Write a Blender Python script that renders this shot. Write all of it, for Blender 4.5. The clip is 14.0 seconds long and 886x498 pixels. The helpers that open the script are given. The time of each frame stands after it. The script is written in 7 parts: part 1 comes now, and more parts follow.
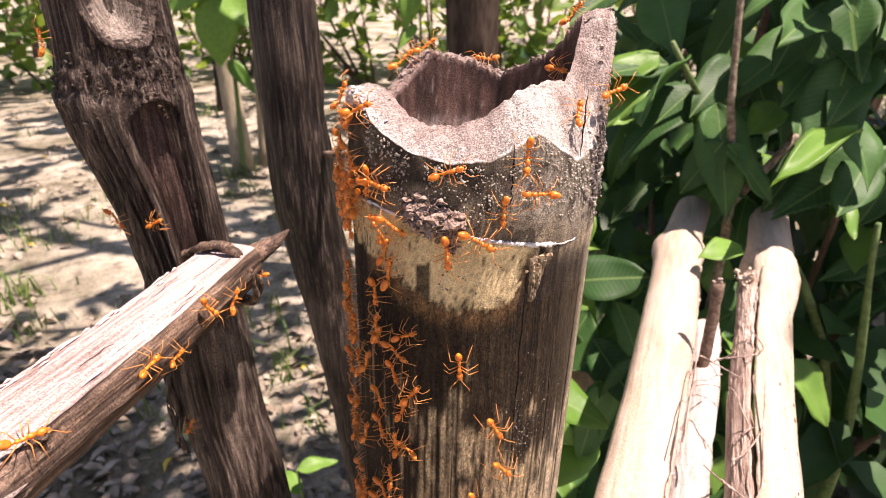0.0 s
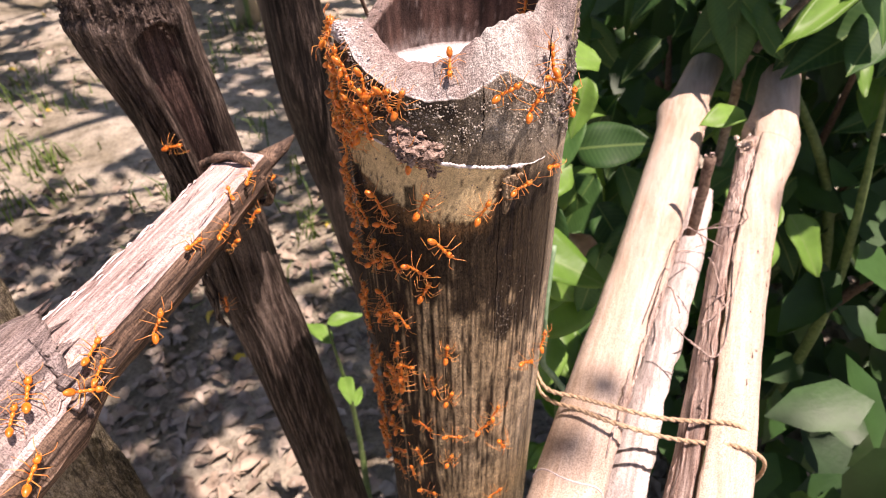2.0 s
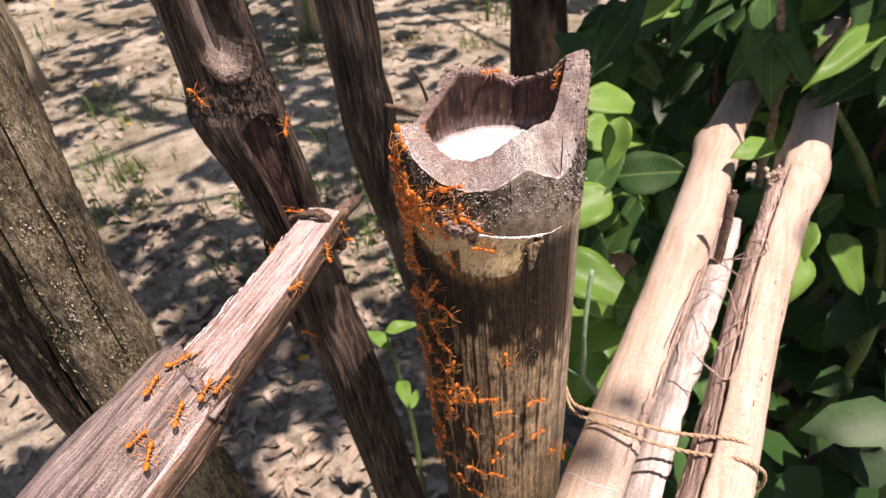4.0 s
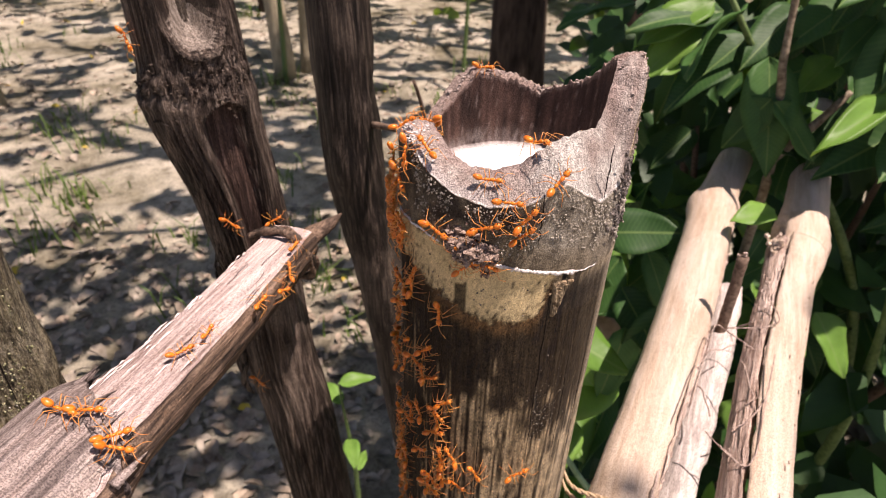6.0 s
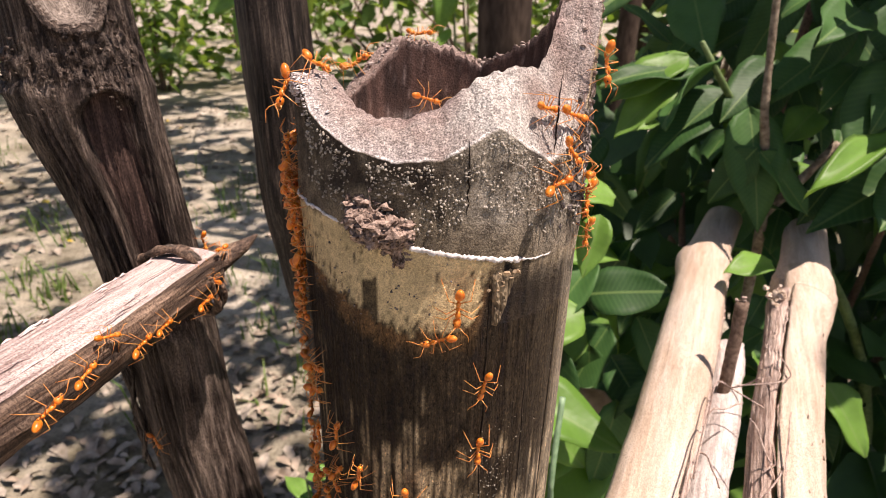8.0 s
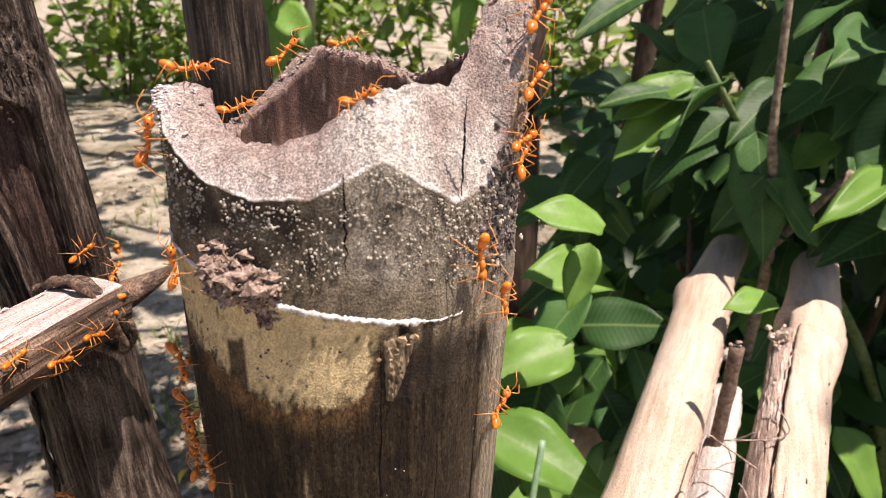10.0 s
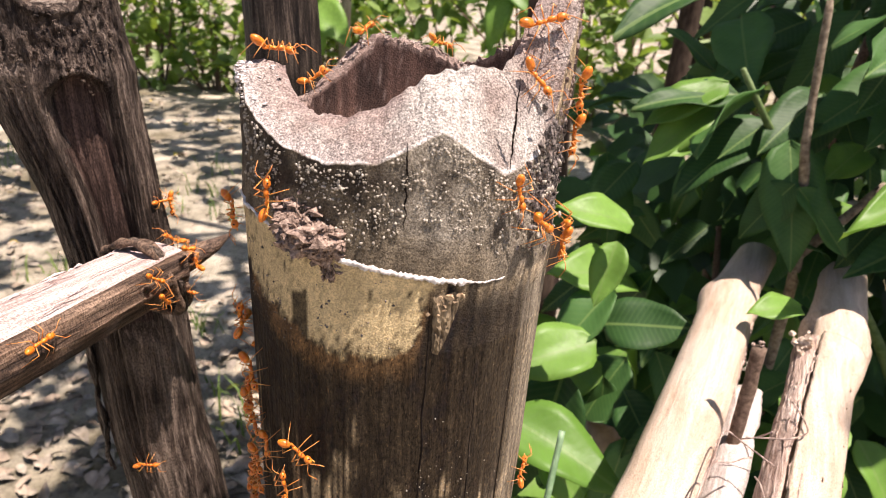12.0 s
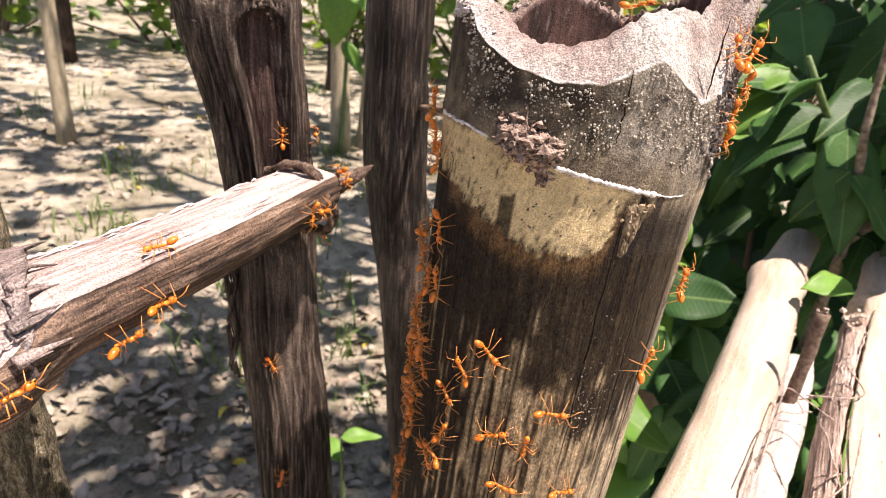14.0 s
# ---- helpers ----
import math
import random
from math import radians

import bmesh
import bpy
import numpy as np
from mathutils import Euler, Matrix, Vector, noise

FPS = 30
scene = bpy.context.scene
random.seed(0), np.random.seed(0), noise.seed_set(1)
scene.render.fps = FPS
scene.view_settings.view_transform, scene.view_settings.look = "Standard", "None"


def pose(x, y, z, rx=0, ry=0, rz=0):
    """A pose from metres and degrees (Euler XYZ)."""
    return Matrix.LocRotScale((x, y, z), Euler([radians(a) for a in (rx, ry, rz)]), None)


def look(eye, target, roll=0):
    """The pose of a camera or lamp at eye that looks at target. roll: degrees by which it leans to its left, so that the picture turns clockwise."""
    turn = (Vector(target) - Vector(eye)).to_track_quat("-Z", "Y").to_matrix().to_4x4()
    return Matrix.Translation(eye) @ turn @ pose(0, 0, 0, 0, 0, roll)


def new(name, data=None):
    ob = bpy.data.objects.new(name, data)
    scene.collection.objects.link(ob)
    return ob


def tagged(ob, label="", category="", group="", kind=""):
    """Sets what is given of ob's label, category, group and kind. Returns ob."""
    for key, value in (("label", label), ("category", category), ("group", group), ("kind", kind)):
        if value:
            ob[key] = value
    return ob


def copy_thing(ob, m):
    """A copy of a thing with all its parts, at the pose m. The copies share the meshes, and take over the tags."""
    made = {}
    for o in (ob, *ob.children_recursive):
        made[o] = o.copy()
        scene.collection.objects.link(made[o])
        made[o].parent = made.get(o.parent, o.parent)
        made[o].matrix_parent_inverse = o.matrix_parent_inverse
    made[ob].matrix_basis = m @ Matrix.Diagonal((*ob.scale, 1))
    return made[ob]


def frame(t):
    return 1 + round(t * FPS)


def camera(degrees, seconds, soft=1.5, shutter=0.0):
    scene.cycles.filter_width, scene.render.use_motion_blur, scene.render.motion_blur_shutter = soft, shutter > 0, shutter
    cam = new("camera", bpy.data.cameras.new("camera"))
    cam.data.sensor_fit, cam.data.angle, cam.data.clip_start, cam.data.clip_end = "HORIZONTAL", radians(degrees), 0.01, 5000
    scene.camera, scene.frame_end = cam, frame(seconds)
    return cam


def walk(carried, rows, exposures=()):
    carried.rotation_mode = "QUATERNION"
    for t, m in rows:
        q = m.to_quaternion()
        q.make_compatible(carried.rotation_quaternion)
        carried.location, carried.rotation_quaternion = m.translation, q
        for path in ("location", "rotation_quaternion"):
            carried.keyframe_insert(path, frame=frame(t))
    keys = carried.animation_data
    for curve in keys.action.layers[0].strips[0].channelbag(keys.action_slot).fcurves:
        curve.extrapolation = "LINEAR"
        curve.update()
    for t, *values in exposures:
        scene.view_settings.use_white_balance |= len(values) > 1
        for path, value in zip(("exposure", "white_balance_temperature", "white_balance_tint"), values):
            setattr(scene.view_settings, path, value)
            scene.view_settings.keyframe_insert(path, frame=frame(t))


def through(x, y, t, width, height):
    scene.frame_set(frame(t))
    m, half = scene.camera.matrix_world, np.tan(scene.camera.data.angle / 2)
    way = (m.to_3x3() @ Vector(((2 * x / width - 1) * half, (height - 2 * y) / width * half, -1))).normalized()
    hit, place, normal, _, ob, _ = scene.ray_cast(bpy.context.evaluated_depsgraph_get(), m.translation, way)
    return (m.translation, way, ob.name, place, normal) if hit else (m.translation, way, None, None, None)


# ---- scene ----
# The camera and its walk
cam = camera(72.0, 14.0, soft=1.0)
cam.data.dof.use_dof, cam.data.dof.focus_distance, cam.data.dof.aperture_fstop = True, 0.125, 40.0
METRES, EYE, TILT, LEAN, TURN = 0.30, 0.9, -24.0, 0.0, 0.0
ROWS = [
    (0.0, 0.0, 0.0, 0.0, 0.0, 0.0, -0.0),
    (0.5, 0.0123, -0.0015, 0.0364, 0.28, -3.5, 0.75),
    (1.0, 0.0085, -0.0219, 0.0474, 1.0, -6.87, 0.83),
    (1.5, 0.0192, -0.0449, 0.0586, 1.14, -10.33, 1.72),
    (2.0, 0.0304, -0.0596, 0.0598, 1.69, -14.08, 1.95),
    (4.5, 0.0572, -0.1985, 0.1552, 7.78, -13.75, 2.57),
    (5.0, 0.0373, -0.1471, 0.1334, 7.72, -12.15, 1.01),
    (5.5, 0.0154, -0.085, 0.104, 5.69, -11.39, -0.91),
    (6.0, -0.0007, -0.0621, 0.0926, 3.7, -8.55, -2.11),
    (6.5, -0.0031, -0.0467, 0.0776, 3.13, -6.62, -2.72),
    (7.0, 0.017, -0.0171, 0.0537, 2.7, -4.98, -1.91),
    (7.5, 0.039, 0.0229, 0.0209, 3.18, -1.57, -0.94),
    (8.0, 0.0514, 0.0629, 0.0058, 3.06, 0.43, -1.35),
    (10.5, 0.1271, 0.1428, 0.0326, 4.89, 1.76, -3.66),
    (11.0, 0.1387, 0.14, 0.0342, 5.44, 1.87, -4.39),
    (11.5, 0.1422, 0.1351, 0.0324, 5.99, 1.81, -5.01),
    (12.0, 0.103, 0.1073, 0.0108, 6.47, 1.62, -5.78),
    (12.5, 0.0761, 0.0958, -0.0149, 7.16, 1.04, -7.33),
    (13.0, 0.0494, 0.0773, -0.0357, 7.47, 0.33, -8.14),
    (13.5, 0.0185, 0.0478, -0.0368, 7.29, -0.14, -8.86),
    (14.0, -0.0003, 0.0359, -0.052, 7.21, -0.18, -9.55),
]
walk(cam, [(t, pose(0, 0, EYE, TILT, LEAN, TURN) @ pose(METRES * x, METRES * y, METRES * z, 90 + pitch, roll, yaw)) for t, x, y, z, yaw, pitch, roll in ROWS], exposures=((0.0, 1.24, 7000, 33), (2.0, 0.98, 7050, 37), (4.5, 0.70, 6950, 32), (7.0, 0.74, 6950, 29), (8.0, 0.80, 6950, 28), (11.0, 0.95, 6850, 26), (14.0, 1.24, 6850, 26)))

# ---- light ----
SUN_DIR = Vector((0.33, -0.09, 0.94)).normalized()
world = bpy.data.worlds.new("sky")
scene.world = world
world.use_nodes = True
wn = world.node_tree.nodes
sky = wn.new("ShaderNodeTexSky")
sky.sky_type, sky.sun_disc = "NISHITA", False
sky.sun_elevation = math.asin(SUN_DIR.z)
sky.sun_rotation = math.atan2(SUN_DIR.x, SUN_DIR.y)
wn["Background"].inputs["Strength"].default_value = 0.068
world.node_tree.links.new(sky.outputs[0], wn["Background"].inputs[0])
sun = new("sun", bpy.data.lights.new("sun", "SUN"))
sun.data.energy, sun.data.angle, sun.data.color = 5.0, radians(0.53), (1.0, 0.95, 0.86)
sun.matrix_world = look(SUN_DIR * 10, (0, 0, 0))


# ---- materials ----
def ramp(nt, fac, stops):
    r = nt.nodes.new("ShaderNodeValToRGB")
    els = r.color_ramp.elements
    while len(els) < len(stops):
        els.new(0.5)
    for e, (p, c) in zip(els, stops):
        e.position, e.color = p, (*c, 1)
    nt.links.new(fac, r.inputs[0])
    return r.outputs[0]


def noise_tex(nt, scale, stretch=(1, 1, 1), detail=6, rough=0.6, coord="Object", distort=0.0, spin=0.0):
    tc = nt.nodes.new("ShaderNodeTexCoord")
    mp = nt.nodes.new("ShaderNodeMapping")
    mp.inputs["Scale"].default_value = stretch
    n = nt.nodes.new("ShaderNodeTexNoise")
    n.inputs["Scale"].default_value, n.inputs["Detail"].default_value, n.inputs["Roughness"].default_value = scale, detail, rough
    n.inputs["Distortion"].default_value = distort
    if spin:
        rot = nt.nodes.new("ShaderNodeMapping")
        rot.inputs["Rotation"].default_value = (0, 0, radians(spin))
        nt.links.new(tc.outputs[coord], rot.inputs[0])
        nt.links.new(rot.outputs[0], mp.inputs[0])
    else:
        nt.links.new(tc.outputs[coord], mp.inputs[0])
    nt.links.new(mp.outputs[0], n.inputs["Vector"])
    return n.outputs["Fac"]


def mix(nt, fac, a, b, mode="MIX"):
    m = nt.nodes.new("ShaderNodeMix")
    m.data_type, m.blend_type = "RGBA", mode
    for sock, v in ((m.inputs[0], fac), (m.inputs[6], a), (m.inputs[7], b)):
        if isinstance(v, (int, float)):
            sock.default_value = v
        elif isinstance(v, tuple):
            sock.default_value = (*v, 1)
        else:
            nt.links.new(v, sock)
    return m.outputs[2]


def bump(nt, height, strength, distance, before=None):
    b = nt.nodes.new("ShaderNodeBump")
    b.inputs["Strength"].default_value, b.inputs["Distance"].default_value = strength, distance
    nt.links.new(height, b.inputs["Height"])
    if before:
        nt.links.new(before, b.inputs["Normal"])
    return b.outputs[0]


def base(name, rough=0.7, spec=0.35):
    m = bpy.data.materials.new(name)
    m.use_nodes = True
    p = m.node_tree.nodes["Principled BSDF"]
    p.inputs["Roughness"].default_value = rough
    p.inputs["Specular IOR Level"].default_value = spec
    return m, m.node_tree, p


def dry_wood(name, dark, mid, light, along=(1, 1, 0.06), grain=900, rough=0.75, spec=0.3, relief=0.0006, attribute=None, furrows=0.7, spin=0.0):
    """Weathered fibrous culm: streaks along the grain, blotches, fine pits."""
    m, nt, p = base(name, rough, spec)
    streak = noise_tex(nt, grain, along, 5, 0.65, spin=spin)
    blotch = noise_tex(nt, 45, (1, 0.35, 1) if spin else (1, 1, 0.45), 6, 0.62, spin=spin)
    fine = noise_tex(nt, 2600, (1, 1, 0.5), 3, 0.6)
    c1 = ramp(nt, streak, [(0.40, dark), (0.50, mid), (0.62, light)])
    c2 = ramp(nt, blotch, [(0.40, dark), (0.52, mid), (0.64, light)])
    col = mix(nt, 0.45, c1, c2)
    if attribute:
        at = nt.nodes.new("ShaderNodeAttribute")
        at.attribute_name = attribute
        col = mix(nt, 0.96, col, at.outputs["Color"])
        streaks = ramp(nt, streak, [(0.36, (0.30, 0.27, 0.25)), (0.47, (0.92, 0.92, 0.92)), (0.62, (1.45, 1.4, 1.3))])
        col = mix(nt, at.outputs["Alpha"], col, streaks, "MULTIPLY")
    else:
        furrow = noise_tex(nt, grain * 0.32, along, 4, 0.6, spin=spin)
        deep = ramp(nt, furrow, [(0.40, (0.18, 0.16, 0.16)), (0.48, (1, 1, 1)), (0.62, (1.35, 1.32, 1.28))])
        col = mix(nt, furrows, col, deep, "MULTIPLY")
    specks = ramp(nt, fine, [(0.41, (0.28, 0.25, 0.23)), (0.49, (1, 1, 1)), (0.60, (1.4, 1.4, 1.36))])
    if attribute:
        pits = noise_tex(nt, 1900, (1, 1, 0.55), 6, 0.78, distort=0.6)
        specks = ramp(nt, pits, [(0.38, (0.15, 0.12, 0.10)), (0.47, (0.95, 0.95, 0.95)), (0.58, (1.4, 1.38, 1.3)), (0.66, (3.6, 3.2, 2.6))])
    col = mix(nt, 0.85 if attribute else 0.6, col, specks, "MULTIPLY")
    nt.links.new(col, p.inputs["Base Color"])
    nrm = bump(nt, streak, 1.0, relief * 1.6)
    nrm = bump(nt, fine, 0.8, relief * 0.6, nrm)
    nt.links.new(nrm, p.inputs["Normal"])
    return m


def speckled(name, attribute, relief=0.0005):
    """Old bamboo without visible grain: mould, pits and crumbs at two scales over the stain."""
    m, nt, p = base(name, 0.85, 0.2)
    at = nt.nodes.new("ShaderNodeAttribute")
    at.attribute_name = attribute
    coarse = noise_tex(nt, 900, (1, 1, 1), 4, 0.6)
    fine = noise_tex(nt, 2600, (1, 1, 1), 3, 0.65)
    a = ramp(nt, coarse, [(0.38, (0.30, 0.27, 0.25)), (0.50, (0.95, 0.95, 0.95)), (0.62, (1.4, 1.38, 1.33))])
    b = ramp(nt, fine, [(0.40, (0.25, 0.22, 0.20)), (0.49, (1, 1, 1)), (0.60, (1.5, 1.5, 1.46))])
    tiny = noise_tex(nt, 3000, (1, 1, 1), 3, 0.7)
    c = ramp(nt, tiny, [(0.40, (0.22, 0.18, 0.16)), (0.49, (0.95, 0.95, 0.95)), (0.60, (1.65, 1.65, 1.6))])
    col = mix(nt, at.outputs["Alpha"], at.outputs["Color"], a, "MULTIPLY")
    col = mix(nt, at.outputs["Alpha"], col, b, "MULTIPLY")
    grit = nt.nodes.new("ShaderNodeMath")
    grit.operation, grit.use_clamp = "MULTIPLY", True
    grit.inputs[1].default_value = 2.3
    nt.links.new(at.outputs["Alpha"], grit.inputs[0])
    col = mix(nt, grit.outputs[0], col, c, "MULTIPLY")
    nt.links.new(col, p.inputs["Base Color"])
    nrm = bump(nt, coarse, 0.9, relief)
    nrm = bump(nt, fine, 0.9, relief * 0.8, nrm)
    nt.links.new(nrm, p.inputs["Normal"])
    return m


def leaf_material(name, dark, light, gloss=0.48, through=0.35, veins=False):
    m, nt, p = base(name, gloss, 0.34)
    info = nt.nodes.new("ShaderNodeObjectInfo")
    geo = nt.nodes.new("ShaderNodeNewGeometry")
    add = nt.nodes.new("ShaderNodeMath")
    add.operation = "ADD"
    nt.links.new(info.outputs["Random"], add.inputs[0])
    nt.links.new(geo.outputs["Random Per Island"], add.inputs[1])
    fr = nt.nodes.new("ShaderNodeMath")
    fr.operation = "FRACT"
    nt.links.new(add.outputs[0], fr.inputs[0])
    body = ramp(nt, fr.outputs[0], [(0.0, dark), (1.0, light)])
    spots = ramp(nt, noise_tex(nt, 60, (1, 1, 1), 5, 0.6), [(0.3, (0.7, 0.75, 0.6)), (0.6, (1.05, 1.05, 1.0))])
    col = mix(nt, 0.8, body, spots, "MULTIPLY")
    nt.links.new(col, p.inputs["Base Color"])
    nrm = bump(nt, noise_tex(nt, 220, (1, 1, 1), 3), 0.35, 0.0008)
    if veins:
        def calc(op, a, b=None):
            n = nt.nodes.new("ShaderNodeMath")
            n.operation = op
            for sock, v in zip(n.inputs, (a, b)):
                if isinstance(v, (int, float)):
                    sock.default_value = v
                elif v is not None:
                    nt.links.new(v, sock)
            return n.outputs[0]
        tc = nt.nodes.new("ShaderNodeTexCoord")
        sp = nt.nodes.new("ShaderNodeSeparateXYZ")
        nt.links.new(tc.outputs["Object"], sp.inputs[0])
        side = calc("ABSOLUTE", sp.outputs["Y"])
        rib = calc("SINE", calc("MULTIPLY", calc("SUBTRACT", sp.outputs["X"], calc("MULTIPLY", side, 0.8)), 900.0))
        rib = calc("POWER", calc("ABSOLUTE", rib), 0.5)
        mid = calc("LESS_THAN", side, 0.0006)
        col = mix(nt, calc("MULTIPLY", mid, 0.45), col, (0.22, 0.34, 0.10))
        col = mix(nt, calc("MULTIPLY", calc("SUBTRACT", 1.0, rib), 0.16), col, (0.16, 0.28, 0.08))
        nt.links.new(col, p.inputs["Base Color"])
        nrm = bump(nt, rib, 0.06, 0.0004, nrm)
    nt.links.new(nrm, p.inputs["Normal"])
    tr = nt.nodes.new("ShaderNodeBsdfTranslucent")
    tcol = mix(nt, 1.0, col, (1.5, 1.35, 0.5), "MULTIPLY")
    nt.links.new(tcol, tr.inputs["Color"])
    ms = nt.nodes.new("ShaderNodeMixShader")
    ms.inputs[0].default_value = through
    nt.links.new(p.outputs[0], ms.inputs[1])
    nt.links.new(tr.outputs[0], ms.inputs[2])
    nt.links.new(ms.outputs[0], nt.nodes["Material Output"].inputs["Surface"])
    return m


def plain(name, a, b, scale=300, rough=0.7, spec=0.3, relief=0.0003, stretch=(1, 1, 1)):
    m, nt, p = base(name, rough, spec)
    n = noise_tex(nt, scale, stretch, 5, 0.6)
    nt.links.new(ramp(nt, n, [(0.35, a), (0.65, b)]), p.inputs["Base Color"])
    nt.links.new(bump(nt, n, 0.6, relief), p.inputs["Normal"])
    return m


def soil_material():
    m, nt, p = base("dry_soil", 0.95, 0.1)
    big = noise_tex(nt, 1.6, (1, 1, 1), 7, 0.62)
    mid_ = noise_tex(nt, 14, (1, 1, 1), 7, 0.65)
    fine = noise_tex(nt, 120, (1, 1, 1), 6, 0.7)
    c = ramp(nt, big, [(0.36, (0.17, 0.15, 0.10)), (0.50, (0.34, 0.31, 0.24)), (0.66, (0.53, 0.48, 0.395))])
    d = ramp(nt, mid_, [(0.34, (0.35, 0.33, 0.28)), (0.50, (0.9, 0.9, 0.87)), (0.68, (1.2, 1.17, 1.12))])
    e = ramp(nt, fine, [(0.34, (0.45, 0.42, 0.40)), (0.5, (1, 1, 1)), (0.70, (1.25, 1.22, 1.15))])
    col = mix(nt, 0.8, c, d, "MULTIPLY")
    col = mix(nt, 0.8, col, e, "MULTIPLY")
    nt.links.new(col, p.inputs["Base Color"])
    nrm = bump(nt, mid_, 0.8, 0.03)
    nrm = bump(nt, fine, 0.7, 0.006, nrm)
    nt.links.new(nrm, p.inputs["Normal"])
    return m


M_SOIL = soil_material()
M_STUMPTOP = speckled("mouldy_cut_bamboo", "stain_and_shade")
M_STUMP = dry_wood("weathered_bamboo", (0.06, 0.045, 0.032), (0.22, 0.17, 0.12), (0.42, 0.36, 0.27), attribute="stain_and_shade", rough=0.6, spec=0.1, relief=0.0009)
M_POST = dry_wood("old_brown_bamboo", (0.011, 0.008, 0.0063), (0.058, 0.042, 0.033), (0.27, 0.215, 0.172), rough=0.55, spec=0.15, relief=0.0011, furrows=0.66)
# post wood darkened for the shade inside the hollow
M_HOLLOWSHADE = dry_wood("shaded_hollow_wood", (0.009, 0.007, 0.0055), (0.032, 0.025, 0.0195), (0.11, 0.09, 0.072), rough=0.65, spec=0.15, relief=0.0006, furrows=0.3)
# post wood paled for sunlight on the hollow's lower and left edge
M_LITLIP = dry_wood("sunlit_lip_wood", (0.07, 0.056, 0.045), (0.17, 0.14, 0.115), (0.30, 0.26, 0.22), rough=0.7, spec=0.15, relief=0.0004, furrows=0.25)
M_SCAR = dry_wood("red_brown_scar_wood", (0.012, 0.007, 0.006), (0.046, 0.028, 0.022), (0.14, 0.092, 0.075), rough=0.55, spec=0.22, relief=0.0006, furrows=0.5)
M_POLE = dry_wood("dark_brown_pole", (0.008, 0.006, 0.005), (0.030, 0.022, 0.017), (0.14, 0.11, 0.085), rough=0.55, spec=0.2)
M_MOSSY = dry_wood("lichen_covered_bamboo", (0.055, 0.045, 0.024), (0.29, 0.245, 0.150), (0.56, 0.50, 0.37), along=(1, 1, 0.30), grain=1100, relief=0.0026, furrows=0.65)
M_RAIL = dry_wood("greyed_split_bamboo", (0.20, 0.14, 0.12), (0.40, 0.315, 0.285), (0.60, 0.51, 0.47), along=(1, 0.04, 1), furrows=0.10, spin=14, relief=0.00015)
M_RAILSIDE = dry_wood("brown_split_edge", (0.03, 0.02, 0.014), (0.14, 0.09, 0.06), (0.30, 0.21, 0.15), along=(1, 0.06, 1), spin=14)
M_STRAW = dry_wood("straw_bamboo", (0.42, 0.312, 0.222), (0.505, 0.40, 0.305), (0.60, 0.50, 0.405), along=(1, 0.05, 1), grain=420, rough=0.48, spec=0.3, relief=0.0003, furrows=0.10, spin=21)
M_FIBRE = dry_wood("torn_bamboo_fibre", (0.20, 0.125, 0.095), (0.46, 0.35, 0.285), (0.66, 0.54, 0.465), along=(1, 0.05, 1), grain=1000, spin=22, furrows=0.4)
M_SEPTUM = plain("pale_pith", (0.55, 0.53, 0.50), (0.80, 0.78, 0.75), 900, 0.9, 0.1)
M_LITTER = plain("leaf_crumbs", (0.055, 0.033, 0.024), (0.44, 0.33, 0.26), 1100, 0.95, 0.1, 0.001)
M_WHITE = plain("white_fungus", (0.38, 0.31, 0.28), (0.84, 0.80, 0.76), 1500, 0.9, 0.1)
M_CRUST = plain("black_mould", (0.012, 0.01, 0.009), (0.30, 0.26, 0.23), 1800, 0.9, 0.2, 0.001)
M_THREAD = plain("white_scar_line", (0.42, 0.38, 0.34), (0.82, 0.80, 0.76), 700, 0.8, 0.2)
M_CORD = plain("tan_cord", (0.30, 0.2, 0.11), (0.56, 0.42, 0.27), 1500, 0.85, 0.2)
M_BARK = plain("dark_bark", (0.028, 0.02, 0.015), (0.085, 0.062, 0.045), 60, 0.95, 0.1, 0.006, (1, 1, 0.25))
M_STEM = plain("pale_stem", (0.24, 0.2, 0.13), (0.42, 0.36, 0.24), 90, 0.8, 0.2, 0.001, (1, 1, 0.2))
M_TWIG = plain("brown_twig", (0.07, 0.045, 0.03), (0.2, 0.14, 0.1), 500, 0.85, 0.2)
M_GREENSTEM = plain("green_stem", (0.06, 0.11, 0.03), (0.14, 0.2, 0.07), 200, 0.6, 0.3)
M_LEAF = leaf_material("deep_green_leaf", (0.025, 0.082, 0.02), (0.072, 0.185, 0.046), 0.55, veins=True)
# darker copy of the leaf green: shade inside the shrub, put into the colour
M_INNERSHADE = leaf_material("shaded_inner_leaf", (0.014, 0.05, 0.011), (0.04, 0.11, 0.025), 0.5, 0.2)
M_LEAFLIGHT = leaf_material("fresh_green_leaf", (0.13, 0.28, 0.045), (0.22, 0.40, 0.085), 0.45, 0.45, veins=True)
M_FARLEAF = leaf_material("garden_leaf", (0.08, 0.16, 0.04), (0.24, 0.36, 0.10), 0.5, 0.45)
M_GRASS = leaf_material("grass_blade", (0.05, 0.11, 0.02), (0.16, 0.24, 0.06), 0.6, 0.3)
M_DRYLEAF = plain("dry_leaf", (0.13, 0.10, 0.07), (0.42, 0.34, 0.25), 25, 0.8, 0.2, 0.001)
M_GREYLEAF = plain("grey_dry_leaf", (0.13, 0.11, 0.08), (0.42, 0.365, 0.285), 25, 0.8, 0.2, 0.001)
M_YELLOWLEAF = plain("yellow_fallen_leaf", (0.42, 0.30, 0.03), (0.62, 0.47, 0.08), 25, 0.7, 0.2, 0.001)


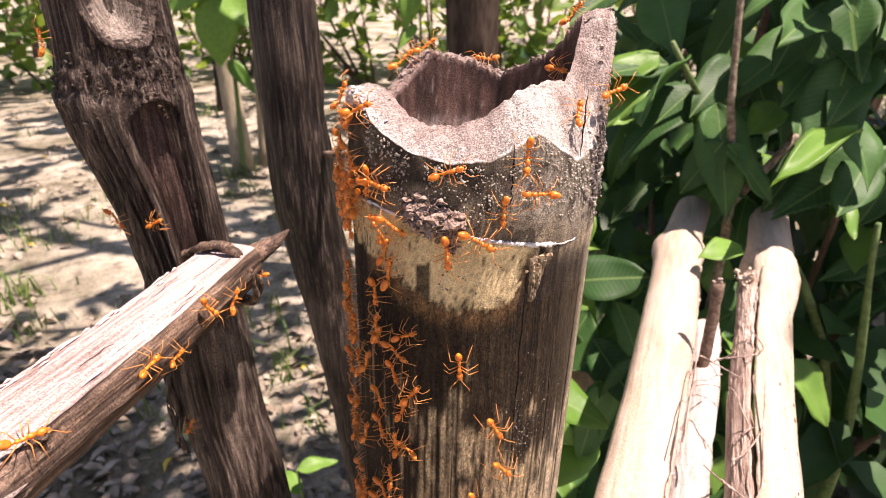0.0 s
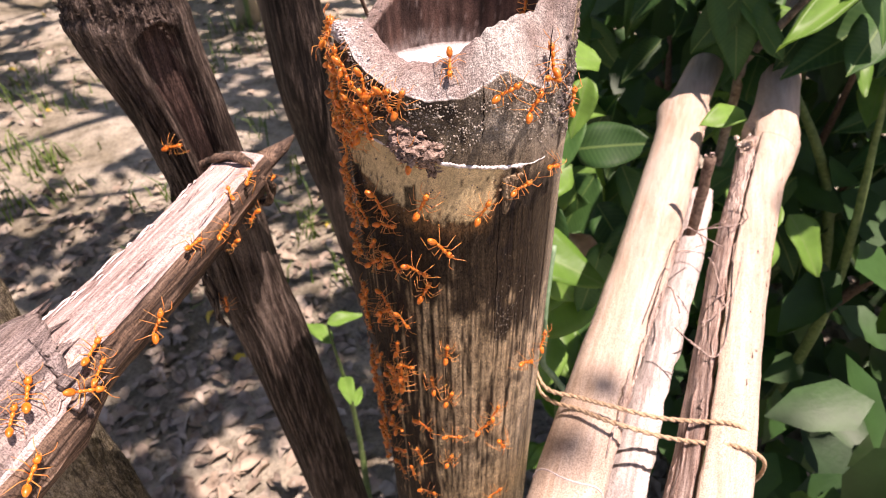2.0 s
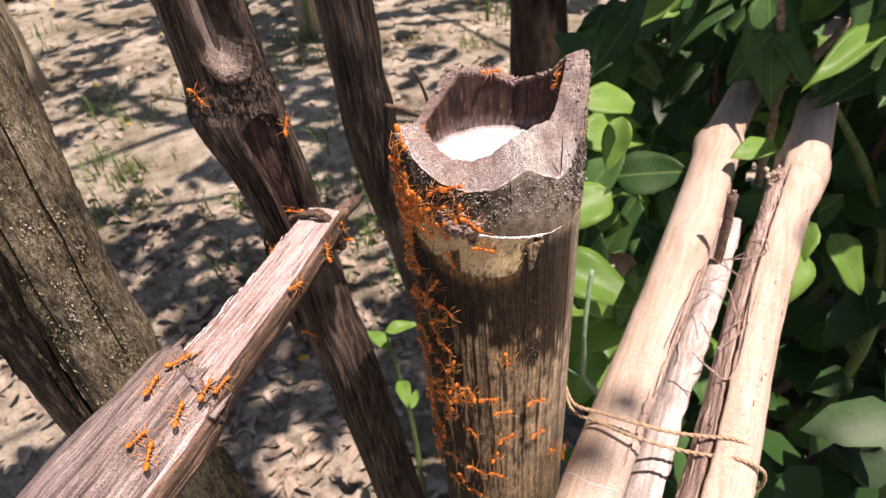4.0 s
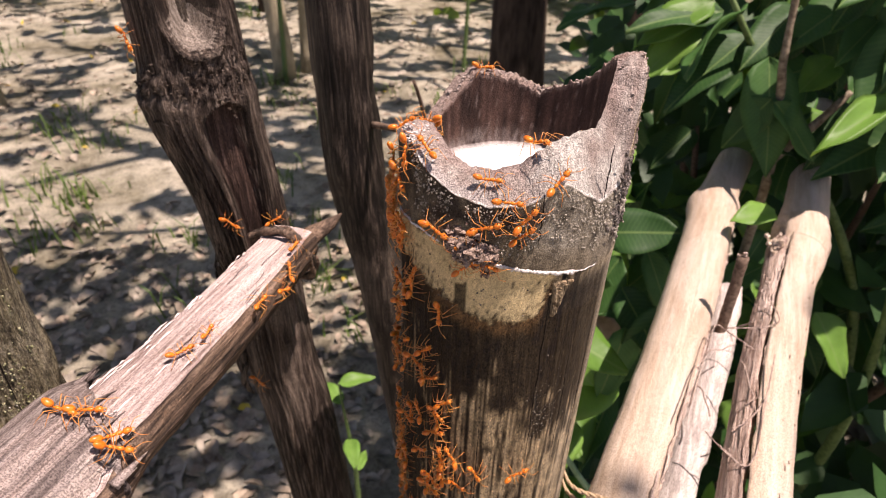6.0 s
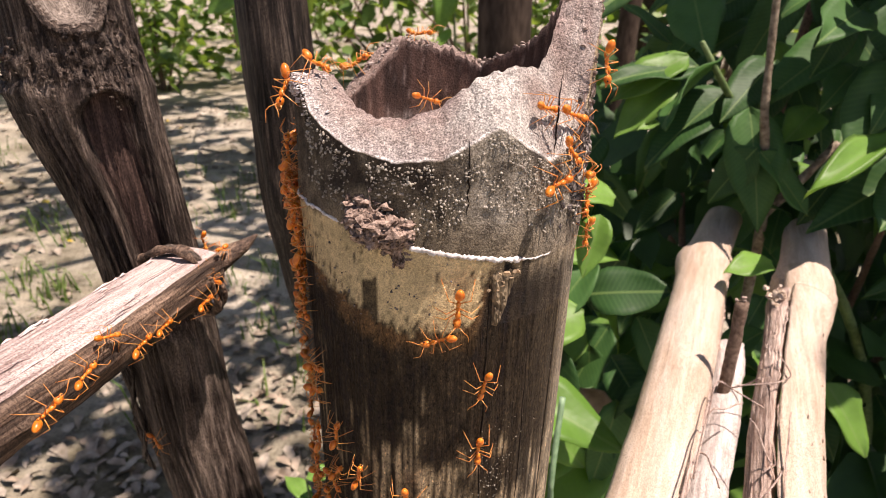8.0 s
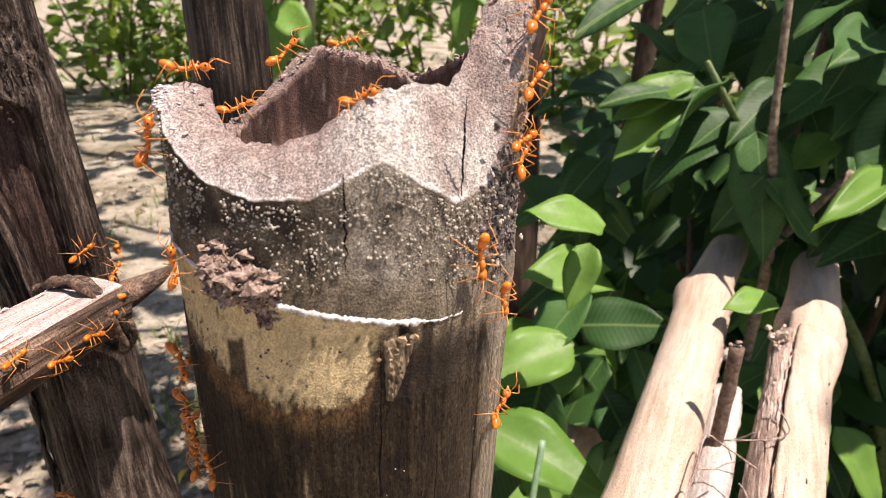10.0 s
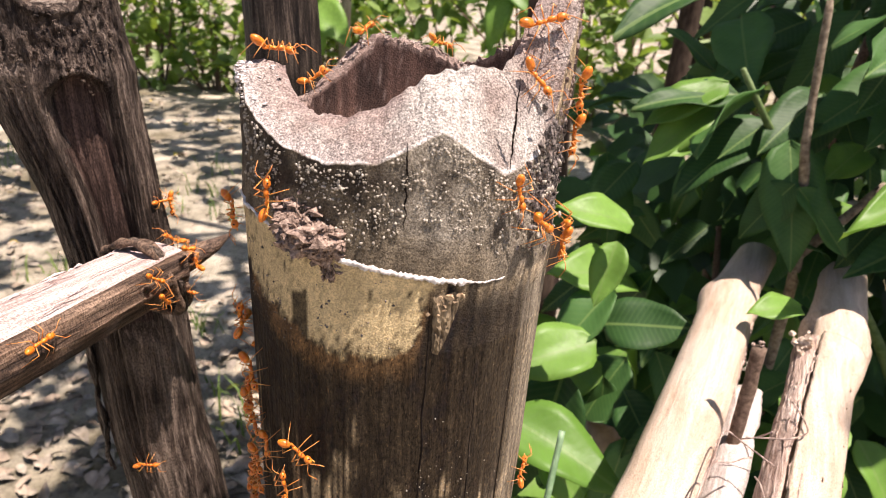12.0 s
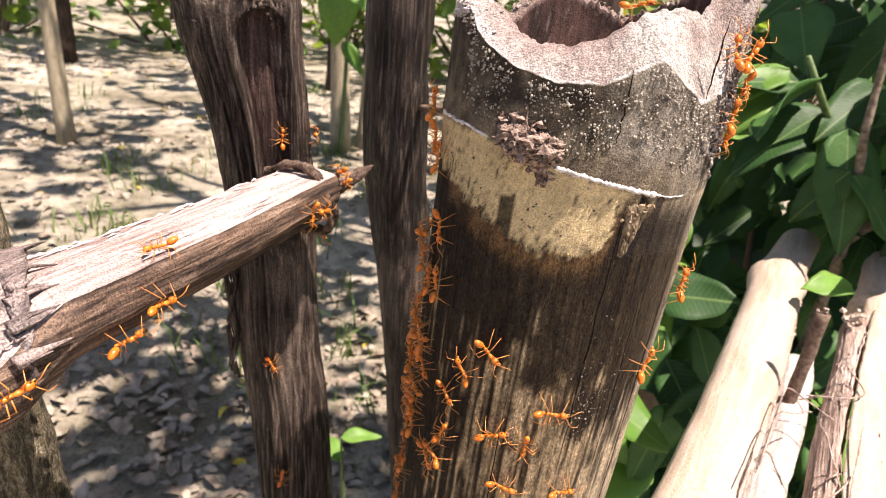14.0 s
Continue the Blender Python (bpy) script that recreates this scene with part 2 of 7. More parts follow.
def ant_material(name, a, b):
    m, nt, p = base(name, 0.32, 0.5)
    nt.links.new(ramp(nt, noise_tex(nt, 900, (1, 1, 1), 3), [(0.3, a), (0.7, b)]), p.inputs["Base Color"])
    p.inputs["Subsurface Weight"].default_value = 0.25
    p.inputs["Subsurface Radius"].default_value = (0.0012, 0.0004, 0.0001)
    return m


M_ANT = ant_material("orange_chitin", (0.54, 0.115, 0.008), (0.78, 0.255, 0.024))
M_ANTLEG = ant_material("amber_chitin", (0.52, 0.17, 0.025), (0.74, 0.35, 0.10))
M_EYE = plain("black_eye", (0.01, 0.008, 0.008), (0.02, 0.015, 0.015), 900, 0.2, 0.6)


# ---- building helpers ----
def part(name, bm, material, parent=None, label="", smooth=True):
    me = bpy.data.meshes.new(name)
    bm.to_mesh(me)
    bm.free()
    for m in (material if isinstance(material, (list, tuple)) else (material,)):
        me.materials.append(m)
    if smooth:
        me.polygons.foreach_set("use_smooth", [True] * len(me.polygons))
    ob = new(name, me)
    ob.parent = parent
    if label:
        ob["label"] = label
    return ob


def thing(name, place, label, category, group="", kind=""):
    e = new(name)
    e.empty_display_size = 0.02
    e.location = place
    return tagged(e, label, category, group, kind)


def interp(table, x):
    return float(np.interp(x, [a for a, _ in table], [b for _, b in table]))


def smooth_path(pts, n):
    """Catmull-Rom through pts, n samples a span."""
    P = [Vector(p) for p in pts]
    P = [2 * P[0] - P[1]] + P + [2 * P[-1] - P[-2]]
    out = []
    for i in range(1, len(P) - 2):
        for k in range(n):
            t = k / n
            a, b, c, d = P[i - 1:i + 3]
            out.append(0.5 * ((2 * b) + (c - a) * t + (2 * a - 5 * b + 4 * c - d) * t * t + (3 * b - a - 3 * c + d) * t ** 3))
    out.append(P[-2])
    return out


def tube(bm, pts, radii, seg=12, wobble=0.0, ridges=0.0, freq=60.0, cap=True, arc=None, start=0.0, seed=0.0, up=Vector((0.02, 0.03, 1))):
    """Sweeps a round (or, with arc, part-round) section along pts, with knots and furrows. Returns the rings."""
    pts = [Vector(p) for p in pts]
    rings = []
    closed = arc is None
    n = seg if closed else seg + 1
    for i, p in enumerate(pts):
        d = (pts[min(i + 1, len(pts) - 1)] - pts[max(i - 1, 0)]).normalized()
        side = d.cross(up)
        if side.length < 0.05:
            side = d.cross(Vector((1, 0, 0)))
        side.normalize()
        top = side.cross(d).normalized()
        r = radii[i] if hasattr(radii, "__len__") else radii
        ring = []
        for k in range(n):
            a = start + (math.tau if closed else arc) * k / seg
            q = side * math.cos(a) + top * math.sin(a)
            rr = r
            if wobble:
                rr *= 1 + wobble * noise.noise((p + q * r) * freq + Vector((seed, 0, 0)))
            if ridges:
                rr *= 1 + ridges * (0.5 * noise.noise(Vector((math.cos(a) * 5 + seed, math.sin(a) * 5, i * 0.06))) + 0.5 * noise.noise(Vector((math.cos(a) * 13 + seed, math.sin(a) * 13, i * 0.05))))
            ring.append(bm.verts.new(p + q * rr))
        rings.append(ring)
    for a, b in zip(rings, rings[1:]):
        for k in range(n if closed else n - 1):
            j = (k + 1) % n
            bm.faces.new((a[k], a[j], b[j], b[k]))
    if cap and closed:
        for ring, flip in ((rings[0], True), (rings[-1], False)):
            bm.faces.new(ring[::-1] if flip else ring)
    return rings


def trough(bm, pts, r_out, r_in, a0, a1, seg=16, wobble=0.0, seed=0.0, ragged=0.0):
    """A split culm: an open wall of real thickness from angle a0 to a1 (degrees, 90 is up), along pts."""
    pts = [Vector(p) for p in pts]
    rings = []
    for i, p in enumerate(pts):
        d = (pts[min(i + 1, len(pts) - 1)] - pts[max(i - 1, 0)]).normalized()
        side = d.cross(Vector((0, 0, 1))).normalized()
        top = side.cross(d).normalized()
        ro = r_out[i] if hasattr(r_out, "__len__") else r_out
        ri = ro - r_in
        j0 = a0 + ragged * noise.noise(Vector((seed, i * 0.45, 1)))
        j1 = a1 + ragged * noise.noise(Vector((seed, i * 0.55, 7)))
        ring = []
        for r in (ro, ri):
            for k in range(seg + 1):
                f = k / seg if r == ro else 1 - k / seg
                a = radians(j0 + (j1 - j0) * f)
                q = side * math.cos(a) + top * math.sin(a)
                w = 1 + wobble * noise.noise((p + q * r) * 70 + Vector((seed, 0, 0))) + 0.5 * wobble * noise.noise(Vector((a * 6, seed, i * 0.1)))
                ring.append(bm.verts.new(p + q * r * w))
        rings.append(ring)
    n = len(rings[0])
    for a, b in zip(rings, rings[1:]):
        for k in range(n):
            bm.faces.new((a[k], a[(k + 1) % n], b[(k + 1) % n], b[k]))
    for ring, flip in ((rings[0], True), (rings[-1], False)):
        h = seg + 1
        for k in range(seg):
            f = (ring[k], ring[k + 1], ring[2 * h - 2 - k], ring[2 * h - 1 - k])
            bm.faces.new(f[::-1] if flip else f)
    bmesh.ops.recalc_face_normals(bm, faces=bm.faces)
    return rings


BALL = {}


def blob(bm, centre, r, squash=(1, 1, 1), rough=0.35, freq=2.2, sub=2, seed=0.0):
    if sub not in BALL:
        ball = bmesh.new()
        bmesh.ops.create_icosphere(ball, subdivisions=sub, radius=1.0)
        ball.verts.index_update()
        BALL[sub] = ([v.co.normalized() for v in ball.verts], [[v.index for v in f.verts] for f in ball.faces])
        ball.free()
    made = []
    for n in BALL[sub][0]:
        k = 1 + rough * noise.noise(n * freq + Vector((seed, seed * 0.7, 0)))
        made.append(bm.verts.new(Vector(centre) + Vector([n[i] * squash[i] * r * k for i in range(3)])))
    for f in BALL[sub][1]:
        bm.faces.new([made[i] for i in f])
    return made


def leaf_bm(length, width, fold=0.25, droop=0.25, n=11, notch=0.0, wave=0.04, seed=0, thick=0.0004, half=3):
    """A leaf with a midrib crease, along +x from its stalk, thin but solid."""
    bm = bmesh.new()
    rnd = random.Random(seed)
    top, low = [], []
    ph = rnd.random() * 6
    for i in range(n + 1):
        t = i / n
        w = width * 0.5 * max(0.02, t ** 0.62 * (1 - t) ** 1.0 * 2.83 if t < 1 else 0)
        x = length * t
        z = -droop * length * t * t
        rt, rl = [], []
        for k in range(-half, half + 1):
            s = k / half
            edge = 1 + (notch * (0.5 - rnd.random()) if abs(k) == half else 0)
            y = w * s * edge
            zz = z + fold * abs(y) + wave * length * math.sin(t * 9 + ph + s) * abs(s) - (0.0 if k else 0.0015 * length)
            rt.append(bm.verts.new((x, y, zz)))
            rl.append(bm.verts.new((x, y, zz - thick)))
        top.append(rt), low.append(rl)
    m = 2 * half + 1
    for a, b, c, d in zip(top, top[1:], low, low[1:]):
        for k in range(m - 1):
            bm.faces.new((a[k], b[k], b[k + 1], a[k + 1]))
            bm.faces.new((c[k], c[k + 1], d[k + 1], d[k]))
        bm.faces.new((a[0], c[0], d[0], b[0]))
        bm.faces.new((a[-1], b[-1], d[-1], c[-1]))
    return bm


def leaf_mesh(name, mat, **kw):
    me = bpy.data.meshes.new(name)
    bm = leaf_bm(**kw)
    bm.to_mesh(me)
    bm.free()
    me.materials.append(mat)
    me.polygons.foreach_set("use_smooth", [True] * len(me.polygons))
    return me


def leaf_pose(root, tip, face=(0, 0, 1)):
    """The turn that lays a leaf's length from root to tip with its upper side towards face."""
    x = (Vector(tip) - Vector(root)).normalized()
    y = Vector(face).cross(x).normalized()
    z = x.cross(y)
    m = Matrix((x, y, z)).transposed().to_4x4()
    m.translation = Vector(root)
    return m


def scatter_leaves(name, parent_or_tags, placed, mats, size, rnd, per=(0.55, 0.35)):
    """Many small folded leaves in one mesh: verts and faces from the list of (place, way, up, scale)."""
    V, F, MI = [], [], []
    for place, way, up, s in placed:
        x = Vector(way).normalized()
        y = Vector(up).cross(x)
        if y.length < 1e-3:
            continue
        y.normalize()
        z = x.cross(y)
        L, W = size * s, size * s * per[0] * (0.8 + 0.4 * rnd.random())
        o = len(V)
        dr = 0.2 + 0.3 * rnd.random()
        for fx, fy, fz in ((0, 0, 0), (0.3, 0.5, 0.1), (0.3, -0.5, 0.1), (0.35, 0, -0.04), (0.7, 0.42, 0.02), (0.7, -0.42, 0.02), (0.7, 0, -0.13), (1, 0, -0.3)):
            V.append(Vector(place) + x * fx * L + y * fy * W + z * (fz * per[1] * L * (dr / 0.3)))
        F += [(o, o + 3, o + 1), (o, o + 2, o + 3), (o + 1, o + 3, o + 6, o + 4), (o + 3, o + 2, o + 5, o + 6), (o + 4, o + 6, o + 7), (o + 6, o + 5, o + 7)]
        mi = rnd.randrange(len(mats)) if len(mats) > 1 else 0
        MI += [mi] * 6
    me = bpy.data.meshes.new(name)
    me.from_pydata([tuple(v) for v in V], [], F)
    for m in mats:
        me.materials.append(m)
    me.polygons.foreach_set("material_index", MI)
    me.polygons.foreach_set("use_smooth", [True] * len(F))
    ob = new(name, me)
    if isinstance(parent_or_tags, dict):
        tagged(ob, **parent_or_tags)
    else:
        ob.parent = parent_or_tags
    return ob


# ---- ground ----
def ground_height(x, y):
    d = math.hypot(x, y)
    return 0.03 * noise.noise(Vector((x * 0.9, y * 0.9, 0))) + 0.012 * noise.noise(Vector((x * 5, y * 5, 3))) if d < 30 else 0.0


def build_ground():
    bm = bmesh.new()
    ticks = sorted({round(s * 0.06 * (1.085 ** k - 1) / 0.085 * 1.0, 3) for k in range(0, 118) for s in (-1, 1)})
    rows = [[bm.verts.new((x, y + 1.6, ground_height(x, y + 1.6))) for x in ticks] for y in ticks]
    for a, b in zip(rows, rows[1:]):
        for k in range(len(ticks) - 1):
            bm.faces.new((a[k], a[k + 1], b[k + 1], b[k]))
    g = part("ground", bm, M_SOIL)
    return tagged(g, "dry pale earth with scattered litter and dappled shade", "ground", kind="structure")


build_ground()


# ---- the bamboo stump ----
AX_X, AX_Y, R_OUT = 0.0078, 0.1470, 0.0302
NODE_Z = 0.848          # the ring of the node
SEPTUM_Z = 0.8605

# rim height by angle round the culm: 0 faces the path, positive to the east
RIM_OUT = [(-180, .8795), (-168, .8810), (-155, .8820), (-146, .8800), (-135, .8745), (-122, .8690), (-106, .8675), (-92, .8715), (-72, .8775), (-58, .8765), (-46, .8712), (-30, .8678),
           (-12, .8660), (4, .8668), (15, .8698), (22, .8718), (29, .8692), (43, .8644), (54, .8658), (66, .8685), (72, .8800), (82, .8915), (93, .8935), (105, .8925), (119, .8872), (131, .8830), (146, .8768), (164, .8762), (180, .8795)]
RIM_IN = [(-180, .8790), (-155, .8815), (-135, .8740), (-106, .8665), (-72, .8772), (-58, .8765), (-45, .8735), (-31, .8717), (-14, .8720), (0, .8738), (10, .8765), (20, .8792), (38, .8806), (55, .8798), (66, .8832), (75, .8870), (85, .8915), (105, .8915), (131, .8825), (164, .8757), (180, .8790)]


def node_z(deg):
    """Height of the node's ring: it runs a little askew round the culm."""
    return 0.8500 - 0.0000935 * max(-45, min(40, deg))


def axis_x(z):
    return AX_X + (z - 0.87) * 0.018


def stump_radius(a, z):
    """Outer radius: the swollen node, the furrows of the culm and its slight taper."""
    r = R_OUT - 0.0006 * max(0.0, (NODE_Z - z) / 0.1)
    nz = node_z(math.degrees(a))
    r += 0.0004 * math.exp(-((z - nz - 0.001) / 0.0045) ** 2)
    c, s = math.cos(a), math.sin(a)
    r += 0.00035 * noise.noise(Vector((c * 9, s * 9, z * 22))) + 0.00022 * noise.noise(Vector((c * 34, s * 34, z * 14)))
    if z > NODE_Z + 0.006:
        r += 0.0003 * noise.noise(Vector((c * 20, s * 20, z * 500)))
    return r


def stain_and_shade(a, z):
    """Colour of the old culm: grey mouldy collar, pale strip under the node, dark band, streaked brown below; its
    shaded west and sunlit east are painted in.
    """
    deg = math.degrees(a)
    c, s = math.cos(a), math.sin(a)
    n1 = noise.noise(Vector((c * 4, s * 4, z * 60)))
    n2 = noise.noise(Vector((c * 14, s * 14, z * 160)))
    n3 = noise.noise(Vector((c * 30, s * 30, z * 25)))
    nm = noise.noise(Vector((c * 14, s * 14, z * 460)))
    np_ = noise.noise(Vector((c * 7 + 3, s * 7, z * 150)))
    n4 = noise.noise(Vector((c * 60, s * 60, z * 1700)))
    brown = Vector((0.40, 0.31, 0.19)) * (1 + 0.5 * n3 + 0.5 * np_ + 0.4 * nm)
    dark = Vector((0.017, 0.0118, 0.007)) * (1 + 0.6 * n2 + 0.9 * max(-0.6, n4) + 0.8 * max(0, nm))
    pale = Vector((0.64, 0.505, 0.275)) * (1 + 0.22 * n1 + 0.18 * n4 + 0.16 * np_)
    grey = Vector((0.36, 0.335, 0.285)) * (1 + 0.35 * nm + 0.4 * n4)
    sooty = Vector((0.05, 0.04, 0.032)) * (1 + 0.6 * n4)
    col = brown
    # long dark streaks; their thickening on the west flank is painted shade
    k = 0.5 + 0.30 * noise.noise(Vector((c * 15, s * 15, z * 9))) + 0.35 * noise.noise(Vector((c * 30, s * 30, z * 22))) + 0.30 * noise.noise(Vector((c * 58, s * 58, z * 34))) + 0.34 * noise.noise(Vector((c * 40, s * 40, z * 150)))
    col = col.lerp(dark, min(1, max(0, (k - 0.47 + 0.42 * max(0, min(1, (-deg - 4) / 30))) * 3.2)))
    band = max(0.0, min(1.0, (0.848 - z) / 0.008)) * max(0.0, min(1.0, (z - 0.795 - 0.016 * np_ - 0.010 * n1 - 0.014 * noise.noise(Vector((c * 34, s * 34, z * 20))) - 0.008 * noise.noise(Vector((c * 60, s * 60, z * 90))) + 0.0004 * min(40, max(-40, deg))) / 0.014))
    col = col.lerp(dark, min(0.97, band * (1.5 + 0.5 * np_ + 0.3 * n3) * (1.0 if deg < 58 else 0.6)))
    # paler towards the east: the sunlit side put into the colour
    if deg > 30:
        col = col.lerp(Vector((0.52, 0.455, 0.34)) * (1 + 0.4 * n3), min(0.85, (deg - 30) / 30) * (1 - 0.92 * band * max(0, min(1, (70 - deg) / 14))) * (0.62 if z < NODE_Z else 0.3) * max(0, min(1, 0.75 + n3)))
    # pale strip under the node, to its torn corners
    nz = node_z(deg)
    if z < nz:
        lower = interp([(-80, .848), (-68, .844), (-51, .8412), (-43, .8388), (-34, .8368), (-26, .8358), (-17, .8326), (1, .8330), (15, .8340), (18.5, .8375), (20, .8455), (24, .849)], deg) + 0.0022 * nm + 0.0012 * np_ + 0.0006 * n4
        if -82 < deg < 22 and z < lower and z > lower - 0.006:
            col = col.lerp(Vector((0.20, 0.115, 0.050)) * (1 + 0.5 * n2 + 0.4 * n4), max(0, min(0.7, (1 - (lower - z) / 0.006) * (0.6 + 0.9 * np_))))
        if -82 < deg < 22 and z > lower:
            f = min(1.0, (z - lower) / 0.0012)
            if -26 < deg < -19.5 + 2 * n2 and z < 0.8432 + 0.001 * n4:
                f *= 0.12
            f *= 1 - max(0, n4 - 0.24) * 2.2
            f *= 1 - max(0, noise.noise(Vector((c * 22 + 4, s * 22, z * 520))) - 0.24) * (0.8 + 1.2 * max(0, np_))
            if z < lower + 0.004:
                f *= 1 - max(0, noise.noise(Vector((c * 80, s * 80, z * 600)))) * 1.6
            col = col.lerp(pale, max(0, min(1, f)))
    elif z < nz + 0.026:
        u = (z - nz) / 0.018
        n5 = noise.noise(Vector((c * 9, s * 9, z * 210)))
        east = min(1, max(0, (deg + 4) / 26))
        wet = Vector((0.048, 0.038, 0.028)) * (1 + 0.4 * nm + 0.4 * n4)
        olive = Vector((0.165, 0.138, 0.096)) * (1 + 0.25 * n5 + 0.25 * n4)
        ash = Vector((0.30, 0.275, 0.225)) * (1 + 0.18 * nm + 0.22 * n4)
        col = wet.lerp(olive, min(1, max(0, 0.40 + 0.9 * n5 + 0.5 * np_ + 0.35 * nm + 0.35 * east)))
        # the grey peak that reaches up to the rim on the east
        peak = max(0, min(1, 1 - abs(deg - 23) / 20)) * max(0, min(1, (u - 0.15) * 3))
        col = col.lerp(ash, min(0.9, peak * (0.75 + 0.8 * n5 + 0.3 * nm) + 0.45 * max(0, min(1, (deg - 34) / 12)) * (1 + n5)))
        if u < 0.40:
            col = col.lerp(Vector((0.20, 0.16, 0.105)) * (1 + 0.3 * nm), (0.25 + 0.5 * max(0, min(1, 0.5 + n5))) * (1 - u / 0.40 * 0.7))
    return Vector([max(0.01, x) for x in col])


def build_stump():
    stump = thing("bamboo_stump", (axis_x(0), AX_Y, 0), "weathered upright bamboo stump with a ragged broken rim", "fence post")
    cols = 300
    bm = bmesh.new()
    tint = bm.loops.layers.float_color.new("stain_and_shade")
    org = Vector((axis_x(0), AX_Y, 0))
    zs = list(np.linspace(-0.05, 0.66, 14)) + list(np.linspace(0.67, 0.862, 200))
    colour = {}
    grid = []

    soft, inner = set(), set()

    def put(a, r, z, col):
        v = bm.verts.new(Vector((axis_x(z) + r * math.sin(a), AX_Y - r * math.cos(a), z)) - org)
        colour[v] = col
        return v

    for i in range(cols):
        a = math.tau * i / cols - math.pi
        deg = math.degrees(a)
        jag = 0.0002 * noise.noise(Vector((i * 0.24, 0, 0))) + 0.0001 * noise.noise(Vector((i * 0.8, 5, 0)))
        if abs(deg) > 70:
            jag += 0.0009 * noise.noise(Vector((i * 0.43, 3, 0))) + 0.0007 * noise.noise(Vector((i * 1.37, 8, 0)))
        zo, zi = interp(RIM_OUT, deg) + jag, interp(RIM_IN, deg) + jag * 1.6 + 0.0004 * noise.noise(Vector((i * 0.36, 2, 4))) + 0.0003 * noise.noise(Vector((i * 1.0, 2, 9)))
        back = min(1, max(0, (abs(deg) - 75) / 40))
        r_in = 0.0222 + 0.0030 * back
        line = []
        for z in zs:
            line.append(put(a, stump_radius(a, z), z, stain_and_shade(a, z)))
        for k in range(1, 9):
            z = 0.862 + (zo - 0.862) * k / 8
            line.append(put(a, stump_radius(a, z), z, stain_and_shade(a, z)))
        ro = stump_radius(a, zo)
        for k in range(1, 17):
            f = 0.035 if k == 1 else (k - 1) / 15
            z = zo + (zi - zo) * f
            z += 0.0009 * math.sin(math.pi * f) * (1 - back) - 0.0005 * noise.noise(Vector((i * 0.3, k * 0.5, 2))) * min(1, f * 6)
            n = noise.noise(Vector((i * 0.16, k * 0.3, 9))) + 0.5 * noise.noise(Vector((i * 0.5, k * 0.8, 3)))
            east = min(1, max(0, (deg - 2) / 16)) * min(1, max(0, (70 - deg) / 8))
            pale_rim = 0.7 * max(0, 1 - f / 0.45) * min(1, max(0, (8 - deg) / 30)) * max(0, 0.6 + 0.8 * noise.noise(Vector((i * 0.05, k * 0.2, 31))))
            face = Vector((0.285, 0.225, 0.196)).lerp(Vector((0.42, 0.40, 0.36)), min(1, max(0, 0.18 + 0.38 * n + 0.75 * east)))
            face = face.lerp(Vector((0.50, 0.475, 0.455)), min(0.8, pale_rim))
            face = face * (1 + 0.4 * noise.noise(Vector((i * 1.3, k * 1.5, 1))))
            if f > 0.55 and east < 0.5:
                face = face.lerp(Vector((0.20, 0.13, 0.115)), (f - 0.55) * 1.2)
            if 34 < deg < 72:
                zone = min(1, (deg - 34) / 8) * min(1, max(0, 0.55 + 1.2 * noise.noise(Vector((i * 0.07, k * 0.14, 21)))))
                face = face.lerp(Vector((0.235, 0.180, 0.155)) * (1 + 0.4 * n), 0.85 * zone)
            if k == 1 and abs(deg) < 70:
                face = face.lerp(Vector((0.76, 0.73, 0.68)), min(1, max(0, 0.45 + 1.5 * noise.noise(Vector((i * 0.2, 7, 1))))))
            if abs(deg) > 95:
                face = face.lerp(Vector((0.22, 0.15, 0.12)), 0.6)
            line.append(put(a, ro + (r_in - ro) * f, z, face))
            soft.add(line[-1])
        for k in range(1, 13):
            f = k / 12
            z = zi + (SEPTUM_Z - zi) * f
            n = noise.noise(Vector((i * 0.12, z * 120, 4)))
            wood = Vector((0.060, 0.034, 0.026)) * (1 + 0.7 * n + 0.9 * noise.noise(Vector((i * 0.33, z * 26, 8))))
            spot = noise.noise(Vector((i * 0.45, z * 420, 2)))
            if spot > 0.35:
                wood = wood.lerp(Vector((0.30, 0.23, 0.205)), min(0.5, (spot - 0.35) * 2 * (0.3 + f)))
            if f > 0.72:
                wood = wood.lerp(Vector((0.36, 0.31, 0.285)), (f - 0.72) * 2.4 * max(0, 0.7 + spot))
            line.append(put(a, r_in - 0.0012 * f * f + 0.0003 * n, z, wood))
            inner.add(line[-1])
        for k in range(1, 6):
            r = (r_in - 0.0012) * (1 - k / 5.5)
            line.append(put(a, r, SEPTUM_Z - 0.0016 * (k / 5.5) + 0.0003 * noise.noise(Vector((r * 300 * math.cos(a), r * 300 * math.sin(a), 0))), Vector((0.72, 0.70, 0.68))))
        grid.append(line)
    for a, b in zip(grid, grid[1:] + grid[:1]):
        for k in range(len(a) - 1):
            bm.faces.new((a[k], b[k], b[k + 1], a[k + 1]))
    bm.faces.new([line[-1] for line in grid])
    lip = len(zs) + 7
    for a, b in zip(grid, grid[1:] + grid[:1]):
        for k in (lip, lip + 16, lip + 28):
            bm.edges.get((a[k], b[k])).smooth = False
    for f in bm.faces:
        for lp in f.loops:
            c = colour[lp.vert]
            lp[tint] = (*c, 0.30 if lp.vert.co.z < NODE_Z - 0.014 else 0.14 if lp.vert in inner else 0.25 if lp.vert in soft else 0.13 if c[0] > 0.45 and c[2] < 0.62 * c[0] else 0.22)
    for f in bm.faces:
        zc = f.calc_center_median().z
        f.material_index = 1 if zc > node_z(0) - 0.016 else 0
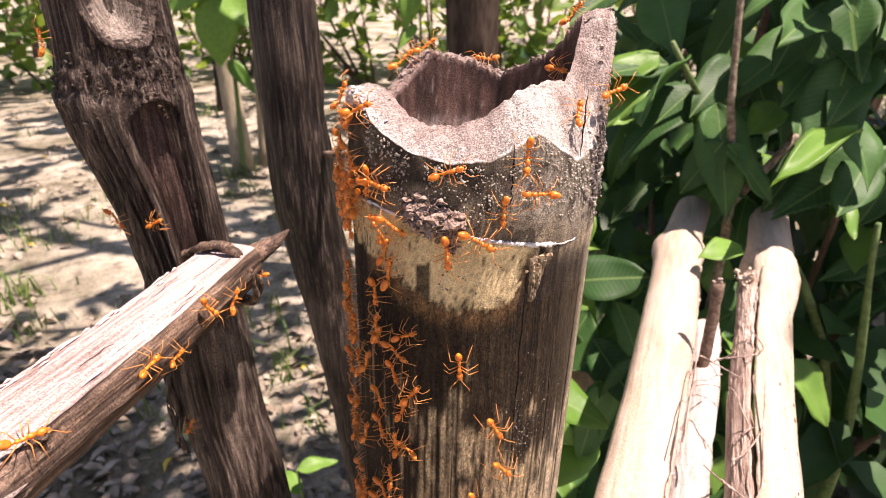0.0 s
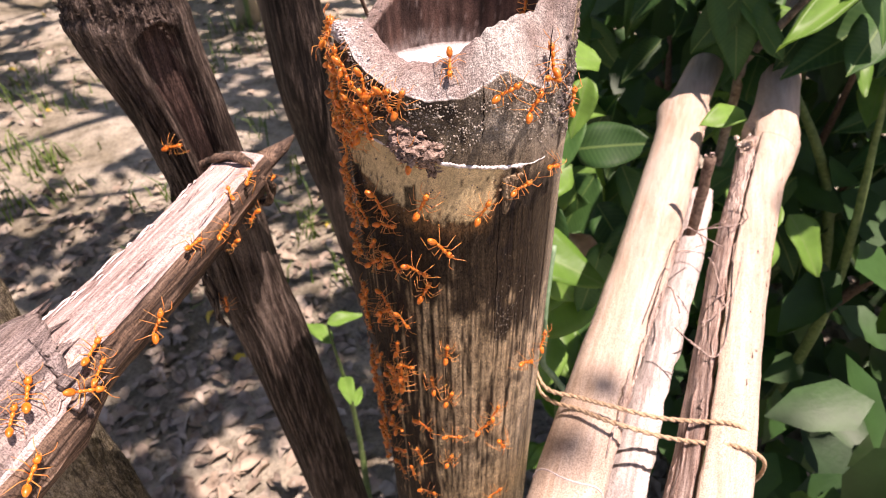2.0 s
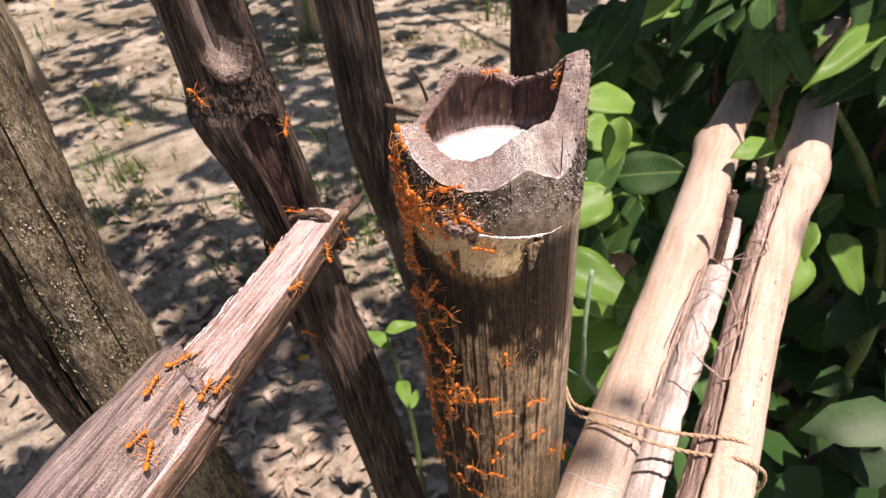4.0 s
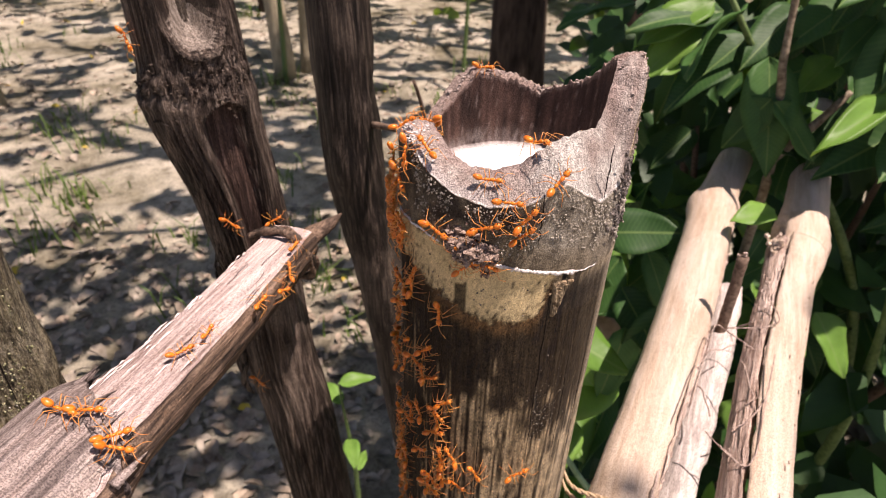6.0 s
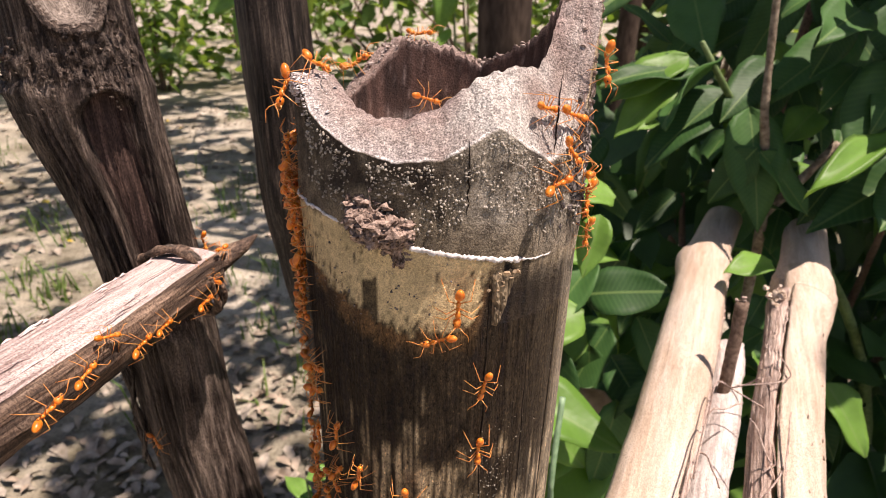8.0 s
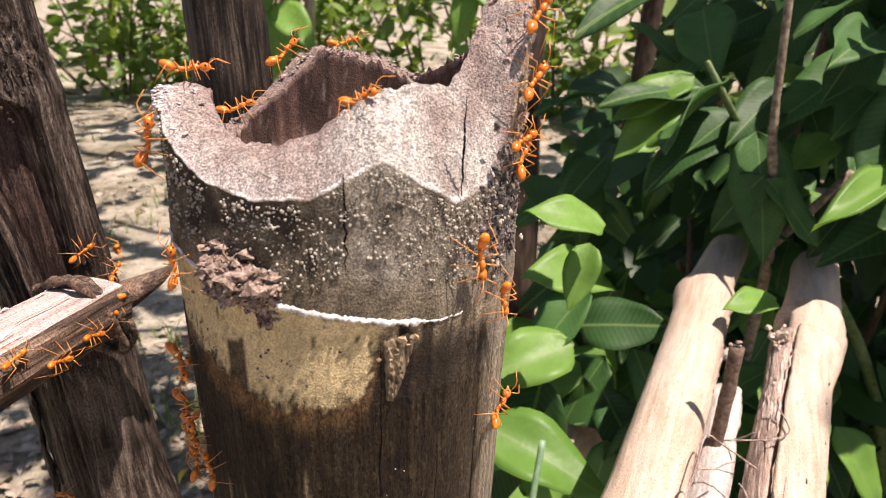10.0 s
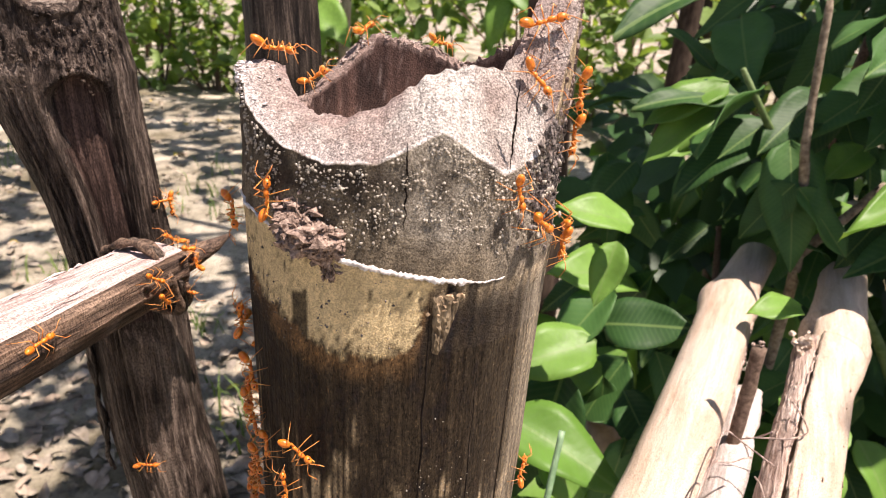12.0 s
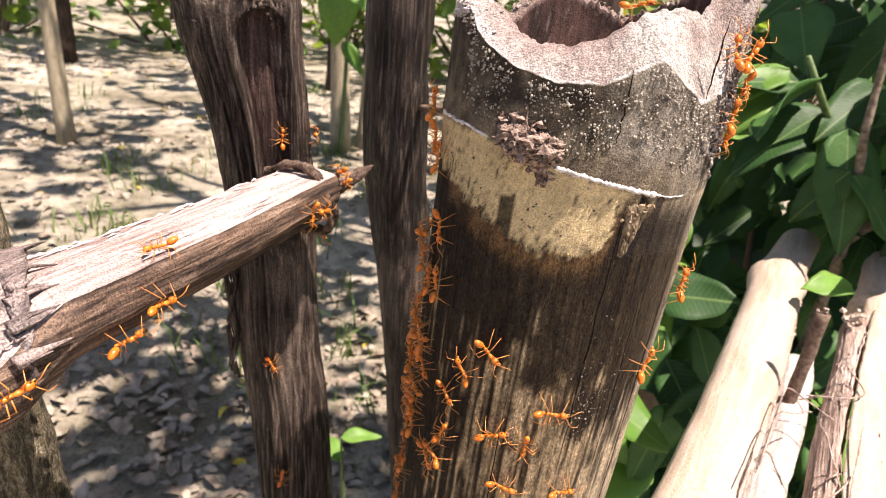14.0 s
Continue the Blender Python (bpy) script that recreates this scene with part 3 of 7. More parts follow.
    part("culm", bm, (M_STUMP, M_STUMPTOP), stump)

    def on(deg, z, out=0.0):
        a = radians(deg)
        r = stump_radius(a, z) + out
        return Vector((axis_x(z) + r * math.sin(a), AX_Y - r * math.cos(a), z)) - org

    # scar line of the fallen sheath, broken in two
    for d0, d1, rad in ((-74, -34, .0004), (-10, 35, .00062), (35, 47, .0002)):
        bm = bmesh.new()
        pts, rr = [], []
        for k in range(90):
            f = k / 89
            pts.append(on(d0 + (d1 - d0) * f, node_z(d0 + (d1 - d0) * f) + 0.0003 + 0.00022 * noise.noise(Vector((k * 0.13, d0, 5))), 0.00005))
            rr.append(rad * (0.7 + 0.6 * noise.noise(Vector((k * 0.22, d0, 0))) + 0.35 * noise.noise(Vector((k * 0.9, d0, 3)))) * min(1, 0.2 + k / 8, 0.2 + (89 - k) / 8))
        tube(bm, pts, rr, 9, 0.9, freq=2600)
        part("sheath_scar", bm, M_THREAD, stump, "thin white scar line round the node")
    # clump of chewed leaf crumbs stuck at the node
    bm = bmesh.new()
    rnd = random.Random(5)
    for k in range(520):
        f = rnd.random()
        deg = -18.5 + max(-11, min(11, rnd.gauss(0, 6.2)))
        z = 0.8543 + rnd.gauss(0, 0.0015) - 0.00016 * (deg + 18.5)
        near = max(0, 1 - ((deg + 18.5) / 12) ** 2 - ((z - 0.8543) / 0.0040) ** 2)
        out = near * 0.0036 * rnd.random() ** 0.5
        sq = (0.5 + rnd.random(), 0.5 + rnd.random(), 0.3 + 0.8 * rnd.random())
        blob(bm, on(deg, z, out), 0.0004 + 0.0009 * rnd.random() ** 2, sq, 1.5, 2.8, 1, k)
    for k in range(70):
        f = rnd.random()
        blob(bm, on(-12.5 + rnd.gauss(0, 1.2) + 2 * f, 0.8520 - 0.0050 * f, 0.0006 * rnd.random()), 0.0002 + 0.0004 * rnd.random(), (0.6, 0.8, 1.4), 1.4, 2.8, 1, k)
    for k in range(6):
        d0, z0 = -18.5 + rnd.gauss(0, 5), 0.8555 + rnd.gauss(0, 0.0015)
        d1, z1 = d0 + rnd.gauss(0, 3), z0 + rnd.uniform(0.0005, 0.0035)
        tube(bm, [on(d0, z0, 0.0012), on((d0 + d1) / 2, (z0 + z1) / 2, 0.0024), on(d1, z1, 0.0019)], [0.0002, 0.00016, 0.00008], 4)
    part("crumb_clump", bm, M_LITTER, stump, "dark brown clump of crumbs", smooth=False)
    # white mealy growth on the west tip
    bm = bmesh.new()
    for k in range(900):
        deg = -68 + rnd.gauss(0, 6.5)
        f = rnd.random()
        z = interp(RIM_OUT, deg) + (interp(RIM_IN, deg) - interp(RIM_OUT, deg)) * f + rnd.uniform(-0.0001, 0.0007)
        if k % 4 == 0:
            f, z = 0.0, interp(RIM_OUT, deg) - abs(rnd.gauss(0, 0.0012))
        r = R_OUT + 0.0002 - 0.0066 * f
        a = radians(deg)
        blob(bm, Vector((axis_x(z) + r * math.sin(a), AX_Y - r * math.cos(a), z)) - org, 0.00010 + 0.00030 * rnd.random() ** 2, (1.3, 1.3, 0.7), 1.9, 3.4, 1, k)
    part("white_growth", bm, M_WHITE, stump, "white mealy growth on the tip")
    # pale crumbs along the torn back of the rim
    bm = bmesh.new()
    for k in range(620):
        deg = rnd.uniform(72, 290)
        deg = deg - 360 if deg > 180 else deg
        f = rnd.random()
        z = interp(RIM_OUT, deg) + (interp(RIM_IN, deg) - interp(RIM_OUT, deg)) * f + rnd.gauss(0, .0004)
        r = R_OUT - (.0050 if abs(deg) > 100 else .0066) * f
        a = radians(deg)
        blob(bm, Vector((axis_x(z) + r * math.sin(a), AX_Y - r * math.cos(a), z)) - org, 0.00013 + 0.00042 * rnd.random() ** 3, (1.2, 1.2, 0.8), 1.7, 3.0, 1, k)
    tagged(part("rim_crust", bm, M_RIMCRUMB, stump, "pale crumbs on the torn rim", smooth=False), kind="stuff")
    # pale flaking crust up the tall horn
    bm = bmesh.new()
    for k in range(240):
        deg = 88 + rnd.gauss(0, 12)
        z = rnd.uniform(.866, interp(RIM_OUT, deg))
        if noise.noise(Vector((deg * .12, z * 260, 5))) < -.05:
            continue
        blob(bm, on(deg, z, rnd.random() * .0003), 0.00016 + 0.0004 * rnd.random() ** 2, (1, .8, 1.7), 1.7, 2.8, 1, k)
    tagged(part("horn_crust", bm, M_RIMCRUMB, stump, "pale flaking crust", smooth=False), kind="stuff")
    # black crust on the east flank
    bm = bmesh.new()
    for k in range(420):
        deg = 66 + rnd.gauss(0, 5)
        z = 0.8605 + rnd.gauss(0, 0.0042)
        blob(bm, on(deg, z, rnd.random() * 0.0005), 0.0002 + 0.0005 * rnd.random(), (1, 0.7, 1.5), 1.7, 2.6, 1, k)
    part("mould_crust", bm, M_CRUST, stump, "black flaking mould", smooth=False)
    bm = bmesh.new()
    for k in range(36):
        deg = 62 + rnd.gauss(0, 7)
        z = 0.859 + rnd.gauss(0, 0.005)
        blob(bm, on(deg, z, 0.0006 + rnd.random() * 0.0007), 0.00015 + 0.0004 * rnd.random() ** 2, (1, 1, 1.2), 1.3, 2.6, 1, k)
    tagged(part("pale_crust", bm, M_FUNGUS, stump), kind="stuff")
    # tiny fruiting bodies over the collar
    bm = bmesh.new()
    for k in range(2600):
        deg = rnd.uniform(-56, 60)
        z = interp(RIM_OUT, deg) - 0.0006 - rnd.random() ** 1.3 * 0.0130
        if z < node_z(deg) + 0.003:
            continue
        if noise.noise(Vector((deg * 0.10, z * 230, 0))) + .6 * noise.noise(Vector((deg * 0.35, z * 700, 6))) < rnd.uniform(-.35, .25):
            continue
        blob(bm, on(deg, z, 0.0001), 0.00008 + 0.00024 * rnd.random() ** 2.2, (1, 1, 1), 0.8, 2.5, 1, k)
    for k in range(230):
        deg, z = 27 + rnd.gauss(0, 4.5), 0.797 + rnd.gauss(0, 0.007)
        if k > 150:
            deg, z = rnd.uniform(30, 66), rnd.uniform(0.72, 0.83)
        blob(bm, on(deg, z, 0.00005), 0.00005 + 0.00013 * rnd.random() ** 2, (1, 1, 1.3), 0.8, 2.5, 1, k)
    tagged(part("fungus_crust", bm, M_FUNGUS, stump, "tiny pale fungus dots"), kind="stuff")
    # torn branch scar right of the pale strip
    bm = bmesh.new()
    rows = []
    for r in range(17):
        f = r / 16
        row = []
        for q in range(11):
            g = q / 10
            d = 20.8 + 1.5 * f + g * (11.0 - 8.5 * f ** 1.4) + 0.5 * noise.noise(Vector((q, r * 0.7, 3)))
            z = 0.8462 - 0.0128 * f + 0.0007 * noise.noise(Vector((q * 0.8, r, 7)))
            edge = min(g, 1 - g, f, 1 - f)
            row.append(bm.verts.new(on(d, z, -0.0003 + 0.0013 * min(1, edge * 6) * (0.45 + 0.8 * abs(noise.noise(Vector((q * 0.9, r * 0.35, 1))))))))
        rows.append(row)
    for a, b in zip(rows, rows[1:]):
        for q in range(10):
            bm.faces.new((a[q], b[q], b[q + 1], a[q + 1]))
    part("torn_scar", bm, M_FLAP, stump, "torn brown branch scar", smooth=False)
    bm = bmesh.new()
    for k in range(13):
        blob(bm, on(25 + rnd.gauss(0, 2.6), 0.8440 + rnd.gauss(0, 0.0013), 0.0008), 0.0001 + 0.0003 * rnd.random() ** 2, (2.0, 0.7, 1.3), 1.7, 2.8, 1, k)
    part("scar_flake", bm, M_CORD, stump, "tan flakes", smooth=False)
    # small dark freckles over the pale strip and its lower edge
    bm = bmesh.new()
    for k in range(230):
        deg = rnd.uniform(-58, 19)
        z = rnd.uniform(.8345, .8515) if k % 2 else rnd.gauss(.8385, .0022)
        if z > node_z(deg) - .0012 or noise.noise(Vector((deg * .12, z * 190, 4))) < -.08:
            continue
        blob(bm, on(deg, z, .00002), .00007 + .00022 * rnd.random() ** 3, (1, 1, 1), 1.5, 2.8, 1, k)
    tagged(part("freckle", bm, M_CRUST, stump, "small dark freckles"), kind="stuff")
    # splits in the culm
    bm = bmesh.new()
    for deg, z0, z1 in ((21, .8475, .776), (40, .836, .77), (12, .8705, .856), (45, .8795, .8650), (58, .84, .70), (-8, .812, .73)):
        pts = [on(deg + 0.8 * noise.noise(Vector((deg, k * 0.4, 0))), z0 + (z1 - z0) * k / 24, -0.00005) for k in range(25)]
        tube(bm, pts, [0.00004 + 0.00016 * math.sin(math.pi * k / 24) for k in range(25)], 5)
    part("drying_crack", bm, M_CRACK, stump)
    return stump


M_RIMCRUMB = plain("rim_crumb", (0.10, 0.07, 0.055), (0.46, 0.38, 0.33), 1300, 0.95, 0.1)
M_CRACK = plain("dark_crack", (0.008, 0.006, 0.005), (0.02, 0.015, 0.012), 900, 0.9, 0.1)
M_FLAP = plain("torn_skin", (0.05, 0.035, 0.022), (0.30, 0.23, 0.14), 1100, 0.85, 0.2, 0.0008, (1, 1, 0.3))
M_FUNGUS = plain("fungus_dot", (0.20, 0.175, 0.135), (0.50, 0.455, 0.375), 900, 0.8, 0.2)
build_stump()


# ---- fence posts ----
def culm_rings(bm, pts, radii, seed, seg=28, n=14, scar=None):
    line = smooth_path(pts, n)
    rr = np.interp(np.linspace(0, len(radii) - 1, len(line)), range(len(radii)), radii)
    return tube(bm, line, list(rr), seg, 0.07, 0.16, 55.0, True, seed=seed, up=Vector((0, -1, 0.01)))


def scoop(bm, centre, out, size, depth, along=Vector((0, 0, 1)), rim=0.0):
    """Presses a hollow with a raised lip into the side of a culm."""
    out = Vector(out).normalized()
    side = along.cross(out).normalized()
    for v in bm.verts:
        d = v.co - Vector(centre)
        if d.dot(out) < -0.012:
            continue
        x, z = d.dot(side) / size[0], d.dot(along) / size[1]
        q = x * x + z * z
        if q < 1:
            v.co -= out * depth * min(1, (1 - q) * 5.0)
        elif q < 1.9 and rim:
            v.co += out * rim * math.sin((q - 1) / 0.9 * math.pi)


def post_relief(deg, z):
    """Relief of the knotted post: an open hollow above the node, an arch-topped scar below it, split ridges beside."""
    c, s = math.cos(radians(deg)), math.sin(radians(deg))
    d = 0.0009 * noise.noise(Vector((c * 5, s * 5, z * 9))) + 0.00055 * noise.noise(Vector((c * 17, s * 17, z * 10))) + 0.00035 * noise.noise(Vector((c * 44, s * 44, z * 16)))
    kind = 0
    d *= 1 - 0.75 * math.exp(-((z - 0.8745) / 0.008) ** 2)
    knot = math.exp(-((z - 0.8745 - 0.00005 * deg) / 0.0065) ** 2) * (1 if -70 < deg < 100 else 0.3)
    d += knot * (0.0019 * noise.noise(Vector((c * 8, s * 8, z * 330))) + 0.0006 * noise.noise(Vector((c * 22, s * 22, z * 700))))
    edge = 0.6 * noise.noise(Vector((z * 160, 4, 0))) + 1.2 * noise.noise(Vector((z * 45, 9, 0)))
    lower = 0.8840 + 0.0110 * abs((deg - 38) / 37) ** 3 + 0.0005 * noise.noise(Vector((deg * 0.15, 2, 0)))
    e = min((z - lower) / 0.0085, (deg - 3 - edge) / 6, (75 - deg + edge) / 7)
    if e > 0:
        u = min(1, e)
        d = d * 0.4 - 0.0125 * (1 - (1 - u) ** 2.2)
        # 3: edge painted as sunlit, 1: interior painted as shaded
        kind = 3 if e < 0.75 and deg < 68 else 1
    elif e > -0.30:
        d += 0.0013 * math.sin(-e / 0.30 * math.pi)
    top = 0.8685 - 0.0062 * ((deg - 49) / 27) ** 2
    left = interp([(.80, 15), (.845, 17), (.863, 22)], z) + edge
    right = interp([(.80, 60), (.845, 71), (.866, 74)], z) + edge
    e = min((top - z) / 0.0012, (deg - left) / 3.0, (right - deg) / 3.0, (z - 0.79) / 0.02)
    if e > 0:
        d = d * 0.4 - 0.0056 * min(1, e)
        kind = 2 if e > 0.3 else 0
    elif e > -0.8 and z > 0.8:
        d += 0.0006 * math.sin(-e / 0.8 * math.pi)
    if -16 < deg < 16 and z < 0.868:
        w = deg + 2.2 * noise.noise(Vector((z * 25, 1, 6)))
        groove = max(0, math.cos((w + 3) / 6.5 * math.tau)) ** 2
        d -= 0.0030 * groove * min(1, (0.868 - z) / 0.012) * min(1, max(0.25, (z - 0.73) / 0.06))
    return d, kind


def build_posts():
    # middle post: knotted, with two long scars
    post = thing("bamboo_post", (-0.06, 0.185, 0), "knotted dark brown bamboo post with long branch scars", "fence post", "fence posts")
    off = Vector((-0.06, 0.185, 0))
    bm = bmesh.new()
    pts = [(-0.046, .190, -0.05), (-0.058, .189, .35), (-0.0765, .188, .68), (-.0835, .187, .755), (-.0855, .187, .80), (-.0885, .186, .832), (-.0935, .185, .858), (-.0945, .185, .868), (-.0945, .185, .885), (-.0965, .185, .93), (-.099, .185, .99)]
    rad = [.0165, .0158, .0148, .0143, .0140, .0148, .0176, .0184, .0160, .0148, .0148]
    heights = list(np.linspace(-.05, .70, 20)) + list(np.linspace(.704, .99, 330))
    line = smooth_path(pts, 30)
    zl = [p.z for p in line]
    rl = np.interp(np.linspace(0, len(rad) - 1, len(line)), range(len(rad)), rad)
    seg = 150
    rings, kinds = [], {}
    for z in heights:
        cx, cy, r0 = np.interp(z, zl, [p.x for p in line]), np.interp(z, zl, [p.y for p in line]), np.interp(z, zl, rl)
        ring = []
        for k in range(seg):
            deg = 360.0 * k / seg - 180.0
            cut, kind = post_relief(deg, z)
            a = radians(deg)
            v = bm.verts.new(Vector((cx + (r0 + cut) * math.sin(a), cy - (r0 + cut) * math.cos(a), z)) - off)
            kinds[v] = kind
            ring.append(v)
        rings.append(ring)
    for ra, rb in zip(rings, rings[1:]):
        for k in range(seg):
            f = bm.faces.new((ra[k], ra[(k + 1) % seg], rb[(k + 1) % seg], rb[k]))
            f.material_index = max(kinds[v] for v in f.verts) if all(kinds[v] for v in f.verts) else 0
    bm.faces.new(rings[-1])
    part("culm", bm, (M_POST, M_HOLLOWSHADE, M_SCAR, M_LITLIP), post)
    bm = bmesh.new()
    rnd = random.Random(8)
    for k in range(260):
        a = rnd.uniform(-1.0, 1.4)
        z = 0.8725 + rnd.gauss(0, 0.0046) + 0.003 * a
        p = Vector((-.0944 + .0181 * math.sin(a), .185 - .0181 * math.cos(a), z)) - off
        blob(bm, p, 0.00015 + 0.00042 * rnd.random() ** 2, (1.3, 0.7, 0.9), 1.6, 2.8, 1, k)
    part("node_collar", bm, M_POST, post, "rough knotted node")
    bm = bmesh.new()
    for k in range(5):
        x = -.093 - 0.0016 * k
        pts = [Vector((x + 0.012 * (0.85 - z) * -0.9 + .0007 * math.sin(z * 300 + k), .1738 + .0016 * k - (.0 if z > .83 else -.001), z)) - off for z in np.linspace(.867 - .002 * k, .74, 40)]
        tube(bm, pts, [0.0006 + 0.0003 * math.sin(j * 0.8 + k) for j in range(40)], 6, 0.4, freq=500)
    part("split_edge", bm, M_POST, post, "splintered edge")

    # pole behind it
    pole = thing("bamboo_post", (-0.01, 0.275, 0), "dark smooth slender bamboo post, slightly bent", "fence post", "fence posts")
    off = Vector((-0.01, 0.275, 0))
    bm = bmesh.new()
    pts = [(0.025, .285, -.05), (-.010, .28, .42), (-.034, .275, .57), (-.0485, .272, .70), (-.0590, .271, .77), (-.0638, .27, .805), (-.0655, .27, .84), (-.0665, .27, .885), (-.071, .27, 1.06)]
    culm_rings(bm, [Vector(p) - off for p in pts], [.0135, .0138, .0138, .0138, .0140, .0146, .0138, .0136, .0130], 5.0, 32, 16)
    part("culm", bm, M_POLE, pole)
    bm = bmesh.new()
    hook = smooth_path([Vector(p) - off for p in ((-.052, .262, .829), (-.040, .250, .832), (-.030, .238, .834), (-.0245, .230, .842), (-.0255, .226, .853), (-.028, .224, .862))], 5)
    tube(bm, hook, list(np.linspace(.0016, .0006, len(hook))), 7, 0.2)
    part("hooked_twig", bm, M_TWIG, pole, "short hooked dead twig")

    # broad post nearest the path, with a thinner strip beside it
    wide = thing("bamboo_post", (-0.125, 0.112, 0), "broad lichen-speckled old bamboo post", "fence post", "fence posts")
    off = Vector((-0.125, 0.112, 0))
    bm = bmesh.new()
    pts = [(-.125, .122, -.05), (-.129, .117, .45), (-.1342, .1115, .73), (-.1352, .1095, .83), (-.1328, .1095, .88), (-.1298, .1095, .93), (-.125, .1095, 1.02)]
    culm_rings(bm, [Vector(p) - off for p in pts], [.0165, .016, .0155, .0150, .0152, .0156, .0152], 9.0, 60, 40)
    part("culm", bm, M_MOSSY, wide)
    bm = bmesh.new()
    for k in range(6000):
        a = rnd.uniform(-0.9, 1.7)
        z = rnd.uniform(0.76, 0.97)
        if noise.noise(Vector((a * 2.5, z * 28, 3))) + 0.6 * noise.noise(Vector((a * 9, z * 110, 8))) < rnd.uniform(-0.6, 0.3):
            continue
        x = interp([(.73, -.1342), (.83, -.1352), (.88, -.1328), (.93, -.1298), (1.0, -.126)], z)
        blob(bm, Vector((x + .0151 * math.sin(a), .1097 - .0151 * math.cos(a), z)) - off, 0.00010 + 0.00028 * rnd.random() ** 2, (1.2, 1, 1.4), 1.6, 2.8, 1, k)
    streak = bmesh.new()
    for k in range(420):
        a = rnd.gauss(.55, .16)
        z = rnd.uniform(0.80, 0.875)
        if noise.noise(Vector((a * 6, z * 60, 13))) < -.05:
            continue
        x = interp([(.73, -.1342), (.83, -.1352), (.88, -.1328), (.93, -.1298), (1.0, -.126)], z)
        blob(streak, Vector((x + .0152 * math.sin(a), .1097 - .0152 * math.cos(a), z)) - off, 0.00006 + 0.00014 * rnd.random() ** 2, (1.2, 1, 2.6), 1.5, 2.8, 1, k)
    tagged(part("mould_streak", streak, M_WHITE, wide, "whitish mould streak"), kind="stuff")
    cracks = bmesh.new()
    for a, z0, z1 in ((1.05, .95, .80), (.20, .92, .82), (-.25, .90, .78)):
        pts = []
        for q in range(40):
            z = z0 + (z1 - z0) * q / 39
            w = a + .05 * noise.noise(Vector((q * .2, a * 7, 0)))
            x = interp([(.73, -.1342), (.83, -.1352), (.88, -.1328), (.93, -.1298), (1.0, -.126)], z)
            pts.append(Vector((x + .0153 * math.sin(w), .1097 - .0153 * math.cos(w), z)) - off)
        tube(cracks, pts, [.00008 + .00025 * math.sin(math.pi * q / 39) * (1 + .6 * noise.noise(Vector((q * .5, a, 2)))) for q in range(40)], 5)
    part("fissure", cracks, M_CRACK, wide, "dark lengthwise fissures")
    tagged(part("lichen_crust", bm, M_LICHEN, wide, "grey-green lichen crust"), kind="stuff")

    strip = thing("bamboo_stake", (-0.150, 0.120, 0), "dark split bamboo stake standing beside the broad post", "stake", "fence posts")
    off = Vector((-0.150, 0.120, 0))
    bm = bmesh.new()
    pts = [(-.150, .118, -.03), (-.153, .108, .5), (-.1515, .096, .77), (-.1465, .092, .83), (-.1405, .0905, .855), (-.134, .0895, .874)]
    trough(bm, [Vector(p) - off for p in smooth_path(pts, 12)], [.0062] * 50 + list(np.linspace(.006, .002, 11)), .003, 20, 330, 18, 0.16, 3.0, 12)
    part("culm", bm, M_POLE, strip)
    bm = bmesh.new()
    for k in range(18):
        z = .78 + .075 * rnd.random()
        p = Vector((interp([(.77, -.1515), (.83, -.1465), (.855, -.1405)], z) + .0058, interp([(.77, .096), (.83, .092), (.855, .0905)], z) - .002, z)) - off
        tube(bm, [p, p + Vector((.0006, -.0004, .006)), p + Vector((.0014, -.0002, rnd.uniform(.010, .020)))], [.0008, .0006, .0001], 5, .3, freq=600)
    part("torn_edge", bm, M_MOSSY, strip, "splintered paler edge")


M_LICHEN = plain("lichen", (0.085, 0.09, 0.030), (0.40, 0.385, 0.24), 700, 0.95, 0.1)
build_posts()


M_PALETEAR = plain("pale_torn_wood", (0.48, 0.38, 0.34), (0.78, 0.70, 0.66), 1200, 0.9, 0.1)
M_SLEEVE = dry_wood("grey_brown_culm", (0.10, 0.075, 0.065), (0.29, 0.23, 0.205), (0.48, 0.41, 0.37), along=(1, 0.06, 1), furrows=0.6, spin=14, relief=0.001)


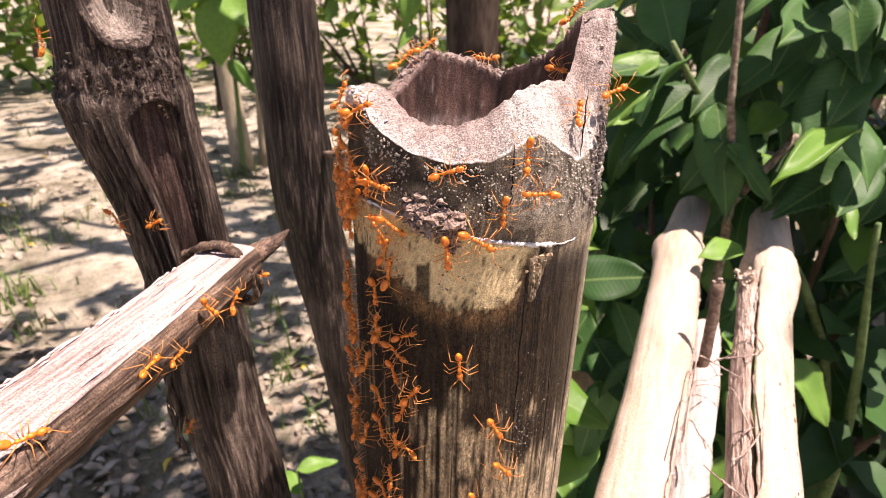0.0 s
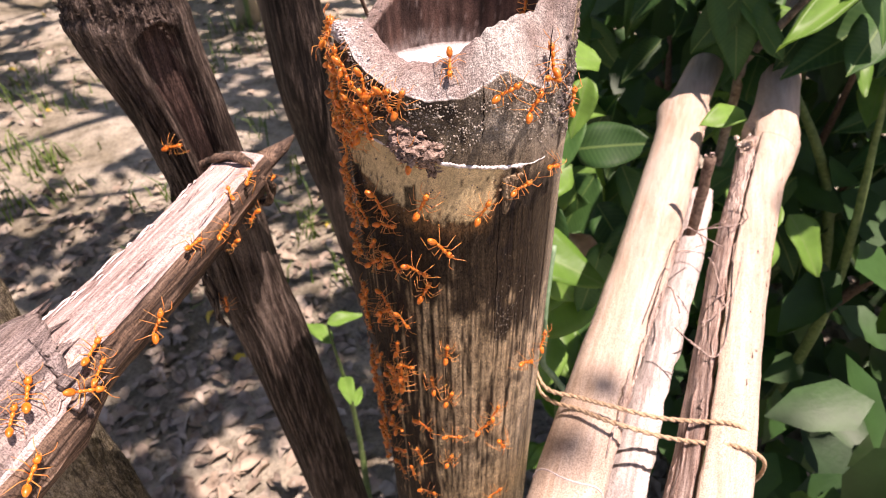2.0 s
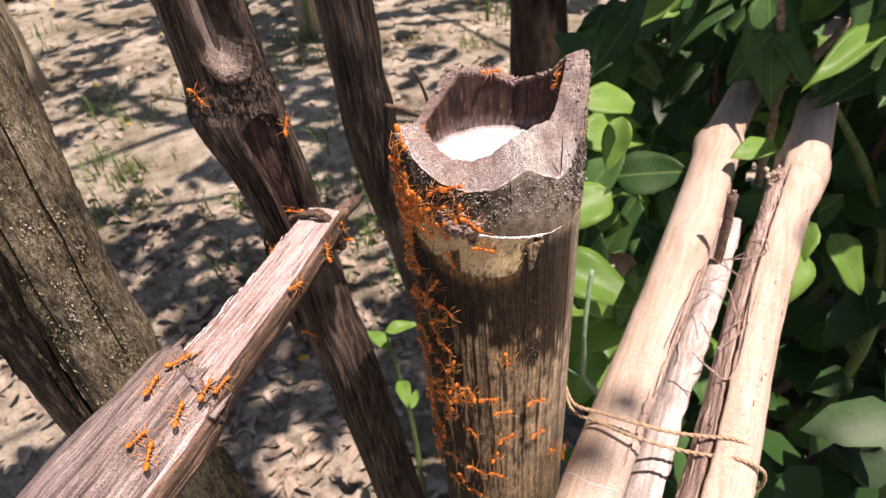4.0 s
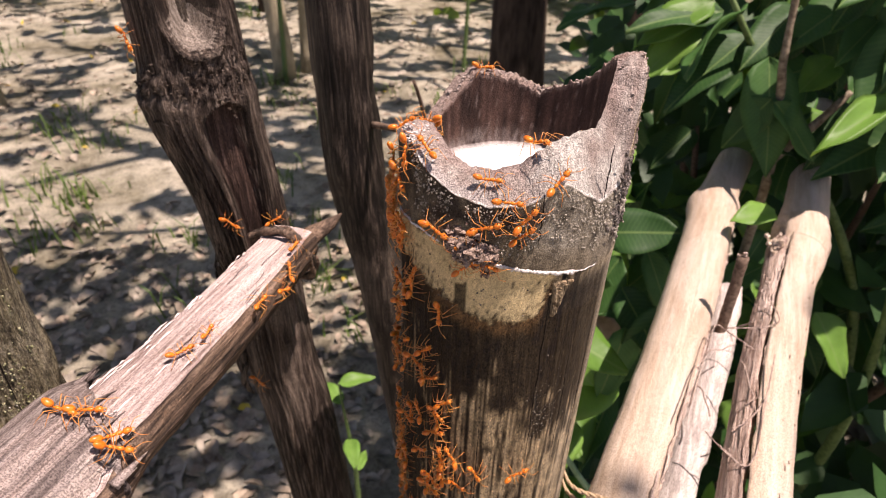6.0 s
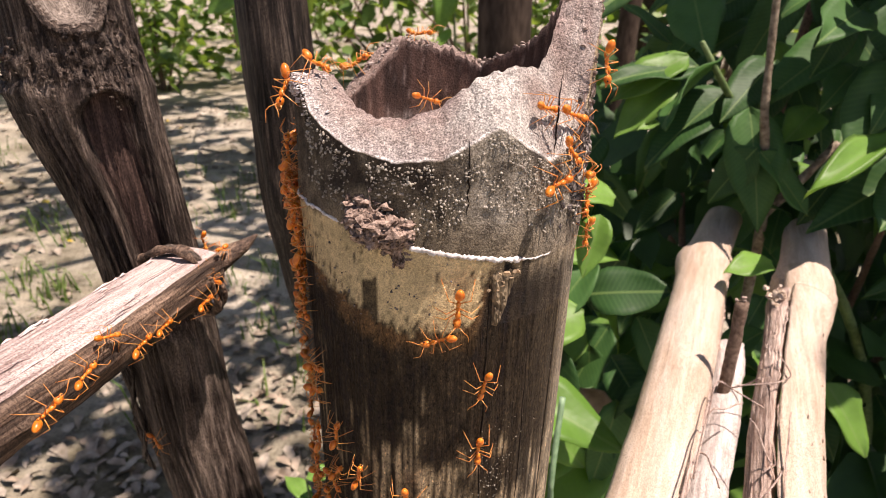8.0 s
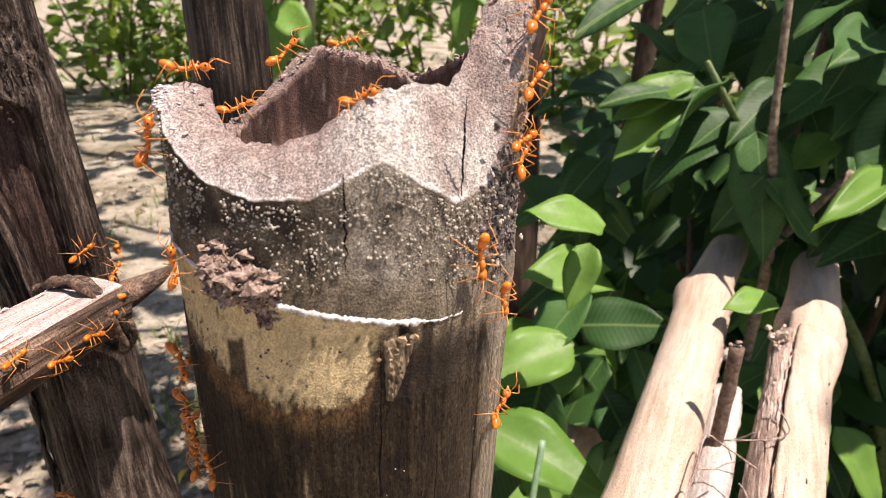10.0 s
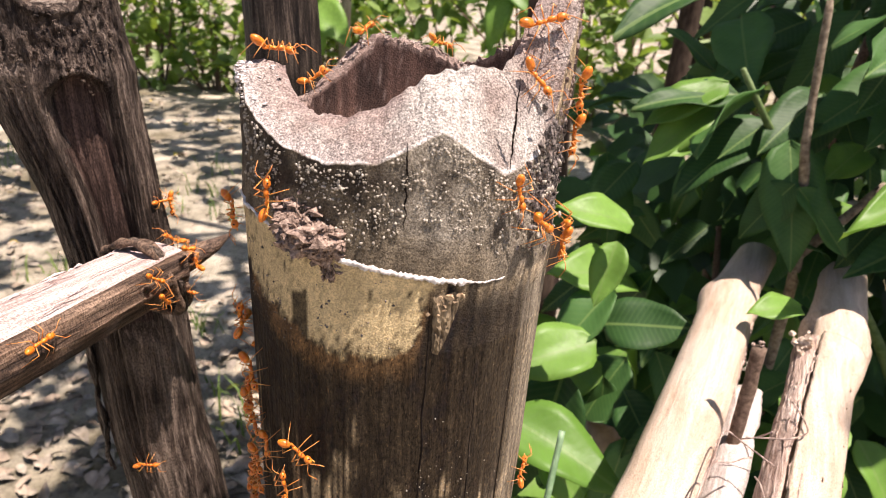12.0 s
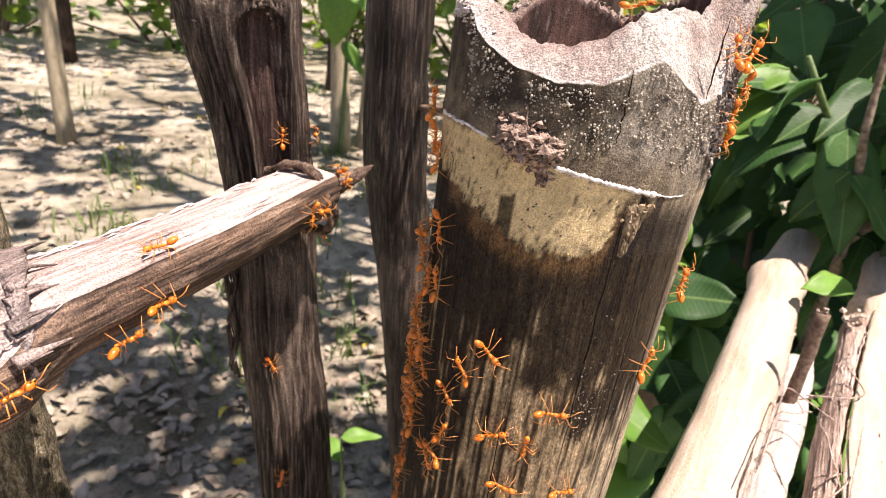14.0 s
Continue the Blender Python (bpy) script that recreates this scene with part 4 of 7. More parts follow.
# ---- the split rail on the west, tied to the middle post ----
def build_left_rail():
    rail = thing("split_rail", (-0.08, 0.10, 0.818), "greyed split bamboo rail with a torn upper face", "fence rail", "fence rails")
    off = Vector((-0.08, 0.10, 0.818))
    line = smooth_path([Vector(p) - off for p in ((-.0655, .1745, .8165), (-.0715, .146, .8162), (-.0765, .122, .8160), (-.083, .098, .8158), (-.0895, .076, .8155), (-.098, .045, .815), (-.110, .0, .814), (-.125, -.06, .812))], 14)
    line = [p - Vector((0, 0, .0065 * max(0, min(1, (.088 - (p + off).y) / .012)))) for p in line]
    half = [interp([(0, .0085), (.25, .0098), (.5, .0115), (.8, .013), (1, .014)], k / (len(line) - 1)) for k in range(len(line))]
    bm = bmesh.new()
    rings = []
    for i, p in enumerate(line):
        d = (line[min(i + 1, len(line) - 1)] - line[max(i - 1, 0)]).normalized()
        side = d.cross(Vector((0, 0, 1))).normalized()      # points west as the rail runs south
        h = half[i]
        ring = []
        sect = ((-1, -.30), (-1.02, .25), (-.96, .60), (-.86, .70), (-.5, .74), (-.15, .76), (.2, .75), (.55, .73), (.86, .68), (1.0, .5), (1.04, 0), (.85, -.45), (.4, -.72), (-.2, -.78), (-.7, -.62))
        for k, (s, u) in enumerate(sect):
            rough = 1 + 0.06 * noise.noise(Vector((k * 1.3, i * 0.22, 1.0))) + 0.02 * noise.noise(Vector((k * 2.1, i * 0.9, 5)))
            flat = 0.00012 * noise.noise(Vector((k * 1.7, i * 0.35, 8)))
            ring.append(bm.verts.new(p - side * s * h * rough + Vector((0, 0, u * 0.0105 * (1 + 0.1 * (h / 0.011 - 1)) + flat))))
        rings.append(ring)
    n = len(rings[0])
    for i, (a, b) in enumerate(zip(rings, rings[1:])):
        for k in range(n):
            f = bm.faces.new((a[k], a[(k + 1) % n], b[(k + 1) % n], b[k]))
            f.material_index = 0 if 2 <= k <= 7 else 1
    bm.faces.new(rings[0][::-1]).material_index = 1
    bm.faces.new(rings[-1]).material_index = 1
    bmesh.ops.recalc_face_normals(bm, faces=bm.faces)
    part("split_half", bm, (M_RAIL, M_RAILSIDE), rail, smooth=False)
    # loose fibres and torn splinters on the upper face
    rnd = random.Random(21)
    bm = bmesh.new()
    for k in range(14):
        f = rnd.random()
        i = int(f * (len(line) * 0.75))
        d = (line[i + 1] - line[i]).normalized()
        side = d.cross(Vector((0, 0, 1))).normalized()
        p = line[i] + side * rnd.uniform(-.8, .8) * half[i] + Vector((0, 0, .0081))
        L = rnd.uniform(.004, .016)
        pts = [p + d * L * t + side * rnd.gauss(0, .0002) + Vector((0, 0, .0006 * math.sin(3 * t + k))) for t in np.linspace(0, 1, 6)]
        tube(bm, pts, [0.00006 + 0.00012 * math.sin(math.pi * (j + .5) / 6) for j in range(6)], 5)
    tagged(part("lifted_grain", bm, M_RAIL, rail, "lifted grey fibres"), kind="stuff")
    # the thick outer sleeve at its near part, broken off in a step
    bm = bmesh.new()
    first = min(range(len(line)), key=lambda i: abs((line[i] + off).y - .0955))
    sleeve = [p + Vector((-.0080 * min(1, .6 + .1 * j), 0, -.0072 + .0065 * max(0, min(1, (.088 - (p + off).y) / .012)))) for j, p in enumerate(line[first:])]
    rings = trough(bm, sleeve, [.0182 + .00003 * j for j in range(len(sleeve))], .0045, -70, 168, 44, 0.05, 4.0, 6)
    for i in range(5):
        for k, v in enumerate(rings[i]):
            f = k / 44 if k <= 44 else 1 - (k - 45) / 44
            v.co.y -= (1 - i / 5) * (.013 * max(0, f - .3) + .0022 * noise.noise(Vector((f * 22, 3, 0))) + .0016 * noise.noise(Vector((f * 60, 8, k > 44))))
    broken = [v.co.copy() for v in rings[0]]
    part("outer_sleeve", bm, M_SLEEVE, rail, "thicker broken outer wall")
    bm = bmesh.new()
    ahead = (line[first - 1] - line[first + 1]).normalized()
    for k in range(34):
        p = broken[rnd.randrange(4, 42)] + Vector((rnd.gauss(0, .0004), 0, rnd.uniform(-.0030, .0006))) - ahead * .003
        L = rnd.uniform(.004, .010)
        tube(bm, [p, p + ahead * L * .5 + Vector((0, 0, rnd.gauss(.0003, .0003))), p + ahead * L + Vector((rnd.gauss(0, .0005), 0, rnd.gauss(.0004, .0006)))], [.0012 * rnd.uniform(.5, 1), .0008 * rnd.uniform(.5, 1), .0001], 5, .3, freq=600)
    tagged(part("splintered_end", bm, M_SLEEVE, rail, "ragged splinters"), kind="stuff")
    bm = bmesh.new()
    for k in range(90):
        i = rnd.randrange(2, len(line) - 20)
        d = (line[i + 1] - line[i]).normalized()
        side = d.cross(Vector((0, 0, 1))).normalized()
        near = abs((line[i] + off).y - .105) < .016
        u = rnd.uniform(-.9, .9) if near and k % 2 else rnd.gauss(.80, .12)
        if noise.noise(Vector((i * .23, u * 2, 3))) < -.05 and not near:
            continue
        p = line[i] + side * u * half[i] + Vector((0, 0, .0077 - .0012 * max(0, abs(u) - .8) / .2))
        L = rnd.uniform(.002, .008)
        tube(bm, [p, p + d * L * .4 + Vector((0, 0, .0003)), p + d * L], [.0001, rnd.uniform(.0002, .0004), .0001], 5, .5, freq=900)
    tagged(part("pale_torn_face", bm, M_PALETEAR, rail, "pale torn wood"), kind="stuff")
    # pointed end beyond the tie
    bm = bmesh.new()
    pts = [Vector(p) - off for p in ((-.066, .172, .8165), (-.060, .178, .8185), (-.054, .182, .822), (-.0505, .185, .8245))]
    tube(bm, pts, [.0046, .0036, .0020, .0004], 9, 0.2, freq=200)
    part("pointed_end", bm, M_RAILSIDE, rail, "dark splintered point")

    tie = thing("bark_tie", (-0.07, 0.172, 0.824), "dry twisted bark strip tied round rail and post", "binding")
    off = Vector((-0.07, 0.172, 0.824))
    for j, (lift, spread) in enumerate(((0.0, 0.0), (.0008, .0022), (-.0008, -.002))):
        loop = [(-.0795, .1725, .8215), (-.0745, .1705, .8243), (-.069, .1688, .8262), (-.0635, .1674, .8255), (-.0600, .168, .8205), (-.0585, .170, .814), (-.060, .173, .806), (-.068, .1765, .803), (-.082, .180, .806)]
        pts = smooth_path([Vector((x, y - spread, z + lift * (1 if z > .82 else .2))) - off for x, y, z in loop], 6)
        bm = bmesh.new()
        tube(bm, pts, [.0011 + .0004 * math.sin(k * .7 + j * 2) for k in range(len(pts))], 7, 0.35, 0.3, 300, seed=j)
        part("strand", bm, M_RAILSIDE if j else M_POST, tie)


build_left_rail()


# ---- the pair of straw-coloured rails on the east ----
def build_right_rails():
    a = thing("bamboo_rail", (0.10, 0.24, 0.722), "straw-coloured bamboo rail with a split side", "fence rail", "fence rails")
    off = Vector((0.10, 0.24, 0.722))
    pts = [(-.030, -.06, .716), (.0105, .035, .718), (.0400, .102, .7205), (.0675, .165, .7215), (.0975, .229, .7225), (.1265, .296, .7225), (.149, .350, .7225), (.168, .397, .7225), (.191, .444, .7215), (.214, .490, .720)]
    line = [Vector(p) - off for p in smooth_path(pts, 10)]
    # the wall is flattened, swells at the node and narrows past it
    rr = [interp([(0, .0124), (30, .0124), (40, .0140), (50, .0151), (60, .0151)], k) + .0003 * math.sin(k * .1) + .0026 * math.exp(-((k - 69.5) / 2.6) ** 2) - .0016 * max(0, min(1, (k - 70) / 6)) for k in range(len(line))]
    bm = bmesh.new()
    rings = trough(bm, line, rr, .0038, -12, 206, 34, 0.03, 1.0, 5)
    for i, ring in enumerate(rings):
        for v in ring:
            if v.co.z > line[i].z:
                v.co.z = line[i].z + (v.co.z - line[i].z) * .80
    part("culm", bm, M_STRAW, a)
    rnd = random.Random(3)
    # ring of the node, a dark split lip
    bm = bmesh.new()
    d = (line[72] - line[70]).normalized()
    side = d.cross(Vector((0, 0, 1))).normalized()
    lip = []
    for k in range(25):
        an = radians(-8 + 190 * k / 24)
        lip.append(line[71] + side * math.cos(an) * .0157 + Vector((0, 0, 1)) * math.sin(an) * .0128 + d * .0018 * math.sin(an * 2 + 1))
    tube(bm, lip, [.0007 + .0004 * noise.noise(Vector((k * .5, 0, 0))) for k in range(25)], 6, .4, freq=500)
    part("node_ring", bm, M_FIBRE, a, "thin brown ring at the node")
    # pale line of the near node
    bm = bmesh.new()
    i = min(range(len(line)), key=lambda q: abs((line[q] + off).y - .108))
    d = (line[i + 1] - line[i]).normalized()
    side = d.cross(Vector((0, 0, 1))).normalized()
    seam = []
    for k in range(25):
        an = radians(5 + 170 * k / 24)
        seam.append(line[i] + side * math.cos(an) * rr[i] + Vector((0, 0, 1)) * math.sin(an) * rr[i] * .80 + d * .0016 * math.sin(an * 3))
    tube(bm, seam, [.00035 + .0002 * noise.noise(Vector((k * .6, 4, 0))) for k in range(25)], 6, .4, freq=500)
    part("node_ring", bm, M_PALETEAR, a, "pale ring at the near node")
    # split edge: fibres run along the east side, torn loose towards the near end
    bm = bmesh.new()
    for k in range(110):
        i = rnd.randrange(16, 66)
        d = (line[i + 1] - line[i]).normalized()
        side = d.cross(Vector((0, 0, 1))).normalized()
        near = max(0, min(1, (44 - i) / 20))
        p = line[i] + side * (rr[i] * rnd.uniform(.97 - .30 * near, 1.0)) + Vector((0, 0, rnd.uniform(-.006, .002 + .007 * near)))
        L = rnd.uniform(.010, .040)
        seg = [p + d * L * t + side * rnd.gauss(0, .0005) + Vector((0, 0, rnd.gauss(0, .0004))) for t in np.linspace(0, 1, 7)]
        tube(bm, seg, [0.0001 + .0006 * math.sin(math.pi * (j + .4) / 7) for j in range(7)], 5)
    tagged(part("torn_grain", bm, M_FIBRE, a, "torn brown fibres along the split"), kind="stuff")

    b = thing("bamboo_rail", (0.14, 0.22, 0.722), "two-tone bamboo rail, split open below its swollen node", "fence rail", "fence rails")
    off = Vector((0.14, 0.22, 0.722))
    pts = [(.013, -.05, .716), (.060, .045, .719), (.0935, .110, .7205), (.1205, .171, .722), (.1445, .224, .7225), (.181, .297, .7225), (.2015, .335, .7225)]
    line = [Vector(p) - off for p in smooth_path(pts, 12)]
    rr = [.0134 + .0004 * math.sin(k * .13) + .0034 * max(0, min(1, (k - 58) / 13)) ** 2 for k in range(len(line))]
    bm = bmesh.new()
    trough(bm, line, rr, .0040, -40, 112, 34, 0.035, 2.0, 4)
    part("east_half", bm, M_STRAW, b, "smooth straw-coloured half")
    bm = bmesh.new()
    lower = [p + Vector((-.0006, 0, -.0010)) for p in line]
    rings = trough(bm, lower, rr, .0050, 117, 222, 60, 0.035, 6.0, 6)
    for i, ring in enumerate(rings):
        for k, v in enumerate(ring[:61]):
            axis = lower[i]
            v.co += (v.co - axis) * (.024 * noise.noise(Vector((k * .30, i * .05, 3))) + .012 * noise.noise(Vector((k * .9, i * .07, 8))))
    part("west_half", bm, M_FIBRE, b, "fibrous brown half")
    # past the split the culm is whole: a swollen node, then a thinner joint that goes in under the leaves
    whole = [Vector(p) - off for p in smooth_path(((.1945, .322, .7215), (.2065, .345, .7225), (.2185, .369, .7225), (.234, .400, .7225), (.252, .438, .7235), (.276, .490, .725), (.33, .60, .727)), 10)]
    bm = bmesh.new()
    wr = [interp([(0, .0150), (5, .0164), (11, .0178), (15, .0176), (22, .0160), (30, .0146), (60, .0135)], k) + .0009 * math.exp(-((k - 17) / 1.1) ** 2) for k in range(len(whole))]
    rings = tube(bm, whole, wr, 48, 0.05, 0.06, 90)
    # torn-open flank towards the path
    for i, ring in enumerate(rings[:16]):
        for k, v in enumerate(ring):
            q = (v.co - whole[i]).normalized()
            if q.x < -.15 and q.z < .75:
                v.co -= q * .0042 * min(1, (-.15 - q.x) * 3) * (1 + .5 * noise.noise(Vector((k * .7, i * .2, 4))))
    part("whole_culm", bm, M_STRAW, b, "swollen straw-brown node")
    bm = bmesh.new()
    for k in range(48):
        i = rnd.randrange(20, len(line) - 3)
        d = (line[i + 1] - line[i]).normalized()
        side = d.cross(Vector((0, 0, 1))).normalized()
        an = radians(rnd.uniform(112, 200))
        p = line[i] + (side * math.cos(an) + Vector((0, 0, 1)) * math.sin(an)) * rr[i] * .985
        L = rnd.uniform(.008, .04)
        seg = [p + d * L * t + side * rnd.gauss(0, .0004) + Vector((0, 0, rnd.gauss(0, .0003))) for t in np.linspace(0, 1, 7)]
        tube(bm, seg, [0.0001 + .0003 * math.sin(math.pi * (j + .4) / 7) for j in range(7)], 5)
    tagged(part("torn_grain", bm, M_FIBRE, b, "torn fibres"), kind="stuff")
    # pale broken branch stub at the head of the split
    bm = bmesh.new()
    for k in range(60):
        q = Vector((.1835 + rnd.gauss(0, .0022), .3290 + rnd.gauss(0, .0040), .7335 + rnd.gauss(0, .0018)))
        blob(bm, q - off, .0006 + .0016 * rnd.random() ** 2, (1, 1.6, .8), 1.3, 2.6, 1, k)
    part("branch_stub", bm, M_STRAW, b, "pale crumbling branch stub", smooth=False)
    bm = bmesh.new()
    for k in range(15):
        i = rnd.randrange(30, 62)
        d = (line[i + 1] - line[i]).normalized()
        side = d.cross(Vector((0, 0, 1))).normalized()
        an = radians(rnd.gauss(48, 16))
        n = side * math.cos(an) + Vector((0, 0, 1)) * math.sin(an)
        p = line[i] + n * rr[i] * 1.004
        tube(bm, [p, p + d * .0008 + n * .0001, p + d * rnd.uniform(.0018, .0042)], [.0001, .0003, .0001], 5)
    tagged(part("dark_speckle", bm, M_TWIG, b), kind="stuff")

    # grey inner slab and sticks between the two rails
    d = thing("wood_slab", (0.125, 0.25, 0.705), "grey weathered slab wedged between the rails", "wood scrap")
    off = Vector((0.125, 0.25, 0.705))
    line = [Vector(p) - off for p in smooth_path(((.022, .020, .692), (.048, .075, .696), (.072, .125, .700), (.095, .175, .704), (.118, .222, .708), (.140, .272, .711), (.152, .302, .712)), 8)]
    bm = bmesh.new()
    trough(bm, line, .0105, .0035, 55, 165, 10, 0.14, 8.0, 14)
    part("slab", bm, M_GREYSLAB, d)
    e = thing("dead_stick", (0.135, 0.265, 0.75), "brown broken stick standing between the rails", "stick")
    off = Vector((0.135, 0.265, 0.75))
    bm = bmesh.new()
    tube(bm, [Vector(p) - off for p in smooth_path(((.128, .250, .66), (.131, .257, .71), (.1335, .262, .745), (.1345, .2645, .764)), 6)], .0028, 9, 0.2, 0.2, 200)
    part("shaft", bm, M_TWIG, e)
    bm = bmesh.new()
    for k in range(5):
        blob(bm, Vector((.1345 + rnd.gauss(0, .0012), .2645 + rnd.gauss(0, .001), .7655 + rnd.gauss(0, .0006))) - off, .0009, (1, 1, .8), .5, 2, 1, k)
    part("broken_tip", bm, M_FIBRE, e, "pale broken tip")
    # loose root-like fibres dangling in the gap
    fib = thing("dry_fibres", (0.12, 0.21, 0.72), "curly dry root fibres hanging over the rails", "fibres", kind="stuff")
    off = Vector((0.12, 0.21, 0.72))
    bm = bmesh.new()
    for k in range(9):
        p = Vector((.095 + .05 * rnd.random(), 0, .735))
        p.y = .16 + (p.x - .095) * 2.1 + rnd.gauss(0, .01)
        w = Vector((rnd.gauss(0, 1), rnd.gauss(0, 1), rnd.gauss(0, .5))).normalized() * .006
        seg = []
        for j in range(9):
            seg.append(p - off)
            w = (w + Vector((rnd.gauss(0, 1), rnd.gauss(0, 1), rnd.gauss(-.12, .6))) * .0011)
            p = p + w
            p.z = max(.716, min(.752, p.z))
            mid_y = .16 + (p.x - .095) * 2.1
            p.x = max(.09, min(.155, p.x))
            p.y = max(mid_y - .035, min(mid_y + .03, p.y))
        tube(bm, smooth_path(seg, 4), .00034, 5)
    part("fibre_tangle", bm, M_FIBRE, fib)

    # cord that binds the rails to the stump
    cord = thing("cord", (0.07, 0.135, 0.735), "thin twisted tan cord binding rails to the stump", "cord")
    off = Vector((0.07, 0.135, 0.735))
    for j, dz in enumerate((0.0, -.0055)):
        loop = [(.005, .1775, .737 + dz), (.024, .1725, .7365 + dz), (.034, .158, .736 + dz), (.0385, .143, .7355 + dz), (.050, .1365 - .004 * j, .7375 + .4 * dz), (.060, .1325 - .006 * j, .7378 + .3 * dz), (.078, .130 - .007 * j, .7335 + .3 * dz), (.092, .128 - .008 * j, .7335 + .3 * dz), (.1035, .126 - .009 * j, .7345 + .2 * dz), (.1125, .125 - .009 * j, .727), (.1138, .125 - .009 * j, .717), (.109, .125 - .009 * j, .708)]
        base_line = smooth_path([Vector(p) - off for p in loop], 16)
        for s in (0, 1):
            pts = []
            for k, p in enumerate(base_line):
                ang = k * 0.9 + s * math.pi
                pts.append(p + Vector((0, math.cos(ang), math.sin(ang))) * .00045)
            bm = bmesh.new()
            tube(bm, pts, .00058, 6)
            part("strand", bm, M_CORD, cord)


M_GREYSLAB = dry_wood("grey_slab", (0.28, 0.24, 0.215), (0.46, 0.41, 0.37), (0.64, 0.59, 0.545), along=(1, 0.08, 1), grain=500, spin=22, furrows=0.2, relief=0.0003)
build_right_rails()


# ---- the leafy shrub over the east rails ----
LEAVES = [leaf_mesh("leaf", M_LEAF, length=.072, width=.033, fold=.22, droop=.20, notch=.05, seed=1),
          leaf_mesh("leaf", M_LEAF, length=.060, width=.026, fold=.30, droop=.12, notch=.08, seed=2),
          leaf_mesh("leaf", M_LEAF, length=.086, width=.044, fold=.18, droop=.30, notch=.05, seed=3),
          leaf_mesh("leaf", M_LEAF, length=.048, width=.020, fold=.25, droop=.18, notch=.06, seed=4)]
FRESH = [leaf_mesh("leaf", M_LEAFLIGHT, length=.050, width=.026, fold=.25, droop=.15, notch=.05, seed=5),
         leaf_mesh("leaf", M_LEAFLIGHT, length=.036, width=.019, fold=.30, droop=.12, notch=.08, seed=6)]


def set_leaf(parent, me, root, tip, face, scale=None, off=Vector((0, 0, 0))):
    ob = new("leaf", me)
    ob.parent = parent
    L = (Vector(tip) - Vector(root)).length / max(v.co.x for v in me.vertices)
    m = leaf_pose(Vector(root) - off, Vector(tip) - off, face)
    ob.matrix_basis = m @ Matrix.Diagonal((L, L * (scale or 1.0), L, 1))
    return ob


M_YOUNGSTEM = plain("young_stem", (0.12, 0.22, 0.11), (0.22, 0.34, 0.20), 200, 0.5, 0.3)
M_BARESTEM = plain("mottled_stem", (0.10, 0.075, 0.05), (0.30, 0.25, 0.18), 260, 0.85, 0.2, 0.0008)


